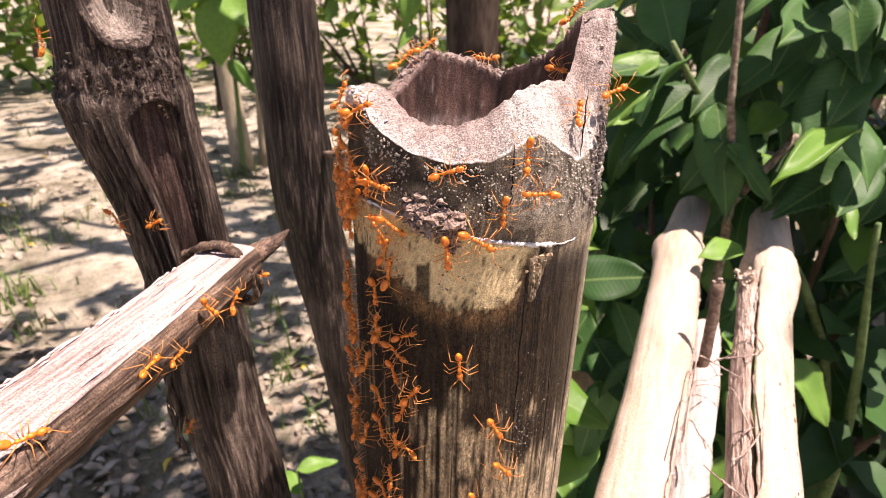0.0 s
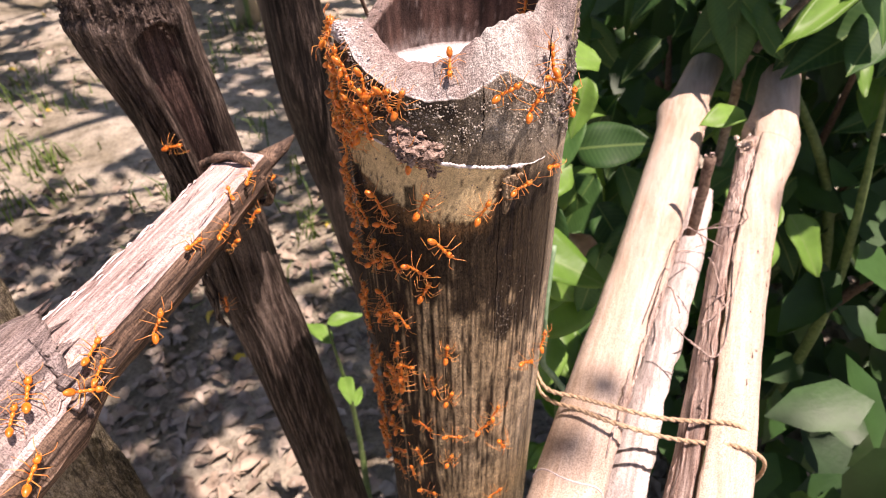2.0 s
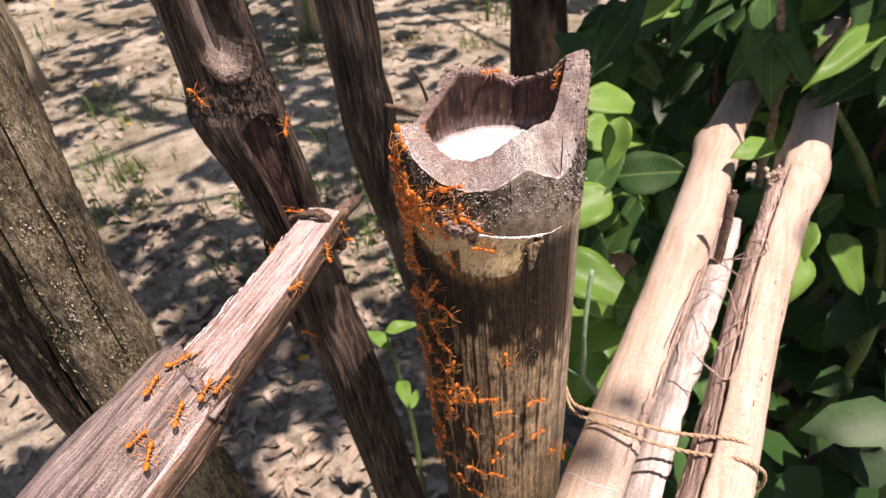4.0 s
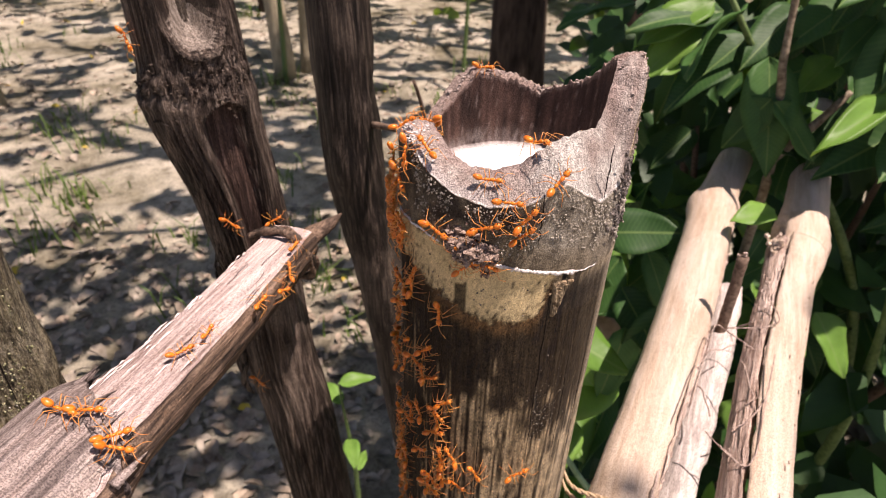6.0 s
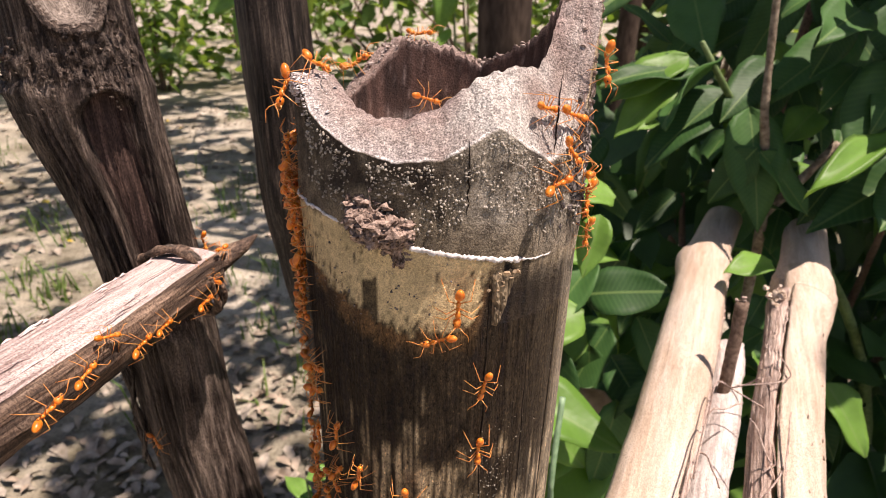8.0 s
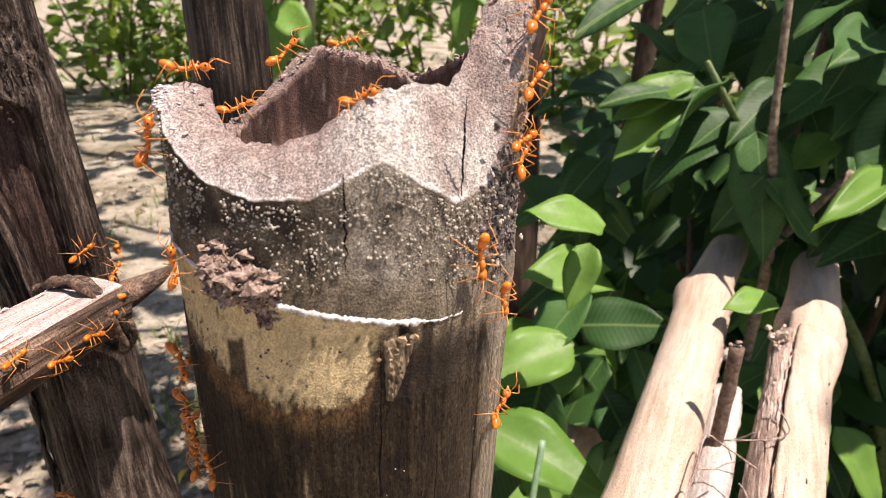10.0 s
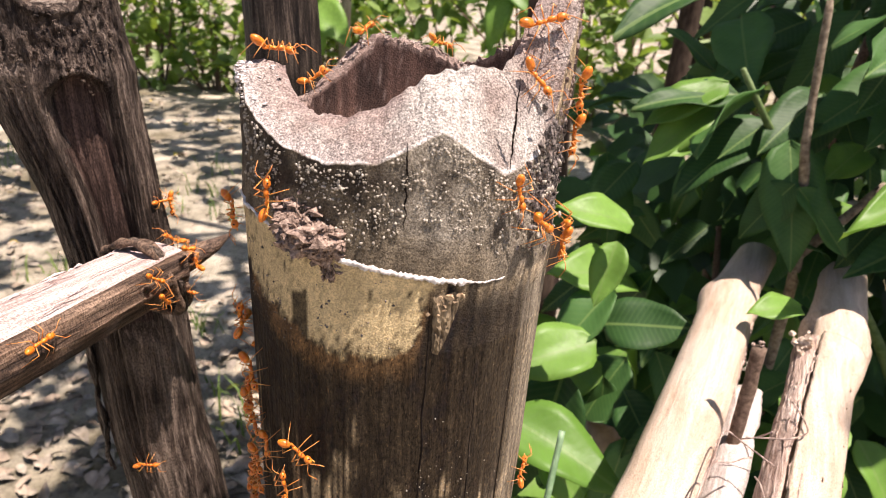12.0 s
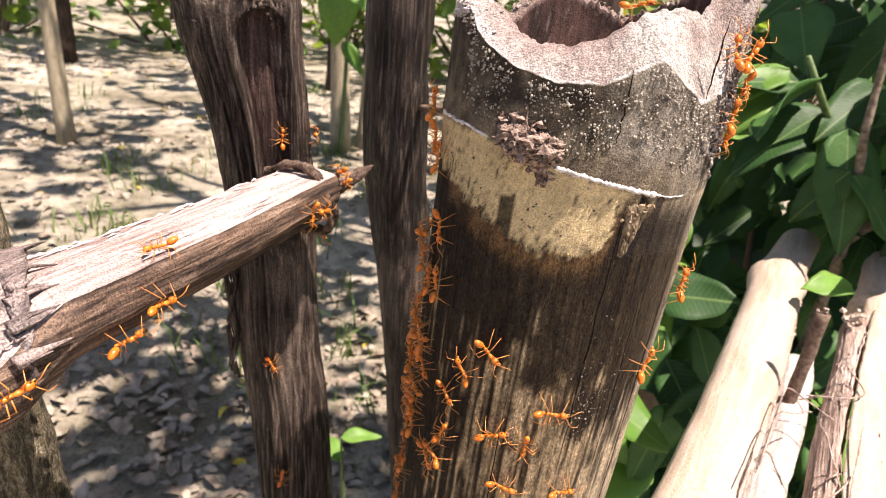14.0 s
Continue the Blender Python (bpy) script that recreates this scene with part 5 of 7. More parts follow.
def build_shrub():
    base_p = Vector((0.42, 0.62, 0.0))
    shrub = thing("shrub", base_p, "dense broad-leaved green shrub growing over the fence rails", "shrub")
    rnd = random.Random(11)
    # stems
    stems = []
    for k in range(15):
        foot = Vector((rnd.gauss(.42, .10), rnd.gauss(.62, .10), 0.0))
        top = Vector((rnd.uniform(.12, .9), rnd.uniform(.34, 1.0), rnd.uniform(.7, 1.35)))
        mid_ = foot.lerp(top, .5) + Vector((rnd.gauss(0, .06), rnd.gauss(0, .06), .08))
        line = smooth_path([foot - base_p, mid_ - base_p, top - base_p], 10)
        stems.append([p + base_p for p in line])
        bm = bmesh.new()
        tube(bm, line, list(np.linspace(.009, .002, len(line))), 8, 0.15)
        part("stem", bm, M_TWIG if k % 3 else M_GREENSTEM, shrub)
    # the bare forked stem rising between the rails
    for pts, r0, r1 in ((((.235, .47, .60), (.228, .455, .72), (.216, .442, .77), (.208, .437, .80), (.203, .436, .825), (.20, .445, .90)), .0042, .0022), (((.222, .450, .735), (.245, .45, .765), (.27, .46, .79)), .004, .0025)):
        bm = bmesh.new()
        line = smooth_path([Vector(p) - base_p for p in pts], 8)
        tube(bm, line, list(np.linspace(r0, r1, len(line))), 9, 0.15)
        part("stem", bm, M_BARESTEM, shrub, "mottled bare stem")
    for pts, r0, r1 in ((((.064, .29, .69), (.059, .272, .655), (.0595, .27, .625), (.060, .27, .604), (.068, .270, .590), (.082, .272, .565), (.11, .30, .50), (.18, .40, .20), (.24, .46, -.01)), .0016, .0026), (((.060, .27, .604), (.048, .272, .611), (.030, .28, .625)), .0015, .001)):
        bm = bmesh.new()
        line = smooth_path([Vector(p) - base_p for p in pts], 8)
        tube(bm, line, list(np.linspace(r0, r1, len(line))), 9, 0.1)
        part("stem", bm, M_YOUNGSTEM, shrub, "smooth blue-green young stem")
    named = [
        # root, tip, facing, mesh, width factor
        ((.1905, .3560, .7430), (.1585, .3385, .7475), (0.15, -.35, .93), FRESH[0], 1.0),
        ((.202, .455, .815), (.203, .402, .752), (-.25, -.75, .6), LEAVES[2], .95),
        ((.204, .435, .792), (.176, .438, .752), (-.5, -.7, .5), LEAVES[0], 1.25),
        ((.205, .432, .790), (.243, .418, .752), (.3, -.7, .65), LEAVES[1], 1.1),
        ((.268, .392, .812), (.188, .330, .806), (-.1, -.30, .95), FRESH[0], 0.40),
        ((.320, .430, .79), (.235, .405, .748), (-.1, -.6, .75), LEAVES[1], 0.9),
        ((.275, .43, .850), (.245, .385, .790), (.1, -.5, .85), LEAVES[0], 1.2),
        ((.092, .395, .698), (.1426, .3754, .7147), (-.1, -.60, .80), LEAVES[1], 1.6),
        ((.090, .335, .788), (.052, .321, .803), (-.05, -.5, .85), FRESH[0], 1.1),
        ((.085, .345, .775), (.075, .325, .745), (-.1, -.7, .6), FRESH[1], 1.0),
        ((.120, .440, .715), (.059, .395, .738), (-.2, -.6, .8), FRESH[0], 1.05),
        ((.088, .376, .695), (.030, .345, .690), (-.05, -.6, .8), FRESH[0], 1.15),
        ((.033, .328, .668), (.1028, .297, .656), (-.05, -.35, .93), FRESH[0], 1.05),
        ((.060, .330, .640), (.088, .318, .615), (-.1, -.6, .8), FRESH[1], 1.2),
        ((.070, .370, .675), (.052, .335, .600), (-.3, -.8, .5), LEAVES[1], 1.35),
        ((.055, .345, .655), (.010, .330, .585), (-.3, -.8, .5), LEAVES[0], 1.2),
        ((.090, .365, .620), (.030, .320, .600), (-.1, -.6, .8), FRESH[0], 1.3),
        ((.110, .36, .600), (.050, .32, .578), (0, -.6, .8), FRESH[0], 1.3),
        ((.112, .355, .640), (.098, .330, .585), (.3, -.8, .5), LEAVES[1], 1.2),
        ((.140, .365, .655), (.112, .335, .600), (.1, -.8, .55), LEAVES[1], 1.25),
        ((.165, .50, .83), (.115, .47, .795), (-.1, -.6, .8), FRESH[0], 0.9),
        ((.170, .50, .845), (.112, .48, .820), (-.1, -.6, .8), FRESH[0], 0.9),
        ((.150, .480, .800), (.132, .470, .797), (0, -.5, .85), FRESH[1], 0.9),
        ((0.265, 0.450, 0.843), (0.233, 0.419, 0.827), (0.05, -0.48, .85), LEAVES[0], 1.1),
        ((0.276, 0.420, 0.815), (0.284, 0.376, 0.784), (0.07, -0.34, .85), LEAVES[2], 1.1),
        ((0.255, 0.470, 0.812), (0.225, 0.440, 0.799), (0.28, -0.25, .85), FRESH[0], 1.2),
        ((0.300, 0.420, 0.779), (0.264, 0.379, 0.759), (0.19, -0.28, .85), LEAVES[1], 1.3),
        ((0.233, 0.500, 0.841), (0.188, 0.457, 0.814), (0.20, -0.35, .85), LEAVES[0], 1.1),
        ((0.280, 0.460, 0.778), (0.243, 0.424, 0.750), (0.26, -0.34, .85), LEAVES[2], 1.1),
        ((0.212, 0.500, 0.811), (0.203, 0.457, 0.778), (0.25, -0.35, .85), FRESH[0], 1.1),
        ((0.259, 0.500, 0.779), (0.242, 0.462, 0.764), (0.09, -0.26, .85), LEAVES[1], 1.0),
        ((0.281, 0.520, 0.846), (0.277, 0.492, 0.833), (0.16, -0.36, .85), LEAVES[0], 1.1),
        ((0.294, 0.440, 0.852), (0.255, 0.395, 0.827), (0.06, -0.31, .85), LEAVES[2], 1.1),
        ((0.299, 0.440, 0.747), (0.302, 0.407, 0.730), (0.17, -0.23, .85), FRESH[0], 1.0),
        ((0.207, 0.550, 0.839), (0.184, 0.522, 0.819), (0.18, -0.43, .85), LEAVES[1], 1.1),
    ]
    for root, tip, face, me, w in named:
        set_leaf(shrub, me, root, tip, face, w, base_p)
    # leaves over the heads of the rails, that keep them in shade
    for k, (x, y, h) in enumerate(((.180, .424, .15), (.198, .455, .13), (.230, .385, .17), (.242, .412, .15), (.262, .452, .14), (.236, .395, .22))):
        p = Vector((x, y, .736)) + SUN_DIR * h
        way = Vector((rnd.gauss(-.6, .3), rnd.gauss(-.5, .3), rnd.gauss(-.15, .1))).normalized() * .066 * rnd.uniform(.85, 1.15)
        set_leaf(shrub, LEAVES[k % 3], p - way * .5, p + way * .5, SUN_DIR + Vector((rnd.gauss(0, .15), rnd.gauss(0, .15), 0)), 1.0, base_p)
    # large pieces of foliage that can be told apart
    count = 0
    while count < 275:
        x, y, z = rnd.uniform(.07, .75), rnd.uniform(.38, .80), rnd.uniform(.46, 1.02)
        lim = .37 + .25 * max(0, x - .28)
        if y < lim + .05 * rnd.random() or x < .085 + (.33 if z > .82 else .10) * max(0, y - .40):
            continue
        if z < .74 and .09 < x < .34 and y < .30 + x * .6:
            continue
        p = Vector((x, y, z))
        way = Vector((rnd.gauss(-.35, .6), rnd.gauss(-.55, .4), rnd.gauss(-.45, .4))).normalized()
        face = Vector((rnd.gauss(.05, .45), -.42 + rnd.gauss(0, .35), .8))
        me = rnd.choice(LEAVES) if rnd.random() < .84 else rnd.choice(FRESH)
        s = rnd.uniform(.85, 1.55)
        set_leaf(shrub, me, p, p + way * .062 * s, face, 1.0, base_p)
        count += 1
    # the upper boughs
    count = 0
    while count < 90:
        x, y, z = rnd.uniform(.19, .75), rnd.uniform(.46, .72), rnd.uniform(.84, 1.10)
        if z > .84 + .75 * (x - .14) or y < .42 + .25 * max(0, x - .28):
            continue
        p = Vector((x, y, z))
        way = Vector((rnd.gauss(-.35, .6), rnd.gauss(-.5, .4), rnd.gauss(-.5, .4))).normalized()
        face = Vector((rnd.gauss(-.05, .45), -.50 + rnd.gauss(0, .35), .8))
        set_leaf(shrub, rnd.choice(LEAVES), p, p + way * .070 * rnd.uniform(.9, 1.6), face, 1.05, base_p)
        count += 1
    # low leaves west of and below the rails
    for k in range(44):
        p = Vector((rnd.uniform(.05, .30), rnd.uniform(.36, .55), rnd.uniform(.42, .66)))
        way = Vector((rnd.gauss(-.3, .5), rnd.gauss(-.5, .4), rnd.gauss(-.2, .4))).normalized()
        set_leaf(shrub, rnd.choice(LEAVES if k % 3 == 0 else FRESH), p, p + way * .06, (rnd.gauss(.15, .3), -.3, .9), 1.1, base_p)
    # the deep inner foliage, its green darkened to stand for shade
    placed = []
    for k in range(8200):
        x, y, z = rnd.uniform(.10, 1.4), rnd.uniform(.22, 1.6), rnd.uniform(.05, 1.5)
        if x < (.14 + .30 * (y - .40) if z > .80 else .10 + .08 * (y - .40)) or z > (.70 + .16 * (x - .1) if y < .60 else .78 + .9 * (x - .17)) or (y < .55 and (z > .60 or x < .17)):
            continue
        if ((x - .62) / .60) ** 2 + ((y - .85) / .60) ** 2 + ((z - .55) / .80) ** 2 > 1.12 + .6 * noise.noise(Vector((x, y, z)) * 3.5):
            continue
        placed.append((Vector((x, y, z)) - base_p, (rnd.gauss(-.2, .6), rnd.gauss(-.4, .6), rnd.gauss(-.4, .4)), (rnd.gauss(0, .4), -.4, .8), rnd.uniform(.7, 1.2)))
    ob = scatter_leaves("inner_foliage", shrub, placed, [M_INNERSHADE], .075, rnd)
    tagged(ob, "inner leaves in a green darkened for shade", kind="stuff")
    return shrub


build_shrub()
DEAD = leaf_mesh("dry_blade", M_DRYLEAF, length=.050, width=.024, fold=.55, droop=.35, notch=.1, wave=.08, seed=31)
dead_leaf = thing("dead_leaf", (.092, .385, .628), "dry curled brown leaf caught in the shrub", "leaf")
blade = new("dry_blade", DEAD)
blade.parent = dead_leaf
blade.matrix_basis = leaf_pose((0, 0, 0), (.036, -.006, -.040), (-.2, -.7, .6))


# ---- saplings and small plants behind the fence ----
def small_plant(place, height, leaves, size, label, seed, lean=(0, 0), mats=(0,)):
    rnd = random.Random(seed)
    p = thing("sapling", place, label, "sapling", "saplings")
    bm = bmesh.new()
    top = Vector((lean[0], lean[1], height))
    line = smooth_path([Vector((0, 0, -.02)), top * .5 + Vector((rnd.gauss(0, .02), rnd.gauss(0, .02), 0)), top], 6)
    tube(bm, line, list(np.linspace(height * .012 + .001, .0012, len(line))), 7, 0.1)
    part("stem", bm, M_GREENSTEM, p)
    for k in range(leaves):
        f = 1 - .5 * (k / leaves) ** 1.3
        root = line[min(len(line) - 1, int(f * (len(line) - 1)))]
        ang = k * 2.4 + rnd.random()
        way = Vector((math.cos(ang), math.sin(ang), .25 - .3 * rnd.random()))
        set_leaf(p, FRESH[0], root, root + way.normalized() * size * rnd.uniform(.75, 1.15), (0.1, -.2, 1), .85)
    return p


small_plant((-.150, .480, ground_height(-.15, .48)), .44, 4, .042, "young green plant with fresh leaves by the fence", 3)
small_plant((-.02, .40, ground_height(-.02, .40)), .30, 4, .045, "young green plant with fresh leaves by the fence", 4)
small_plant((.10, .42, ground_height(.1, .42)), .42, 9, .06, "young green plant with fresh leaves by the fence", 6)


# ---- trees of the garden ----
CROWN = leaf_material("canopy_leaf", (0.03, 0.08, 0.015), (0.10, 0.2, 0.035), 0.45, 0.35)


def tree(place, r, height, crown_z, crown_r, leaves, size, label, seed, lean=(0, 0), mat=None):
    rnd = random.Random(seed)
    z0 = ground_height(place[0], place[1]) - .02
    t = thing("tree", (place[0], place[1], z0), label, "tree", "garden trees")
    bm = bmesh.new()
    top = Vector((lean[0], lean[1], height))
    line = smooth_path([Vector((0, 0, 0)), top * .35 + Vector((rnd.gauss(0, .02), 0, 0)), top * .7 + Vector((rnd.gauss(0, .04), 0, 0)), top], 9)
    tube(bm, line, [r * (1.25 - .2 * min(1, k / 4)) * (1 - .55 * k / len(line)) for k in range(len(line))], 18, 0.10, 0.08, 12, seed=seed)
    limbs = []
    for k in range(7):
        a = k * 2.4 + rnd.random()
        s = line[int(len(line) * (.55 + .06 * k))]
        e = s + Vector((math.cos(a), math.sin(a), .7)) * crown_r * rnd.uniform(.5, .9)
        li = smooth_path([s, s.lerp(e, .5) + Vector((0, 0, .08)), e], 6)
        tube(bm, li, list(np.linspace(r * .4, r * .08, len(li))), 8, 0.1)
        limbs.append(e)
    part("trunk", bm, mat or M_BARK, t)
    hubs = [Vector((rnd.gauss(0, .5) * crown_r, rnd.gauss(0, .5) * crown_r, crown_z + rnd.gauss(0, .35) * crown_r)) for _ in range(max(6, leaves // 45))] + limbs
    placed = []
    for k in range(leaves):
        h = rnd.choice(hubs)
        q = h + Vector((rnd.gauss(0, 1), rnd.gauss(0, 1), rnd.gauss(0, .6))) * crown_r * .16
        placed.append((q, (rnd.gauss(0, 1), rnd.gauss(0, 1), rnd.gauss(-.3, .5)), (rnd.gauss(0, .5), rnd.gauss(0, .5), 1), rnd.uniform(.7, 1.3)))
    part_ob = scatter_leaves("crown", t, placed, [CROWN], size, rnd)
    return t


tree((.082, 1.62), .072, 4.2, 3.4, 1.2, 200, .16, "dark-barked garden tree behind the fence", 1, (-.12, .1))
tree((-2.15, 2.45), .035, 3.6, 3.0, 1.0, 160, .16, "slender leaning tree with thin trunk", 2, (-.35, .2), M_STEM)
tree((-1.02, 3.02), .045, 3.8, 3.1, 1.1, 60, .17, "young tree with a pale trunk", 3, (-.15, .1), M_STEM)
tree((-.93, 3.12), .030, 3.0, 2.7, .9, 40, .17, "young tree with a yellowish trunk", 4, (.1, .1), M_STEM)
tree((-1.6, 4.6), .07, 4.6, 3.8, 1.5, 420, .18, "dark-barked garden tree in the distance", 5, (.1, .1))
tree((.75, 3.4), .055, 4.2, 3.5, 1.2, 90, .17, "dark-barked garden tree in the distance", 6, (.1, .1))
tree((-3.6, 4.2), .07, 4.6, 3.6, 1.6, 420, .18, "dark-barked garden tree in the distance", 7, (.1, .1))
tree((1.3, 5.2), .08, 4.8, 3.9, 1.6, 420, .18, "dark-barked garden tree in the distance", 8, (.1, .1))


BIG = leaf_mesh("leaf", M_LEAFLIGHT, length=.30, width=.20, fold=.2, droop=.25, notch=.06, wave=.03, seed=9)
giant = thing("sapling", (-1.0, 2.95, ground_height(-1.0, 2.95)), "sapling with large hanging fresh green leaves", "sapling", "saplings")
gb = bmesh.new()
tube(gb, smooth_path([Vector((0, 0, -.02)), Vector((.02, 0, .5)), Vector((.0, 0, .95))], 6), list(np.linspace(.014, .006, 13)), 8)
part("stem", gb, M_GREENSTEM, giant)
for root, tip, w in (((-1.0, 2.95, .84), (-1.03, 2.86, .54), 1.0), ((-1.0, 2.95, .86), (-.80, 2.80, .72), .9), ((-1.0, 2.95, .90), (-1.25, 2.9, .80), .9), ((-1.0, 2.95, .92), (-.95, 2.7, .95), .8), ((-1.0, 2.95, .55), (-.88, 2.9, .42), .6)):
    set_leaf(giant, BIG, root, tip, (.1, -.8, .5), w, Vector(giant.location))
second = thing("sapling", (-.12, 3.0, ground_height(-.12, 3.0)), "sapling with large hanging fresh green leaves", "sapling", "saplings")
gb = bmesh.new()
tube(gb, smooth_path([Vector((0, 0, -.02)), Vector((.02, 0, .5)), Vector((.0, 0, 1.0))], 6), list(np.linspace(.010, .005, 13)), 8)
part("stem", gb, M_GREENSTEM, second)
for root, tip, w in (((-.12, 3.0, .95), (-.17, 2.9, .70), .7), ((-.12, 3.0, .98), (.05, 2.9, .85), .8), ((-.12, 3.0, .99), (-.3, 2.95, .9), .8), ((-.12, 3.0, .7), (-.2, 2.9, .62), .5)):
    set_leaf(second, BIG, root, tip, (.1, -.8, .5), w, Vector(second.location))


# ---- an unseen tree, added so that its leaves shade the path and the fence ----
def added_shade_tree():
    rnd = random.Random(91)
    t = thing("tree", (1.45, 1.5, -.03), "unseen leafy tree added to cast shade over the fence", "tree", "garden trees")
    org = Vector((1.45, 1.5, -.03))
    bm = bmesh.new()
    line = smooth_path([Vector((0, 0, 0)), Vector((.03, .02, 1.2)), Vector((-.05, .05, 2.4)), Vector((-.1, .1, 3.4))], 8)
    tube(bm, line, list(np.linspace(.09, .05, len(line))), 16, 0.1, 0.08, 12)
    part("trunk", bm, M_BARK, t)
    for end in ((-1.4, .3, 2.5), (-2.2, -.4, 2.8), (-1.0, 1.6, 2.8), (-3.0, .8, 3.0), (-.3, -.9, 2.6), (-1.6, -1.2, 2.7)):
        bm = bmesh.new()
        li = smooth_path([Vector((-.02, .05, 2.1)), Vector(end) * .5 + Vector((0, 0, 1.25)), Vector(end)], 8)
        tube(bm, li, list(np.linspace(.035, .006, len(li))), 8, 0.1)
        part("bough", bm, M_BARK, t)
    # spots that the added leaves leave open to the sun
    sunny = [((-1.04, .75, 0), .16), ((-.90, 2.35, 0), .42), ((-1.35, 1.75, 0), .2), ((.30, .43, .84), .07), ((.24, .45, .86), .05), ((.37, .41, .80), .06), ((.16, .50, .82), .05), ((-.02, .40, .30), .08), ((-.15, .48, .44), .07), ((-.135, .10, .88), .09), ((-.14, .11, .80), .08), ((0, .147, .86), .075), ((-.01, .13, .74), .03), ((-.08, .11, .82), .07), ((-.09, .18, .88), .055), ((-.084, .185, .835), .04), ((-.066, .27, .84), .06), ((.075, .19, .73), .03), ((.10, .24, .73), .08), ((.145, .32, .73), .02), ((.115, .372, .708), .035), ((.07, .33, .80), .03), ((.175, .345, .745), .012), ((.07, .33, .66), .09), ((.10, .36, .62), .06), ((.10, .40, .72), .07)]
    placed = []
    for k in range(4200):
        big = 1.0
        # each leaf is set back along the sun from the place it should shade
        if k % 16 == 0:
            aim = Vector((rnd.uniform(.165, .36), rnd.uniform(.385, .52), .74))
        elif k % 50 == 5:
            aim = Vector((.207 + rnd.gauss(0, .010), .347 + rnd.gauss(0, .008), .735))
            big = .4
        elif k % 70 == 9:
            aim = Vector((-.083 + rnd.gauss(0, .008), .180, .770 + rnd.gauss(0, .018)))
            big = .6
        elif k % 140 == 3:
            aim = Vector((.050 + rnd.gauss(0, .010), .135 + rnd.gauss(0, .014), .73))
            big = .55
        elif k % 9 == 1:
            aim = Vector((rnd.uniform(-.32, .02), rnd.uniform(.3, 1.0), 0))
        elif k % 8 and k % 4 != 2:
            y = .2 + 3.2 * rnd.random() ** 1.7
            aim = Vector((rnd.uniform(-1.0, .02) * (y + .5), y, 0))
            if noise.noise(Vector((aim.x * 2.1, aim.y * 1.5, 4))) + .5 * noise.noise(Vector((aim.x * 6, aim.y * 5, 9))) < interp([(.2, -.45), (1.0, -.30), (1.4, .05), (2.4, .40), (3.4, .40)], y):
                continue
            big = 1.5
        else:
            aim = Vector((rnd.uniform(.10, .9), rnd.uniform(.38, .95), rnd.uniform(.60, 1.15)))
            if noise.noise(aim * 6) < .02 - .12 * min(1, max(0, (aim.x - .2) * 6)):
                continue
        p = aim + SUN_DIR * ((rnd.uniform(2.3, 3.1) - aim.z) / SUN_DIR.z)
        s = rnd.uniform(.6, 1.2) * big
        clear = True
        for q, r in sunny:
            d = p - Vector(q)
            if (d - SUN_DIR * d.dot(SUN_DIR)).length < r + .05 * s:
                clear = False
        if clear:
            placed.append((p - org, (rnd.gauss(0, 1), rnd.gauss(0, 1), rnd.gauss(-.3, .4)), (rnd.gauss(0, .4), rnd.gauss(0, .4), 1), s))
    # farther leaves, added to shade the back of the garden
    for k in range(300):
        y = rnd.uniform(3.0, 7.0)
        aim = Vector((rnd.uniform(-.75, .25) * y, y, 0))
        if noise.noise(Vector((aim.x * .9, aim.y * 1.2, 14))) < -.05:
            continue
        p = aim + SUN_DIR * (rnd.uniform(2.6, 3.4) / SUN_DIR.z)
        placed.append((p - org, (rnd.gauss(0, 1), rnd.gauss(0, 1), rnd.gauss(-.3, .4)), (rnd.gauss(0, .4), rnd.gauss(0, .4), 1), rnd.uniform(2.0, 3.6)))
    ob = scatter_leaves("crown", t, placed, [CROWN], .085, rnd)


added_shade_tree()


# ---- hedges and undergrowth far behind ----
def far_shrub(place, rx, h, n, size, seed):
    rnd = random.Random(seed)
    s = thing("garden_shrub", (place[0], place[1], 0), "loose green shrub at the far side of the garden", "shrub", "far shrubs")
    placed = []
    hubs = [(rnd.gauss(0, .5) * rx, rnd.gauss(0, .4) * rx, rnd.uniform(.12, 1) * h) for _ in range(26)]
    for k in range(n):
        hx = rnd.choice(hubs)
        q = Vector(hx) + Vector((rnd.gauss(0, .15) * rx, rnd.gauss(0, .15) * rx, rnd.gauss(0, .1) * h))
        q.z = max(.05, q.z)
        placed.append((q, (rnd.gauss(0, 1), rnd.gauss(0, 1), rnd.gauss(-.2, .5)), (rnd.gauss(0, .5), rnd.gauss(-.2, .5), 1), rnd.uniform(.6, 1.3)))
    scatter_leaves("foliage", s, placed, [M_FARLEAF], size, rnd)
    bm = bmesh.new()
    for hx in hubs[:9]:
        tube(bm, smooth_path([Vector((hx[0] * .2, hx[1] * .2, -.05)), Vector((hx[0] * .6, hx[1] * .6, hx[2] * .5)), Vector(hx)], 4), list(np.linspace(.018, .004, 9)), 6)
    tagged(part("branchwork", bm, M_TWIG, s), kind="stuff")


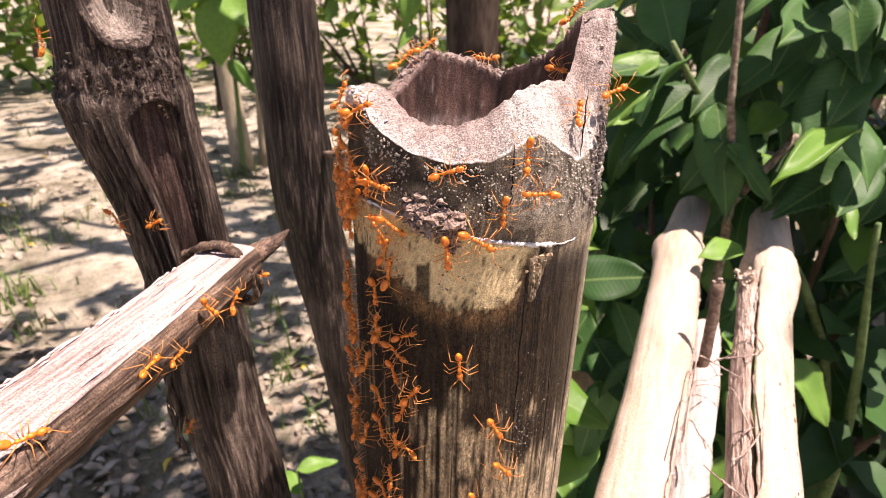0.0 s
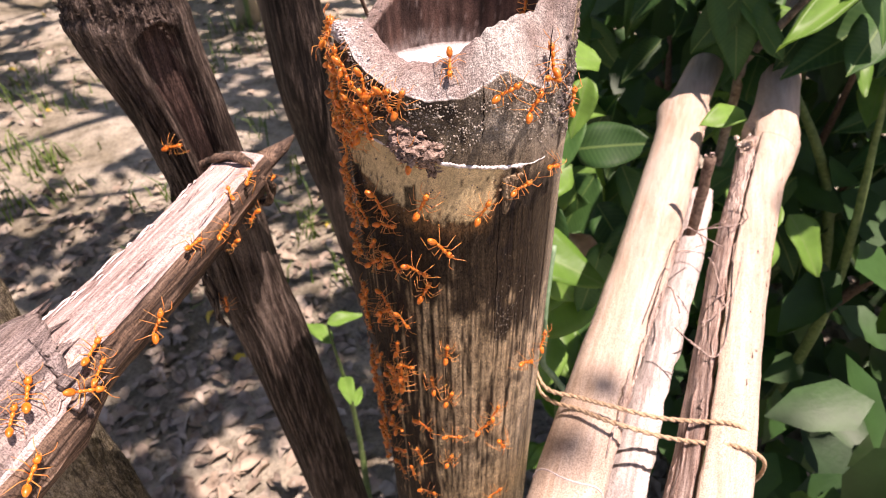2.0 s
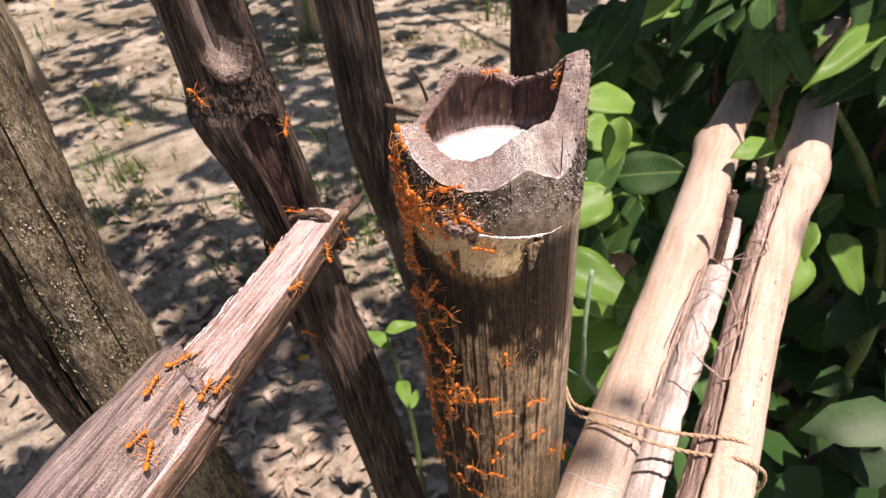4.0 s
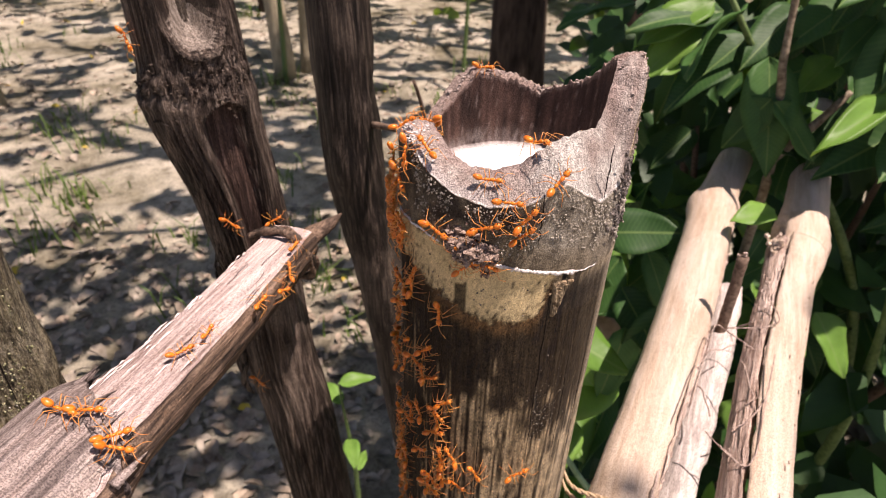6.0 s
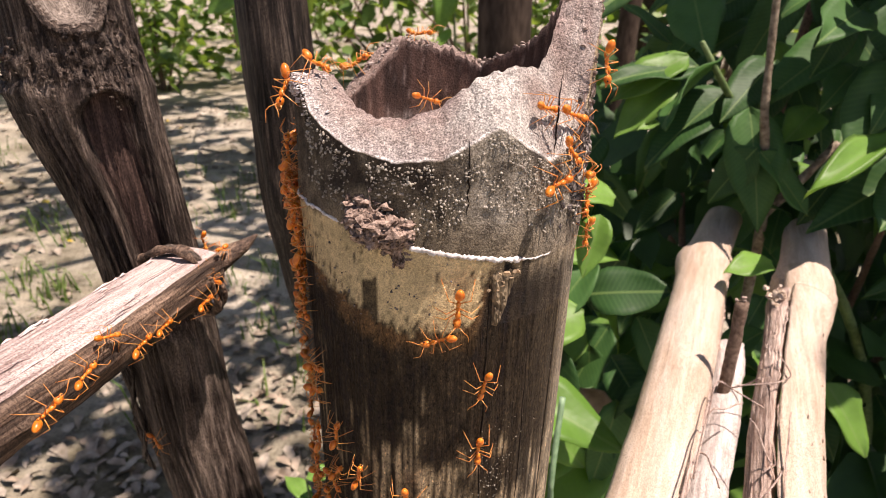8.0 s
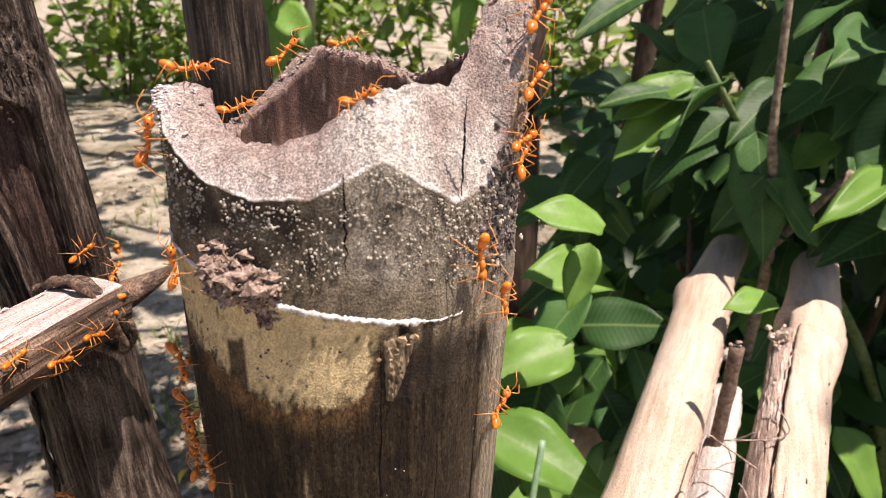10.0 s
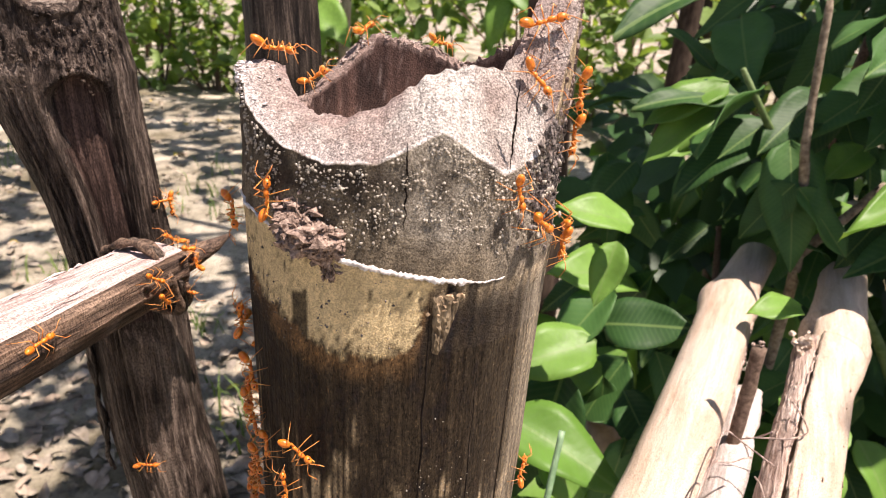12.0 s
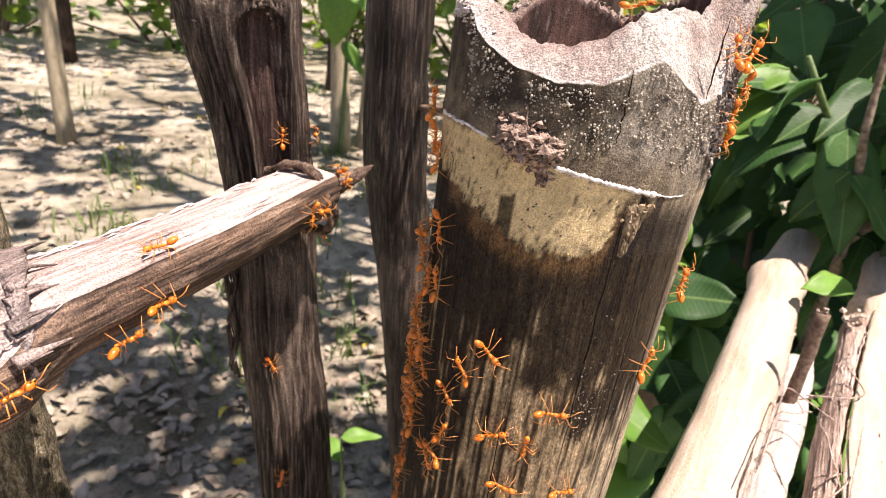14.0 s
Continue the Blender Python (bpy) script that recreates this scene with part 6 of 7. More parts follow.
k = 0
for (x, y, rx, h) in ((-2.9, 5.6, .6, .9), (-1.9, 6.4, .9, 1.3), (-.6, 5.8, .9, 1.2), (.5, 5.2, .8, 1.3), (1.6, 4.6, .9, 1.5), (-3.6, 5.8, 1.2, 1.6), (-5.0, 5.0, 1.2, 1.8), (2.6, 3.8, .9, 1.7), (-.1, 7.2, 1.5, 2.4), (-2.6, 7.6, 1.6, 2.6), (2.4, 6.6, 1.6, 2.6), (-5.2, 8.0, 1.8, 2.8), (4.4, 5.6, 1.6, 2.6), (-7.5, 7.5, 1.9, 2.8), (1.5, 9.5, 2.2, 3.4), (-2.5, 10.5, 2.4, 3.6), (-6.5, 11., 2.6, 3.8), (5.5, 9.5, 2.6, 3.8)):
    k += 1
    far_shrub((x, y), rx, h, 420, .11 + .05 * rx, 40 + k)


# ---- litter and grass on the ground ----
def build_litter():
    rnd = random.Random(77)
    for name, mats, n, size, label, cat in (("leaf_litter", [M_DRYLEAF, M_GREYLEAF], 11000, .040, "brown and grey dry leaves strewn on the earth", "leaf litter"),
                                            ("yellow_leaves", [M_YELLOWLEAF], 130, .045, "yellow fallen leaves on the earth", "leaf litter")):
        placed = []
        while len(placed) < n:
            y = .2 + 4.8 * rnd.random() ** 2.0
            x = rnd.uniform(-1.1, .75) * (y + .6)
            if noise.noise(Vector((x * 1.3, y * 1.3, 5))) < rnd.uniform(-.5, .25):
                continue
            placed.append(((x, y, ground_height(x, y) + .004 + .012 * rnd.random()), (rnd.gauss(0, 1), rnd.gauss(0, 1), rnd.gauss(0, .18)), (rnd.gauss(0, .3), rnd.gauss(0, .3), 1), rnd.uniform(.4, 1.3)))
        scatter_leaves(name, dict(label=label, category=cat, kind="stuff"), placed, mats, size, rnd, (.5, .9))
    V, F = [], []
    for k in range(150):
        y = .35 + 4.4 * rnd.random()
        x = rnd.uniform(-1.0, .3) * (y + .5)
        if noise.noise(Vector((x * .9, y * .9, 15))) < 0:
            continue
        for j in range(rnd.randrange(8, 26)):
            px, py = x + rnd.gauss(0, .05), y + rnd.gauss(0, .05)
            a, h = rnd.random() * 6.3, rnd.uniform(.03, .12)
            d = Vector((math.cos(a), math.sin(a), 0))
            s = Vector((-d.y, d.x, 0)) * .0028
            o = len(V)
            g = Vector((px, py, ground_height(px, py) - .004))
            V += [g - s, g + s, g + d * h * .25 + Vector((0, 0, h * .7)) + s * .8, g + d * h * .25 + Vector((0, 0, h * .7)) - s * .8, g + d * h * .75 + Vector((0, 0, h * .95))]
            F += [(o, o + 1, o + 2, o + 3), (o + 3, o + 2, o + 4)]
    me = bpy.data.meshes.new("grass")
    me.from_pydata([tuple(v) for v in V], [], F)
    me.materials.append(M_GRASS)
    tagged(new("grass", me), "sparse green grass tufts on the earth", "grass", kind="stuff")


build_litter()


# ---- weaver ants ----
def build_ant():
    """One ant, 8 mm long, heading +x, its feet at z 0."""
    ant = thing("ant", (0, 0, 0), "orange weaver ant with long legs and feelers", "ant", "weaver ants")

    def ellipsoid(bm, c, r, sub=2):
        for v in bmesh.ops.create_icosphere(bm, subdivisions=sub, radius=1)["verts"]:
            v.co = Vector(c) + Vector((v.co.x * r[0], v.co.y * r[1], v.co.z * r[2]))

    mm = .001
    bm = bmesh.new()
    ellipsoid(bm, (3.0 * mm, 0, 2.0 * mm), (.95 * mm, .82 * mm, .72 * mm))
    for v in bm.verts:
        f = (v.co.x - 2.05 * mm) / (1.9 * mm)
        v.co.y *= 1.12 - .35 * f
    head = part("head", bm, M_ANT, ant)
    for s in (-1, 1):
        bm = bmesh.new()
        ellipsoid(bm, (3.2 * mm, s * .68 * mm, 2.25 * mm), (.22 * mm, .14 * mm, .2 * mm), 1)
        part("eye", bm, M_EYE, head, "small black eye")
        bm = bmesh.new()
        tube(bm, [Vector(p) * mm for p in ((3.7, s * .4, 1.75), (4.15, s * .38, 1.65), (4.4, s * .08, 1.6))], [.16 * mm, .13 * mm, .04 * mm], 6)
        part("jaw", bm, M_ANTLEG, head)
        bm = bmesh.new()
        tube(bm, [Vector(p) * mm for p in ((3.6, s * .3, 2.5), (4.3, s * 1.1, 3.1), (4.9, s * 1.75, 3.2), (5.8, s * 2.1, 2.7), (6.7, s * 2.2, 2.3))], [.085 * mm, .08 * mm, .08 * mm, .085 * mm, .06 * mm], 5)
        part("feeler", bm, M_ANTLEG, head)
    bm = bmesh.new()
    ellipsoid(bm, (1.35 * mm, 0, 2.15 * mm), (.85 * mm, .5 * mm, .5 * mm))
    ellipsoid(bm, (.25 * mm, 0, 1.95 * mm), (.75 * mm, .38 * mm, .36 * mm))
    ellipsoid(bm, (-.6 * mm, 0, 2.0 * mm), (.6 * mm, .42 * mm, .42 * mm))
    ellipsoid(bm, (-1.45 * mm, 0, 1.75 * mm), (.5 * mm, .22 * mm, .25 * mm))
    part("thorax", bm, M_ANT, ant)
    bm = bmesh.new()
    ellipsoid(bm, (-2.7 * mm, 0, 2.35 * mm), (1.3 * mm, .86 * mm, .85 * mm))
    for v in bm.verts:
        f = (v.co.x + 2.7 * mm) / (1.3 * mm)
        v.co.y *= 1 + .16 * f
        v.co.z -= .32 * (v.co.x + 1.4 * mm)
    part("gaster", bm, M_ANT, ant, "glossy amber abdomen")
    for hip, knee, shin, foot in (((1.3, .3, 1.9), (2.0, 2.0, 3.1), (2.8, 3.0, 1.2), (3.3, 3.6, .05)), ((.3, .3, 1.75), (.2, 2.2, 3.2), (.1, 3.5, 1.3), (.1, 4.2, .05)), ((-.6, .3, 1.75), (-1.6, 2.1, 3.3), (-3.0, 3.0, 1.4), (-3.9, 3.6, .05))):
        for s in (-1, 1):
            bm = bmesh.new()
            tube(bm, [Vector((p[0], p[1] * s, p[2])) * mm for p in (hip, knee, shin, foot)], [.125 * mm, .105 * mm, .07 * mm, .045 * mm], 5)
            part("leg", bm, M_ANTLEG, ant)
    return ant


from mathutils.bvhtree import BVHTree


def skin(*names):
    """The surfaces on which ants walk, in one tree."""
    V, F = [], []
    bpy.context.view_layer.update()
    for ob in bpy.data.objects:
        if ob.type == "MESH" and ob.parent and (ob.parent.name.split(".")[0], ob.name.split(".")[0]) in names:
            o = len(V)
            V += [ob.matrix_world @ v.co for v in ob.data.vertices]
            F += [tuple(o + i for i in p.vertices) for p in ob.data.polygons]
    return BVHTree.FromPolygons(V, F)


STUMP_SKIN = skin(("bamboo_stump", "culm"))
RAIL_SKIN = skin(("bamboo_post", "culm"), ("split_rail", "split_half"), ("split_rail", "outer_sleeve"), ("bark_tie", "strand"))
ANT = build_ant()
COLONY = [ANT] + [copy_thing(ANT, Matrix()) for _ in range(140)]
USED = []


def standing(tree, p, turn):
    """The pose of an ant on the surface nearest to p; turn 0 heads right along it, 90 up it."""
    q, n, _, _ = tree.find_nearest(p)
    near = tree.find_nearest_range(p, (q - p).length + .0022)
    m = n.copy()
    for _, k, _, _ in near[:60]:
        m += k * .3
    n = m.normalized() if m.length > .1 else n
    up = Vector((0, .3, 1))
    up = (up - n * up.dot(n)).normalized()
    right = up.cross(n)
    a = radians(turn)
    x = right * math.cos(a) + up * math.sin(a)
    y = n.cross(x)
    out = Matrix((x, y, n)).transposed().to_4x4()
    out.translation = q + n * .0001
    return out


def crawl(tree, rows):
    """One ant along the places (seconds, x, y, z in millimetres, turn), kept on the surface between them."""
    ant = COLONY[len(USED)]
    USED.append(ant)
    k = len(USED)
    rnd = random.Random(k)
    keys = []
    for a, b in zip(rows, rows[1:]):
        swing = (b[4] - a[4] + 180) % 360 - 180
        steps = max(4, round((b[0] - a[0]) / .25))
        for i in range(steps):
            f = i / steps
            p = Vector([(a[j] + (b[j] - a[j]) * f) / 1000 for j in (1, 2, 3)])
            keys.append((a[0] + (b[0] - a[0]) * f, standing(tree, p, a[4] + swing * f + 10 * math.sin(i * 1.7 + k) * (1 if i else 0))))
    last = rows[-1]
    keys.append((last[0], standing(tree, Vector(last[1:4]) / 1000, last[4])))
    s = rnd.uniform(.85, 1.1)
    ant.scale = (s, s, s)
    walk(ant, keys)
    # walking legs, in two sets of three
    legs = [c for c in ant.children if c.name.startswith("leg")]
    for j, leg in enumerate(legs):
        sway = 9 if (j + j // 2) % 2 else -9
        t, out, side = 0.0, [], 1
        while t < 14.0:
            out.append((t, pose(0, 0, 0, 0, 0, sway * side)))
            side, t = -side, t + .2 + .02 * (k % 5)
        out.append((14.0, pose(0, 0, 0, 0, 0, sway * side)))
        walk(leg, out)


def swarm(count):
    """The dense crowd that mills about on the shaded west flank of the stump."""
    rnd = random.Random(17)
    for k in range(count):
        deg, z = rnd.uniform(-88, -34), .70 + .125 * rnd.random() ** 1.3
        if k % 6 == 0:
            deg, z = rnd.uniform(-50, -8), rnd.uniform(.705, .78)
        turn = rnd.choice((85, -85, 60, -100)) + rnd.gauss(0, 18)
        rows = []
        for t in (0, 2, 4, 6, 8, 10, 12, 14):
            a = radians(max(-125, deg - (30 if k % 6 else 0) * max(0, min(1, (t - 6) / 4))))    # later they draw off round the flank
            rows.append((t, 1000 * (axis_x(z) + .030 * math.sin(a)), 1000 * (AX_Y - .030 * math.cos(a)), 1000 * z, turn))
            step = rnd.uniform(.001, .007)
            turn += rnd.gauss(0, 28)
            deg += math.degrees(step * math.cos(radians(turn)) / .03)
            z += step * math.sin(radians(turn))
            if not -95 < deg < (12 if k % 6 == 0 else -25) or not .695 < z < (.80 if k % 6 == 0 else .835):
                deg, z, turn = max(-92, min(-28, deg)), max(.70, min(.80, z)), turn + 75
        crawl(STUMP_SKIN, rows)


def gathering(count):
    """The knot of ants on the west tip of the rim, which later thins out towards the back of the stump."""
    rnd = random.Random(29)
    for k in range(count):
        rows = []
        for t in (0, 1, 2, 4.3, 5.5, 6.5, 7.5, 8.2, 10.4, 12, 14):
            if t < 6:
                deg, z = (rnd.gauss(-56, 19), rnd.gauss(.858, .009)) if 1.5 < t < 6 else (rnd.gauss(-66, 12), rnd.gauss(.857, .008))
            elif t < 8.3:
                deg, z = rnd.gauss(-92, 16), rnd.gauss(.850, .015)
            else:
                deg, z = rnd.gauss(-130, 14), rnd.gauss(.80, .03)
            deg = max(-170, min(-20, deg))
            a, z = radians(deg), min(z, interp(RIM_OUT, deg) - .0015)
            rows.append((t, 1000 * (axis_x(z) + .030 * math.sin(a)), 1000 * (AX_Y - .030 * math.cos(a)), 1000 * z, rnd.choice((80, -90, 20, -150, 130)) + rnd.gauss(0, 15)))
        crawl(STUMP_SKIN, rows)


def motions():
    crawl(STUMP_SKIN, [(0, -4, 171, 882, 50), (1, 3, 174, 880, 10), (2, 7, 122, 872, -85), (4.5, -10, 123, 864, 45), (5.8, -1, 122, 870, -15), (6.5, 7, 121, 871, 15), (7.5, 16, 118, 868, -5), (8, 26, 128, 873, 0), (10.5, 13, 125, 878, 30), (11, 31, 128, 855, -85), (12, 30, 126, 862, -60), (12.5, 30, 127, 865, 100), (13.5, 36, 133, 861, 80), (14, 37, 135, 857, -15)])
    crawl(STUMP_SKIN, [(0, -10, 170, 878, 70), (1, -2, 173, 881, 20), (2, -21, 136, 859, -30), (4.5, -20, 136, 867, -60), (5.8, -16, 130, 876, -80), (6.5, -19, 132, 869, -80), (7.5, -20, 134, 866, 90), (8, -19, 134, 875, -80), (10.5, -15, 127, 870, 90), (11, -14, 139, 879, 0), (12, -15, 139, 879, 20), (12.5, -14, 139, 879, 30), (13.5, -22, 140, 872, 60), (14, -22, 141, 855, 60)])
    crawl(STUMP_SKIN, [(0, 12, 175, 878, 170), (1, 12, 176, 878, 0), (2, 28, 161, 873, 60), (4.5, 2, 176, 881, 0), (5.8, 2, 176, 881, -10), (6.5, -9, 168, 877, 50), (7.5, -5, 174, 882, 100), (8, 1, 175, 881, 0), (10.5, 1, 175, 881, 70), (11, 13, 177, 878, 10), (12, 9, 175, 879, -5), (12.5, 17, 127, 879, 20), (13.5, -16, 139, 879, 30), (14, 5, 177, 842, 157)])
    crawl(STUMP_SKIN, [(0, 32, 152, 891, 80), (1, 24, 166, 878, 20), (2, 30, 127, 844, -10), (4.5, 18, 175, 814, -164), (5.8, 4, 177, 832, -143), (6.5, -5, 168, 864, 60), (7.5, 12, 177, 848, -8), (8, -5, 174, 836, -101), (10.5, 15, 176, 806, 8), (11, -2, 175, 798, 18), (12, 16, 176, 818, 140), (12.5, -2, 175, 810, 73), (13.5, -1, 176, 820, -142), (14, 11, 177, 812, -130)])
    crawl(STUMP_SKIN, [(0, 31, 158, 879, -15), (1, 29, 160, 876, 80), (2, 35, 133, 858, 60), (4.5, 27, 163, 866, 45), (5.8, 13, 125, 878, 20), (6.5, 13, 125, 878, -30), (7.5, 26, 127, 871, 180), (8, 31, 132, 871, -10), (10.5, 38, 142, 882, 70), (11, 38, 146, 879, -80), (12, 37, 140, 877, -60), (12.5, 37, 139, 880, 70), (13.5, 32, 133, 872, -90), (14, 33, 134, 873, 80)])
    crawl(STUMP_SKIN, [(0, 36, 137, 877, 20), (1, 37, 139, 884, 40), (2, 29, 128, 870, 90), (4.5, 30, 159, 887, 20), (5.8, 25, 129, 876, -15), (6.5, 26, 164, 870, 30), (7.5, 28, 162, 883, 60), (8, 37, 140, 880, -70), (10.5, 38, 143, 891, 80), (11, 38, 143, 892, -60), (12, 32, 140, 886, 20), (12.5, 37, 139, 883, -80), (13.5, 36, 137, 879, 90), (14, 36, 136, 873, 60)])
    crawl(STUMP_SKIN, [(0, 27, 129, 873, 60), (1, 37, 139, 876, -70), (2, 29, 126, 867, -10), (4.5, -7, 121, 857, 80), (5.8, 2, 117, 866, -40), (6.5, 15, 119, 872, 60), (7.5, 30, 128, 868, -60), (8, 31, 128, 866, -40), (10.5, 37, 139, 873, 30), (11, 38, 147, 872, 40), (12, 31, 136, 878, -45), (12.5, 28, 127, 869, -90), (13.5, 36, 133, 867, -60), (14, 38, 138, 868, -30)])
    crawl(STUMP_SKIN, [(0, -21, 139, 875, 80), (1, -20, 135, 874, 80), (2, -20, 136, 866, 90), (4.5, -21, 137, 870, 180), (5.8, -20, 135, 877, 45), (6.5, -17, 136, 878, 45), (7.5, -12, 162, 866, -30), (8, -14, 167, 843, 60), (10.5, -12, 170, 795, -177), (11, -4, 175, 784, 162), (12, -13, 124, 807, -100), (12.5, -13, 124, 813, -40), (13.5, -6, 120, 781, -60), (14, -11, 122, 780, 60)])
    crawl(STUMP_SKIN, [(0, -22, 141, 866, -30), (1, -22, 140, 866, 90), (2, -21, 136, 853, 15), (4.5, -22, 138, 855, 0), (5.8, -22, 140, 856, 60), (6.5, -21, 139, 862, 40), (7.5, -22, 141, 860, 160), (8, -20, 136, 863, 90), (10.5, -16, 165, 871, 35), (11, -8, 173, 880, 100), (12, -15, 164, 871, 45), (12.5, -13, 168, 874, 60), (13.5, -22, 141, 870, 60), (14, -22, 135, 849, -100)])
    crawl(STUMP_SKIN, [(0, -19, 133, 864, -60), (1, -20, 135, 866, -80), (2, -19, 131, 852, -40), (4.5, -20, 135, 859, 0), (5.8, -13, 129, 874, 160), (6.5, -15, 129, 875, 60), (7.5, -22, 140, 870, 90), (8, -16, 137, 878, -50), (10.5, -16, 139, 879, 80), (11, -14, 160, 870, 30), (12, -21, 133, 852, -75), (12.5, -18, 129, 847, 80), (13.5, -21, 133, 847, 80), (14, -17, 129, 831, -90)])
    crawl(STUMP_SKIN, [(0, -23, 141, 854, -40), (1, -21, 137, 860, -90), (2, -20, 133, 847, 80), (4.5, -20, 133, 853, -40), (5.8, -22, 140, 855, -10), (6.5, -22, 141, 856, 60), (7.5, -11, 171, 831, 152), (8, -13, 169, 842, -153), (10.5, 12, 177, 812, -119), (11, -2, 176, 802, 42), (12, 20, 174, 823, 58), (12.5, 22, 173, 837, 60), (13.5, 28, 168, 832, 73), (14, 25, 171, 795, 34)])
    crawl(STUMP_SKIN, [(0, -22, 139, 854, -60), (1, -23, 138, 854, -20), (2, -21, 136, 837, -20), (4.5, -20, 134, 827, 20), (5.8, -21, 134, 850, 90), (6.5, -23, 139, 851, 90), (7.5, -22, 136, 848, -80), (8, -22, 139, 854, 90), (10.5, -6, 174, 847, 45), (11, -13, 169, 830, 100), (12, -13, 169, 838, -43), (12.5, -20, 134, 839, -80), (13.5, -21, 136, 818, -80), (14, -21, 136, 806, 60)])
    crawl(STUMP_SKIN, [(0, -22, 134, 852, -80), (1, -19, 133, 855, 90), (2, -21, 136, 839, -30), (4.5, -20, 134, 836, 60), (5.8, -22, 137, 853, 80), (6.5, -22, 140, 859, -20), (7.5, -22, 139, 857, 80), (8, -21, 135, 857, -30), (10.5, -13, 120, 852, 90), (11, -12, 120, 853, 60), (12, -10, 118, 859, 80), (12.5, -10, 119, 859, 60), (13.5, -21, 136, 857, 80), (14, -20, 133, 845, 80)])
    crawl(STUMP_SKIN, [(0, -21, 134, 847, -90), (1, -21, 133, 847, -20), (2, -20, 133, 836, -30), (4.5, -20, 133, 823, 20), (5.8, -8, 115, 850, 20), (6.5, 5, 115, 847, 80), (7.5, 9, 117, 826, 90), (8, 9, 117, 833, 200), (10.5, -16, 128, 810, 80), (11, -14, 168, 778, -123), (12, -17, 129, 808, -60), (12.5, -13, 124, 822, -70), (13.5, -12, 124, 816, 80), (14, -11, 123, 792, -60)])
    crawl(STUMP_SKIN, [(0, -13, 125, 860, -15), (1, -13, 134, 877, -30), (2, -16, 128, 870, -60), (4.5, -18, 133, 878, -60), (5.8, -16, 137, 878, 0), (6.5, -14, 161, 871, 10), (7.5, -10, 171, 879, 150), (8, -13, 168, 875, 30), (10.5, -9, 172, 880, 100), (11, 0, 173, 881, 80), (12, -7, 173, 881, 90), (12.5, -7, 173, 881, 100), (13.5, 17, 170, 876, -5), (14, 19, 170, 878, 10)])
    crawl(STUMP_SKIN, [(0, 1, 117, 865, 15), (1, 7, 117, 859, -60), (2, 13, 118, 837, 60), (4.5, -9, 122, 842, -100), (5.8, -4, 118, 853, -30), (6.5, 2, 117, 857, 0), (7.5, 22, 121, 843, 20), (8, 30, 166, 835, -175), (10.5, 20, 174, 821, -51), (11, -8, 173, 813, 163), (12, -10, 172, 818, 31), (12.5, -5, 174, 824, -72), (13.5, -5, 174, 819, 93), (14, 2, 177, 798, -171)])
    crawl(STUMP_SKIN, [(0, 16, 118, 868, -90), (1, 30, 133, 874, 0), (2, 18, 119, 868, 25), (4.5, -7, 121, 866, 20), (5.8, 17, 118, 870, 30), (6.5, 16, 122, 876, 100), (7.5, 36, 133, 864, 50), (8, 37, 134, 860, 0), (10.5, 36, 137, 871, 85), (11, 38, 147, 869, 45), (12, 37, 141, 869, -70), (12.5, 37, 136, 866, -60), (13.5, 37, 134, 864, 20), (14, 36, 132, 862, 80)])
    crawl(STUMP_SKIN, [(0, 12, 117, 857, -90), (1, 19, 118, 853, 30), (2, 22, 121, 842, 20), (4.5, 1, 116, 848, -30), (5.8, 6, 117, 861, 45), (6.5, 17, 118, 858, -10), (7.5, 27, 123, 846, 60), (8, 37, 137, 847, -70), (10.5, 30, 167, 819, 117), (11, 18, 175, 829, 72), (12, 17, 175, 830, 45), (12.5, 26, 170, 845, -73), (13.5, 15, 176, 846, -103), (14, 8, 177, 845, 9)])
    crawl(STUMP_SKIN, [(0, 19, 119, 860, 180), (1, 22, 121, 860, -30), (2, 24, 122, 863, 60), (4.5, -2, 118, 854, -80), (5.8, 8, 117, 865, 60), (6.5, 14, 117, 863, 0), (7.5, 37, 135, 859, -60), (8, 36, 135, 855, -80), (10.5, 34, 131, 845, -60), (11, 28, 169, 845, 175), (12, 39, 143, 851, -10), (12.5, 38, 137, 855, 30), (13.5, 38, 137, 854, -20), (14, 29, 168, 816, 134)])
    crawl(STUMP_SKIN, [(0, -11, 119, 852, -30), (1, -14, 126, 866, -30), (2, -12, 123, 837, -60), (4.5, -16, 127, 853, -30), (5.8, -11, 119, 855, 0), (6.5, -12, 124, 865, -85), (7.5, 9, 116, 850, -40), (8, 12, 118, 840, -90), (10.5, 36, 141, 819, 60), (11, 30, 167, 840, 118), (12, 38, 142, 848, -50), (12.5, 36, 132, 852, -70), (13.5, 29, 128, 806, 70), (14, 30, 128, 806, 70)])
    crawl(STUMP_SKIN, [(0, -12, 123, 845, 60), (1, -14, 127, 842, -30), (2, -11, 123, 830, 0), (4.5, -12, 124, 825, 60), (5.8, -1, 116, 852, -45), (6.5, 8, 116, 851, 60), (7.5, 16, 118, 830, -90), (8, 17, 119, 822, -100), (10.5, 17, 175, 764, -4), (11, 20, 174, 760, -123), (12, 35, 140, 794, 60), (12.5, 35, 140, 777, 60), (13.5, 22, 122, 777, 80), (14, 18, 120, 772, 5)])
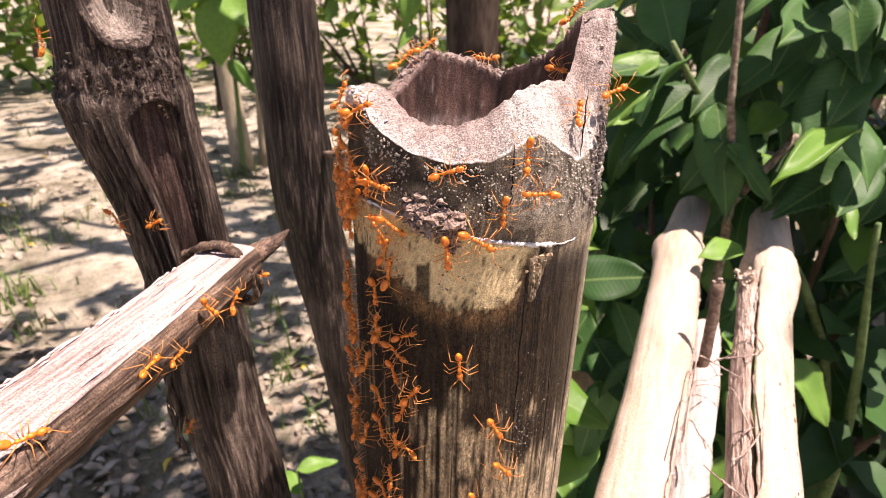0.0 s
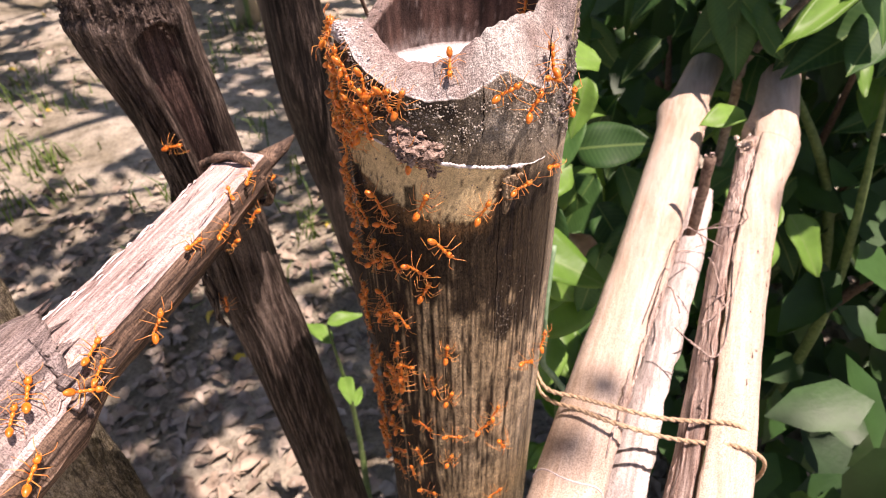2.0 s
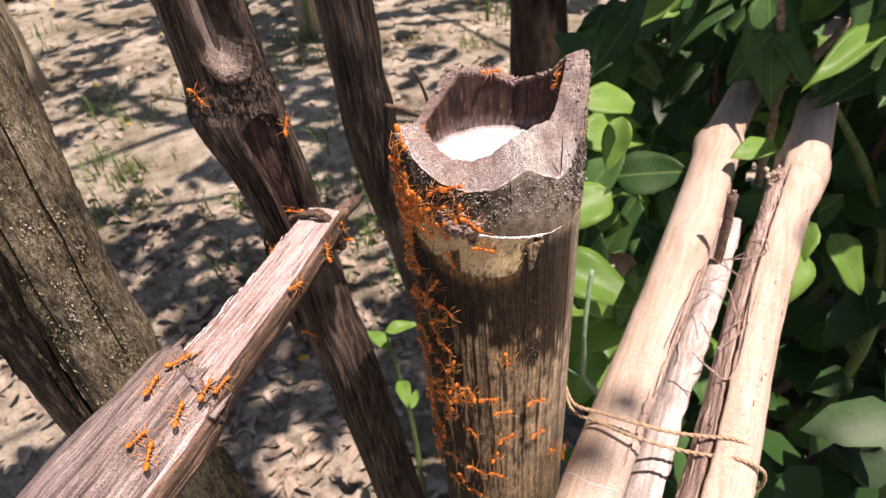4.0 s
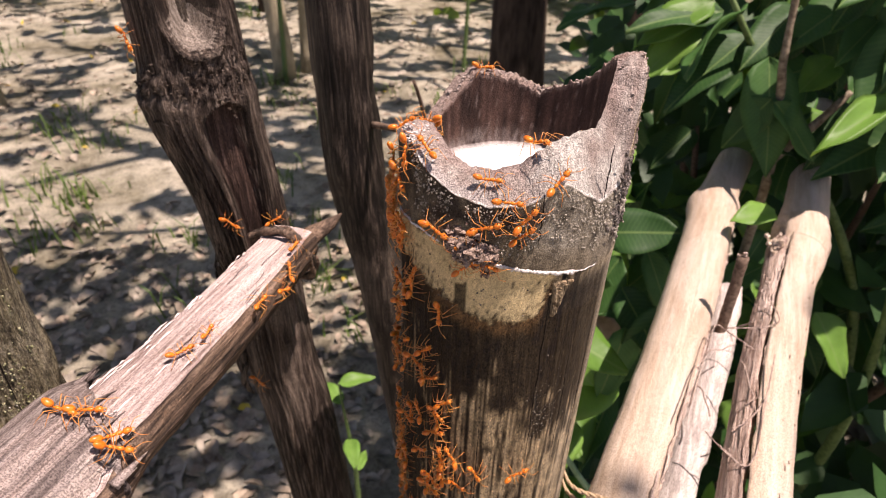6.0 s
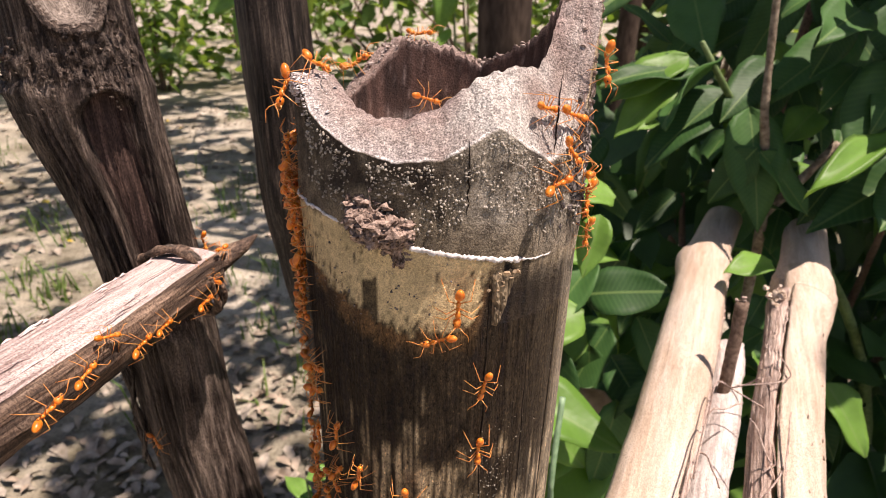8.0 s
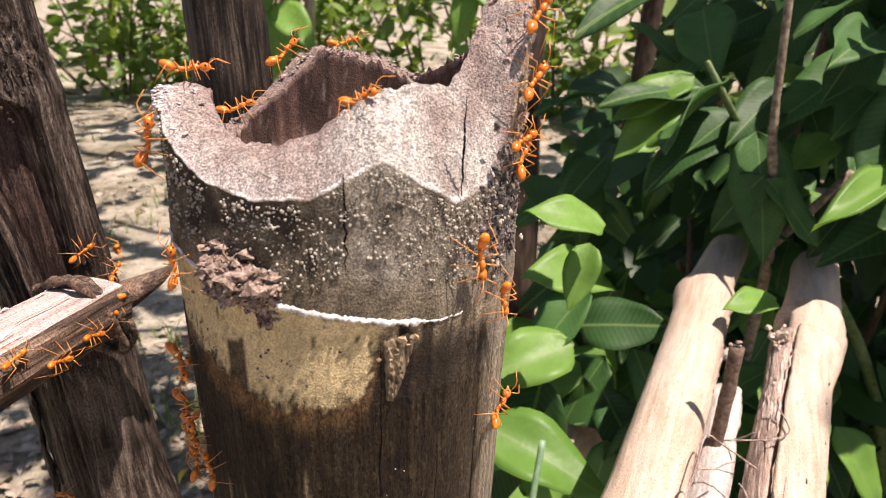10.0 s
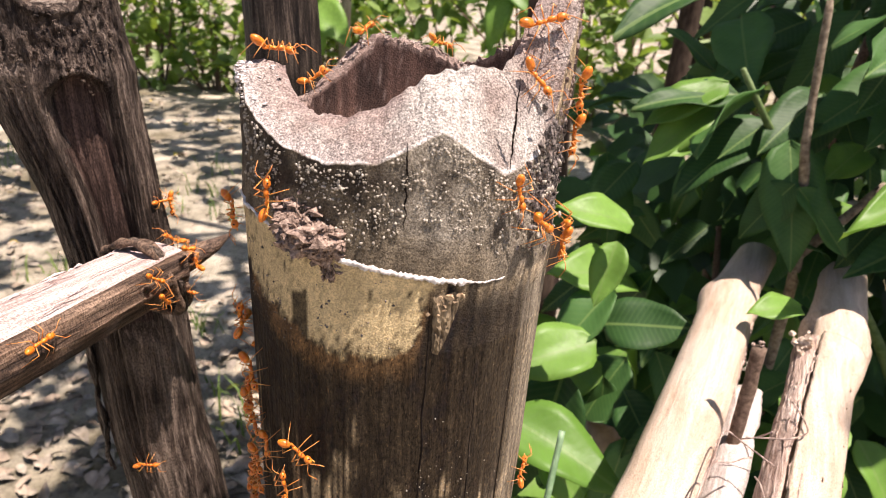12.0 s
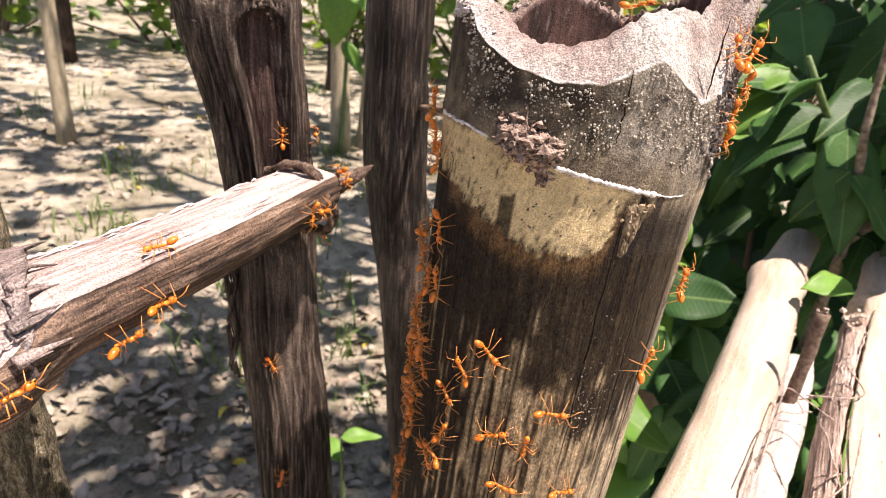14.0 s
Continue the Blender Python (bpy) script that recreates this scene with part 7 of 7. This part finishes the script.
    crawl(STUMP_SKIN, [(0, 7, 116, 851, -30), (1, 12, 118, 841, 45), (2, 3, 117, 827, -50), (4.5, 12, 118, 789, -80), (5.8, -6, 120, 828, -100), (6.5, -14, 126, 845, -60), (7.5, -20, 133, 831, -100), (8, -19, 132, 845, 90), (10.5, -17, 129, 817, -80), (11, -11, 171, 797, 21), (12, -20, 134, 828, 70), (12.5, -20, 133, 828, -80), (13.5, -22, 138, 809, -100), (14, -21, 136, 801, 100)])
    crawl(STUMP_SKIN, [(0, 1, 116, 848, -90), (1, 4, 116, 852, -30), (2, -1, 118, 839, 60), (4.5, -13, 120, 855, 100), (5.8, -3, 119, 862, -10), (6.5, 12, 117, 861, 80), (7.5, 23, 121, 865, 0), (8, 28, 125, 861, 20), (10.5, 31, 128, 855, -80), (11, 34, 131, 845, -60), (12, 34, 130, 856, -20), (12.5, 32, 128, 858, 60), (13.5, 37, 136, 857, -40), (14, 34, 135, 824, 60)])
    crawl(STUMP_SKIN, [(0, -22, 139, 831, 90), (1, -22, 141, 839, -20), (2, -21, 136, 832, 80), (4.5, 1, 176, 799, 127), (5.8, -3, 175, 830, 163), (6.5, -4, 175, 842, -173), (7.5, 0, 176, 810, 88), (8, -7, 173, 827, 18), (10.5, -2, 176, 776, -67), (11, -2, 175, 777, -48), (12, 9, 177, 797, -113), (12.5, -11, 170, 802, 113), (13.5, -23, 141, 796, 60), (14, -11, 171, 773, 175)])
    crawl(STUMP_SKIN, [(0, -14, 126, 834, -100), (1, -21, 137, 832, 90), (2, -19, 132, 828, -40), (4.5, -20, 133, 812, 20), (5.8, -21, 135, 814, 100), (6.5, -21, 137, 840, 100), (7.5, -20, 133, 822, -60), (8, -20, 134, 837, -80), (10.5, -16, 128, 814, -100), (11, -16, 128, 807, 80), (12, -5, 119, 811, -30), (12.5, -2, 119, 814, -45), (13.5, -4, 119, 808, -60), (14, -3, 119, 808, -45)])
    crawl(STUMP_SKIN, [(0, -11, 123, 840, 70), (1, -2, 119, 840, 45), (2, -4, 119, 818, -30), (4.5, -14, 125, 807, 20), (5.8, -15, 126, 831, 60), (6.5, -20, 132, 848, 90), (7.5, -20, 134, 841, -60), (8, -21, 133, 852, 90), (10.5, -16, 127, 829, -90), (11, -16, 128, 813, 80), (12, -16, 128, 821, -75), (12.5, -10, 123, 837, 20), (13.5, -18, 130, 830, -90), (14, -16, 128, 817, 90)])
    crawl(STUMP_SKIN, [(0, -20, 134, 819, 90), (1, -16, 127, 823, -40), (2, -14, 126, 796, 30), (4.5, -10, 172, 757, -30), (5.8, 22, 173, 780, -80), (6.5, -15, 167, 741, -105), (7.5, -9, 172, 755, -168), (8, -14, 168, 787, -158), (10.5, 2, 176, 744, -129), (11, -9, 172, 718, 154), (12, -9, 172, 757, -179), (12.5, -11, 170, 755, -138), (13.5, -22, 136, 783, 100), (14, -22, 139, 777, -80)])
    crawl(STUMP_SKIN, [(0, -8, 121, 825, 20), (1, -8, 121, 833, 40), (2, -13, 124, 817, 60), (4.5, -21, 135, 788, -80), (5.8, -20, 134, 801, 100), (6.5, -18, 130, 808, 20), (7.5, -20, 134, 811, -60), (8, -20, 134, 815, -30), (10.5, -12, 170, 749, 148), (11, -12, 170, 736, -35), (12, -17, 129, 793, -60), (12.5, 13, 118, 793, 0), (13.5, 6, 117, 780, -30), (14, 8, 117, 786, -90)])
    crawl(STUMP_SKIN, [(0, 4, 117, 820, -90), (1, 29, 127, 839, -90), (2, 32, 133, 773, 70), (4.5, -1, 176, 756, -115), (5.8, 29, 168, 779, -79), (6.5, 18, 175, 844, 99), (7.5, 29, 168, 836, 23), (8, 29, 168, 831, -134), (10.5, 26, 170, 778, 138), (11, 16, 176, 779, 178), (12, 28, 169, 809, 147), (12.5, 28, 169, 821, -115), (13.5, 35, 137, 812, 80), (14, 23, 172, 777, 36)])
    crawl(STUMP_SKIN, [(0, -7, 120, 809, 45), (1, 2, 118, 819, -90), (2, -2, 119, 810, 60), (4.5, -15, 126, 778, -80), (5.8, -14, 126, 790, 100), (6.5, -16, 127, 790, 100), (7.5, -15, 126, 800, -60), (8, -18, 130, 797, 80), (10.5, -7, 173, 719, -95), (11, -11, 171, 709, -39), (12, -15, 167, 727, -150), (12.5, -5, 174, 737, 45), (13.5, -15, 126, 765, -80), (14, -14, 125, 770, -60)])
    crawl(STUMP_SKIN, [(0, -9, 122, 803, 60), (1, -3, 119, 809, -60), (2, -10, 122, 775, 10), (4.5, -22, 136, 755, 80), (5.8, -21, 135, 774, 60), (6.5, -22, 136, 760, 20), (7.5, -17, 129, 786, 60), (8, -15, 127, 788, -60), (10.5, -11, 171, 694, -126), (11, -14, 168, 682, 54), (12, -11, 171, 664, 165), (12.5, -15, 167, 692, -146), (13.5, 1, 176, 725, -49), (14, 11, 177, 720, 48)])
    crawl(STUMP_SKIN, [(0, -11, 123, 814, -80), (1, -13, 124, 818, 0), (2, -9, 122, 796, -60), (4.5, -22, 136, 773, 160), (5.8, -22, 138, 784, -100), (6.5, -23, 140, 786, 160), (7.5, -21, 136, 799, -80), (8, -23, 140, 797, 160), (10.5, -6, 174, 729, 58), (11, -8, 173, 714, -31), (12, -3, 175, 755, 16), (12.5, 16, 176, 747, 176), (13.5, 5, 177, 763, -49), (14, 5, 177, 730, 130)])
    crawl(STUMP_SKIN, [(0, -20, 133, 809, 80), (1, -21, 136, 809, -100), (2, -21, 134, 794, 60), (4.5, -10, 171, 764, -71), (5.8, 15, 176, 802, -64), (6.5, 12, 177, 839, 43), (7.5, 21, 174, 825, -128), (8, 16, 176, 829, 98), (10.5, 17, 175, 825, 103), (11, -2, 175, 824, -61), (12, -12, 170, 828, 57), (12.5, -11, 170, 837, -80), (13.5, -3, 175, 839, -111), (14, -4, 175, 838, 0)])
    crawl(STUMP_SKIN, [(0, -21, 136, 796, 160), (1, -23, 140, 786, -60), (2, -22, 136, 748, -80), (4.5, 2, 177, 742, -121), (5.8, 6, 177, 750, -56), (6.5, -8, 172, 716, -111), (7.5, 26, 171, 761, 98), (8, 24, 172, 781, 24), (10.5, 16, 176, 717, -171), (11, 30, 167, 695, 14), (12, 25, 172, 690, 125), (12.5, 24, 172, 706, 123), (13.5, 24, 172, 701, 164), (14, 29, 168, 718, 78)])
    crawl(STUMP_SKIN, [(0, -19, 131, 788, 60), (1, -6, 120, 776, -80), (2, -6, 120, 748, -40), (4.5, -4, 119, 751, -60), (5.8, -11, 122, 783, 60), (6.5, -9, 122, 792, -60), (7.5, -8, 121, 799, -100), (8, 16, 119, 806, -85), (10.5, 27, 169, 763, -42), (11, 24, 172, 771, -1), (12, 30, 167, 799, -167), (12.5, 25, 171, 804, -148), (13.5, 13, 118, 795, 165), (14, 12, 118, 796, 0)])
    crawl(STUMP_SKIN, [(0, -8, 121, 792, 160), (1, 1, 118, 800, 60), (2, 3, 117, 786, 80), (4.5, 3, 117, 770, 0), (5.8, -12, 124, 807, 60), (6.5, -11, 123, 808, -60), (7.5, -12, 123, 819, -30), (8, -20, 133, 830, -60), (10.5, -10, 171, 776, -130), (11, -13, 169, 775, -67), (12, -17, 128, 799, -80), (12.5, -19, 132, 808, -80), (13.5, -22, 139, 800, -60), (14, -18, 129, 794, -60)])
    crawl(STUMP_SKIN, [(0, 12, 118, 802, -60), (1, 10, 117, 794, -90), (2, 26, 125, 773, -20), (4.5, 18, 120, 767, 0), (5.8, 14, 118, 769, 30), (6.5, 13, 118, 787, -10), (7.5, 16, 176, 785, 107), (8, 0, 176, 815, 10), (10.5, 14, 176, 769, -53), (11, 12, 177, 774, 142), (12, 18, 175, 783, 142), (12.5, 20, 174, 757, -169), (13.5, 21, 174, 769, -109), (14, 23, 173, 750, -137)])
    crawl(STUMP_SKIN, [(0, 14, 118, 789, -45), (1, 12, 118, 788, 0), (2, 13, 118, 748, 45), (4.5, 7, 118, 748, 20), (5.8, 4, 117, 776, -80), (6.5, -3, 119, 772, -60), (7.5, -7, 121, 787, 100), (8, 2, 117, 793, -100), (10.5, 8, 177, 724, 15), (11, 25, 172, 705, -72), (12, 13, 176, 740, -169), (12.5, 18, 175, 734, 37), (13.5, 2, 176, 729, 176), (14, 9, 177, 728, -19)])
    crawl(STUMP_SKIN, [(0, 8, 117, 779, -60), (1, 20, 120, 781, -40), (2, 17, 119, 754, 70), (4.5, 21, 122, 744, -20), (5.8, 22, 123, 748, 0), (6.5, 29, 168, 692, 102), (7.5, 20, 174, 706, -105), (8, 29, 168, 773, -4), (10.5, 23, 173, 717, 121), (11, 27, 170, 709, -100), (12, 26, 170, 778, 148), (12.5, 29, 168, 738, 170), (13.5, 34, 135, 773, 80), (14, 24, 172, 726, 63)])
    crawl(STUMP_SKIN, [(0, -22, 138, 770, 0), (1, -22, 139, 772, -50), (2, -8, 173, 697, -68), (4.5, 9, 177, 677, 156), (5.8, 1, 176, 705, -60), (6.5, 10, 177, 686, -42), (7.5, 12, 177, 707, 140), (8, 9, 177, 760, -170), (10.5, 25, 171, 676, -128), (11, 27, 170, 666, -66), (12, 2, 177, 667, 47), (12.5, -4, 175, 665, 95), (13.5, 23, 173, 686, -7), (14, 13, 176, 687, -44)])
    crawl(STUMP_SKIN, [(0, -22, 136, 761, -100), (1, -16, 127, 773, -80), (2, -21, 134, 734, 160), (4.5, -11, 171, 676, 38), (5.8, -15, 166, 697, -31), (6.5, -2, 176, 688, -165), (7.5, 8, 177, 707, 179), (8, -11, 171, 698, 61), (10.5, 1, 176, 678, -35), (11, 26, 171, 672, 177), (12, 9, 177, 688, -50), (12.5, 23, 172, 699, -167), (13.5, 30, 167, 696, 117), (14, 29, 168, 695, -77)])
    crawl(STUMP_SKIN, [(0, 21, 174, 680, -37), (1, -13, 124, 764, 10), (2, -8, 121, 728, 100), (4.5, -4, 119, 722, -50), (5.8, -22, 136, 749, 60), (6.5, -19, 130, 753, 80), (7.5, -22, 136, 770, 80), (8, -20, 133, 785, 80), (10.5, -13, 169, 694, 55), (11, -14, 168, 691, 104), (12, -9, 172, 704, 19), (12.5, -9, 172, 721, 43), (13.5, -23, 139, 748, 80), (14, -4, 175, 739, -138)])
    crawl(STUMP_SKIN, [(0, 24, 172, 673, -35), (1, 1, 118, 767, -80), (2, 3, 118, 744, 0), (4.5, 4, 118, 716, -40), (5.8, -20, 132, 738, -100), (6.5, -14, 168, 723, -176), (7.5, -15, 167, 737, 144), (8, -23, 141, 789, -100), (10.5, -8, 173, 694, 144), (11, 7, 177, 689, 123), (12, 2, 177, 707, -107), (12.5, 20, 174, 715, 149), (13.5, 17, 176, 722, 173), (14, 20, 174, 724, 13)])
    crawl(STUMP_SKIN, [(0, -12, 169, 812, 95), (1, -22, 140, 824, -60), (2, -21, 136, 813, 20), (4.5, -12, 170, 769, 137), (5.8, -22, 139, 801, 20), (6.5, -22, 140, 810, -100), (7.5, -22, 138, 812, 160), (8, -22, 140, 817, 20), (10.5, -4, 175, 752, -152), (11, -2, 176, 764, 165), (12, -9, 172, 778, 44), (12.5, -22, 137, 774, 60), (13.5, -21, 136, 789, 100), (14, -22, 138, 791, -60)])
    crawl(STUMP_SKIN, [(0, 21, 174, 762, -80), (1, 33, 135, 768, -100), (2, 17, 120, 703, 30), (4.5, 33, 139, 714, 80), (5.8, 28, 169, 703, 95), (6.5, 28, 169, 671, -119), (7.5, 8, 177, 678, -104), (8, -11, 171, 682, 111), (10.5, -6, 174, 673, 137), (11, 8, 177, 673, -119), (12, -3, 175, 682, 172), (12.5, 11, 177, 693, -173), (13.5, 29, 168, 689, -101), (14, 25, 171, 666, 102)])
    crawl(STUMP_SKIN, [(0, 24, 172, 680, -102), (1, 15, 119, 770, 60), (2, 19, 120, 736, -60), (4.5, 28, 128, 725, -40), (5.8, 24, 172, 747, -164), (6.5, 15, 176, 715, -145), (7.5, 21, 174, 738, -166), (8, -1, 176, 790, -83), (10.5, 7, 177, 742, 128), (11, -3, 175, 719, -97), (12, -3, 175, 775, 9), (12.5, 4, 177, 786, 146), (13.5, -14, 168, 790, 172), (14, 18, 175, 766, 142)])
    crawl(STUMP_SKIN, [(0, -13, 169, 817, 110), (1, 1, 171, 877, 45), (2, -22, 140, 855, 80), (4.5, -16, 158, 869, 45), (5.8, -12, 137, 877, -60), (6.5, -11, 163, 866, 0), (7.5, 6, 171, 862, 0), (8, 2, 171, 868, -15), (10.5, 8, 177, 844, -145), (11, 4, 177, 838, 93), (12, -9, 172, 849, 74), (12.5, -22, 136, 853, -80), (13.5, -22, 141, 837, 80), (14, -21, 136, 819, 80)])
    crawl(RAIL_SKIN, [(0, -98, 174, 834, -70), (1, -85, 172, 831, 10), (2, -67, 123, 823, 10), (4.5, -66, 127, 822, 10), (5.8, -64, 134, 822, 20), (6.5, -67, 129, 823, 30), (7.5, -65, 132, 823, 0), (8, -64, 135, 817, 30), (10.5, -61, 152, 817, 0), (11, -63, 164, 810, 10), (12, -56, 173, 819, 20), (12.5, -58, 169, 818, 10), (13.5, -57, 170, 818, 0), (14, -59, 160, 817, 0)])
    crawl(RAIL_SKIN, [(0, -86, 171, 833, 20), (1, -59, 178, 825, 0), (2, -63, 147, 824, 70), (4.5, -82, 175, 828, 0), (5.8, -62, 158, 824, 30), (6.5, -61, 165, 824, 45), (7.5, -62, 153, 814, 20), (8, -58, 166, 818, 60), (10.5, -57, 172, 818, 0), (11, -69, 175, 805, -80), (12, -57, 177, 814, -10), (12.5, -59, 176, 805, -56), (13.5, -82, 173, 751, -60), (14, -80, 173, 751, -60)])
    crawl(RAIL_SKIN, [(0, -107, 173, 884, 90), (1, -107, 174, 884, -15), (2, -76, 82, 826, 45), (4.5, -78, 76, 827, 45), (5.8, -70, 107, 822, 45), (6.5, -89, 108, 823, 0), (7.5, -66, 125, 818, 160), (8, -67, 119, 819, 30), (10.5, -61, 117, 818, 114), (11, -63, 122, 820, -145), (12, -59, 126, 821, 22), (12.5, -59, 125, 818, 171), (13.5, -70, 105, 815, -60), (14, -74, 107, 821, -160)])
    crawl(RAIL_SKIN, [(0, -58, 169, 814, 0), (1, -57, 171, 815, 0), (2, -62, 155, 813, -70), (4.5, -58, 170, 811, 10), (5.8, -61, 150, 822, 60), (6.5, -61, 149, 821, 60), (7.5, -64, 141, 823, 30), (8, -62, 143, 817, 20), (10.5, -59, 162, 818, -20), (11, -59, 161, 816, -20), (12, -59, 161, 815, -30), (12.5, -60, 160, 815, -30), (13.5, -58, 168, 812, 60), (14, -64, 178, 804, -80)])
    crawl(RAIL_SKIN, [(0, -63, 139, 821, -40), (1, -63, 144, 823, -30), (2, -71, 99, 817, 50), (4.5, -94, 83, 830, 30), (5.8, -90, 84, 831, -5), (6.5, -95, 84, 829, -60), (7.5, -93, 88, 832, -28), (8, -97, 95, 831, 104), (10.5, -96, 95, 829, 114), (11, -95, 98, 826, 75), (12, -93, 95, 833, -123), (12.5, -91, 95, 833, -168), (13.5, -74, 87, 816, 15), (14, -74, 93, 812, 30)])
    crawl(RAIL_SKIN, [(0, -61, 151, 817, 60), (1, -60, 155, 816, -60), (2, -64, 134, 820, 20), (4.5, -60, 154, 819, 100), (5.8, -63, 144, 820, 0), (6.5, -62, 143, 818, 0), (7.5, -62, 143, 817, 20), (8, -60, 160, 815, 20), (10.5, -60, 169, 823, -10), (11, -58, 172, 822, 0), (12, -58, 172, 823, 0), (12.5, -58, 173, 823, 0), (13.5, -57, 172, 822, -80), (14, -58, 175, 823, -10)])
    crawl(RAIL_SKIN, [(0, -68, 114, 820, 20), (1, -74, 86, 816, 70), (2, -76, 72, 823, -20), (4.5, -83, 68, 828, 70), (5.8, -78, 74, 826, 20), (6.5, -78, 100, 824, 10), (7.5, -69, 114, 822, 0), (8, -69, 109, 818, 30), (10.5, -67, 105, 818, -157), (11, -65, 102, 819, -3), (12, -67, 104, 810, 166), (12.5, -70, 108, 813, 30), (13.5, -72, 98, 816, 15), (14, -71, 100, 816, 10)])
    crawl(RAIL_SKIN, [(0, -66, 123, 817, 20), (1, -72, 93, 816, 40), (2, -74, 81, 820, 50), (4.5, -75, 80, 825, 30), (5.8, -70, 113, 823, 70), (6.5, -77, 122, 825, 60), (7.5, -65, 127, 821, 50), (8, -66, 128, 822, 0), (10.5, -63, 143, 821, 40), (11, -62, 145, 817, 40), (12, -60, 159, 821, -20), (12.5, -60, 157, 820, 10), (13.5, -60, 156, 819, 30), (14, -60, 155, 818, -80)])
    crawl(RAIL_SKIN, [(0, -76, 86, 823, 10), (1, -76, 79, 826, 60), (2, -81, 71, 828, 60), (4.5, -96, 77, 830, 50), (5.8, -85, 83, 831, -40), (6.5, -93, 88, 829, 60), (7.5, -95, 81, 833, -135), (8, -89, 79, 833, 2), (10.5, -88, 73, 835, 49), (11, -85, 72, 836, 126), (12, -86, 68, 831, 40), (12.5, -89, 70, 837, -12), (13.5, -91, 71, 836, -45), (14, -90, 74, 835, 116)])
    crawl(RAIL_SKIN, [(0, -89, 174, 755, 60), (1, -84, 173, 762, 70), (2, -64, 141, 812, -50), (4.5, -100, 181, 802, 30), (5.8, -77, 180, 825, 60), (6.5, -73, 187, 819, -80), (7.5, -62, 176, 824, -20), (8, -56, 178, 824, 180), (10.5, -73, 190, 819, 0), (11, -77, 184, 823, 116), (12, -78, 187, 831, 14), (12.5, -80, 186, 832, 4), (13.5, -84, 185, 831, 2), (14, -80, 186, 830, 97)])
    crawl(RAIL_SKIN, [(0, -83, 205, 899, -23), (1, -81, 204, 892, 138), (2, -86, 171, 830, 10), (4.5, -102, 169, 892, -80), (5.8, -106, 171, 888, -60), (6.5, -106, 171, 889, -80), (7.5, -106, 172, 884, -60), (8, -109, 172, 877, 143), (10.5, -108, 180, 882, -117), (11, -112, 178, 878, 114), (12, -110, 180, 882, -146), (12.5, -107, 182, 878, -61), (13.5, -108, 183, 882, -115), (14, -103, 184, 883, 82)])
    crawl(RAIL_SKIN, [(0, -116, -19, 823, 170), (1, -118, -14, 826, 148), (2, -81, 65, 826, 50), (4.5, -89, 57, 830, 10), (5.8, -88, 53, 826, -94), (6.5, -82, 66, 828, 10), (7.5, -82, 66, 826, -10), (8, -82, 60, 826, -112), (10.5, -81, 62, 826, 106), (11, -80, 61, 827, -15), (12, -78, 58, 827, 117), (12.5, -74, 55, 827, -5), (13.5, -76, 60, 825, -11), (14, -78, 62, 823, 27)])
    crawl(RAIL_SKIN, [(0, -83, 205, 796, 65), (1, -85, 212, 801, 137), (2, -57, 169, 814, 0), (4.5, -57, 172, 820, 60), (5.8, -59, 169, 823, -40), (6.5, -57, 170, 819, 30), (7.5, -57, 171, 821, -60), (8, -58, 169, 820, 60), (10.5, -75, 182, 831, 45), (11, -73, 185, 827, 127), (12, -61, 179, 824, 100), (12.5, -55, 177, 823, 0), (13.5, -54, 175, 820, -82), (14, -51, 174, 821, -10)])
    crawl(RAIL_SKIN, [(0, -87, 205, 832, -3), (1, -82, 204, 831, 78), (2, -61, 157, 823, 30), (4.5, -75, 186, 870, 90), (5.8, -85, 173, 833, -60), (6.5, -86, 172, 814, 45), (7.5, -91, 172, 811, -129), (8, -73, 190, 819, -60), (10.5, -75, 193, 825, 0), (11, -75, 193, 827, 0), (12, -75, 191, 829, -82), (12.5, -80, 191, 831, 56), (13.5, -74, 190, 829, 0), (14, -74, 189, 830, 0)])
    crawl(RAIL_SKIN, [(0, -114, -10, 823, 83), (1, -117, -7, 819, 43), (2, -78, 58, 816, 40), (4.5, -86, 55, 828, 45), (5.8, -78, 70, 825, -60), (6.5, -75, 83, 826, 20), (7.5, -77, 85, 825, 57), (8, -73, 84, 823, -173), (10.5, -73, 84, 819, 26), (11, -75, 88, 819, -82), (12, -79, 89, 819, -36), (12.5, -79, 80, 823, -3), (13.5, -74, 80, 822, 20), (14, -76, 70, 813, 20)])
    crawl(RAIL_SKIN, [(0, -78, 205, 754, -40), (1, -76, 204, 753, 136), (2, -88, 174, 757, 80), (4.5, -88, 174, 752, -80), (5.8, -88, 174, 751, -60), (6.5, -89, 174, 753, -60), (7.5, -93, 178, 750, 50), (8, -88, 174, 756, -70), (10.5, -88, 168, 753, 149), (11, -85, 173, 752, -60), (12, -80, 174, 747, 0), (12.5, -81, 173, 748, -50), (13.5, -75, 173, 701, 160), (14, -76, 173, 699, 80)])
    swarm(52)
    gathering(22)


motions()
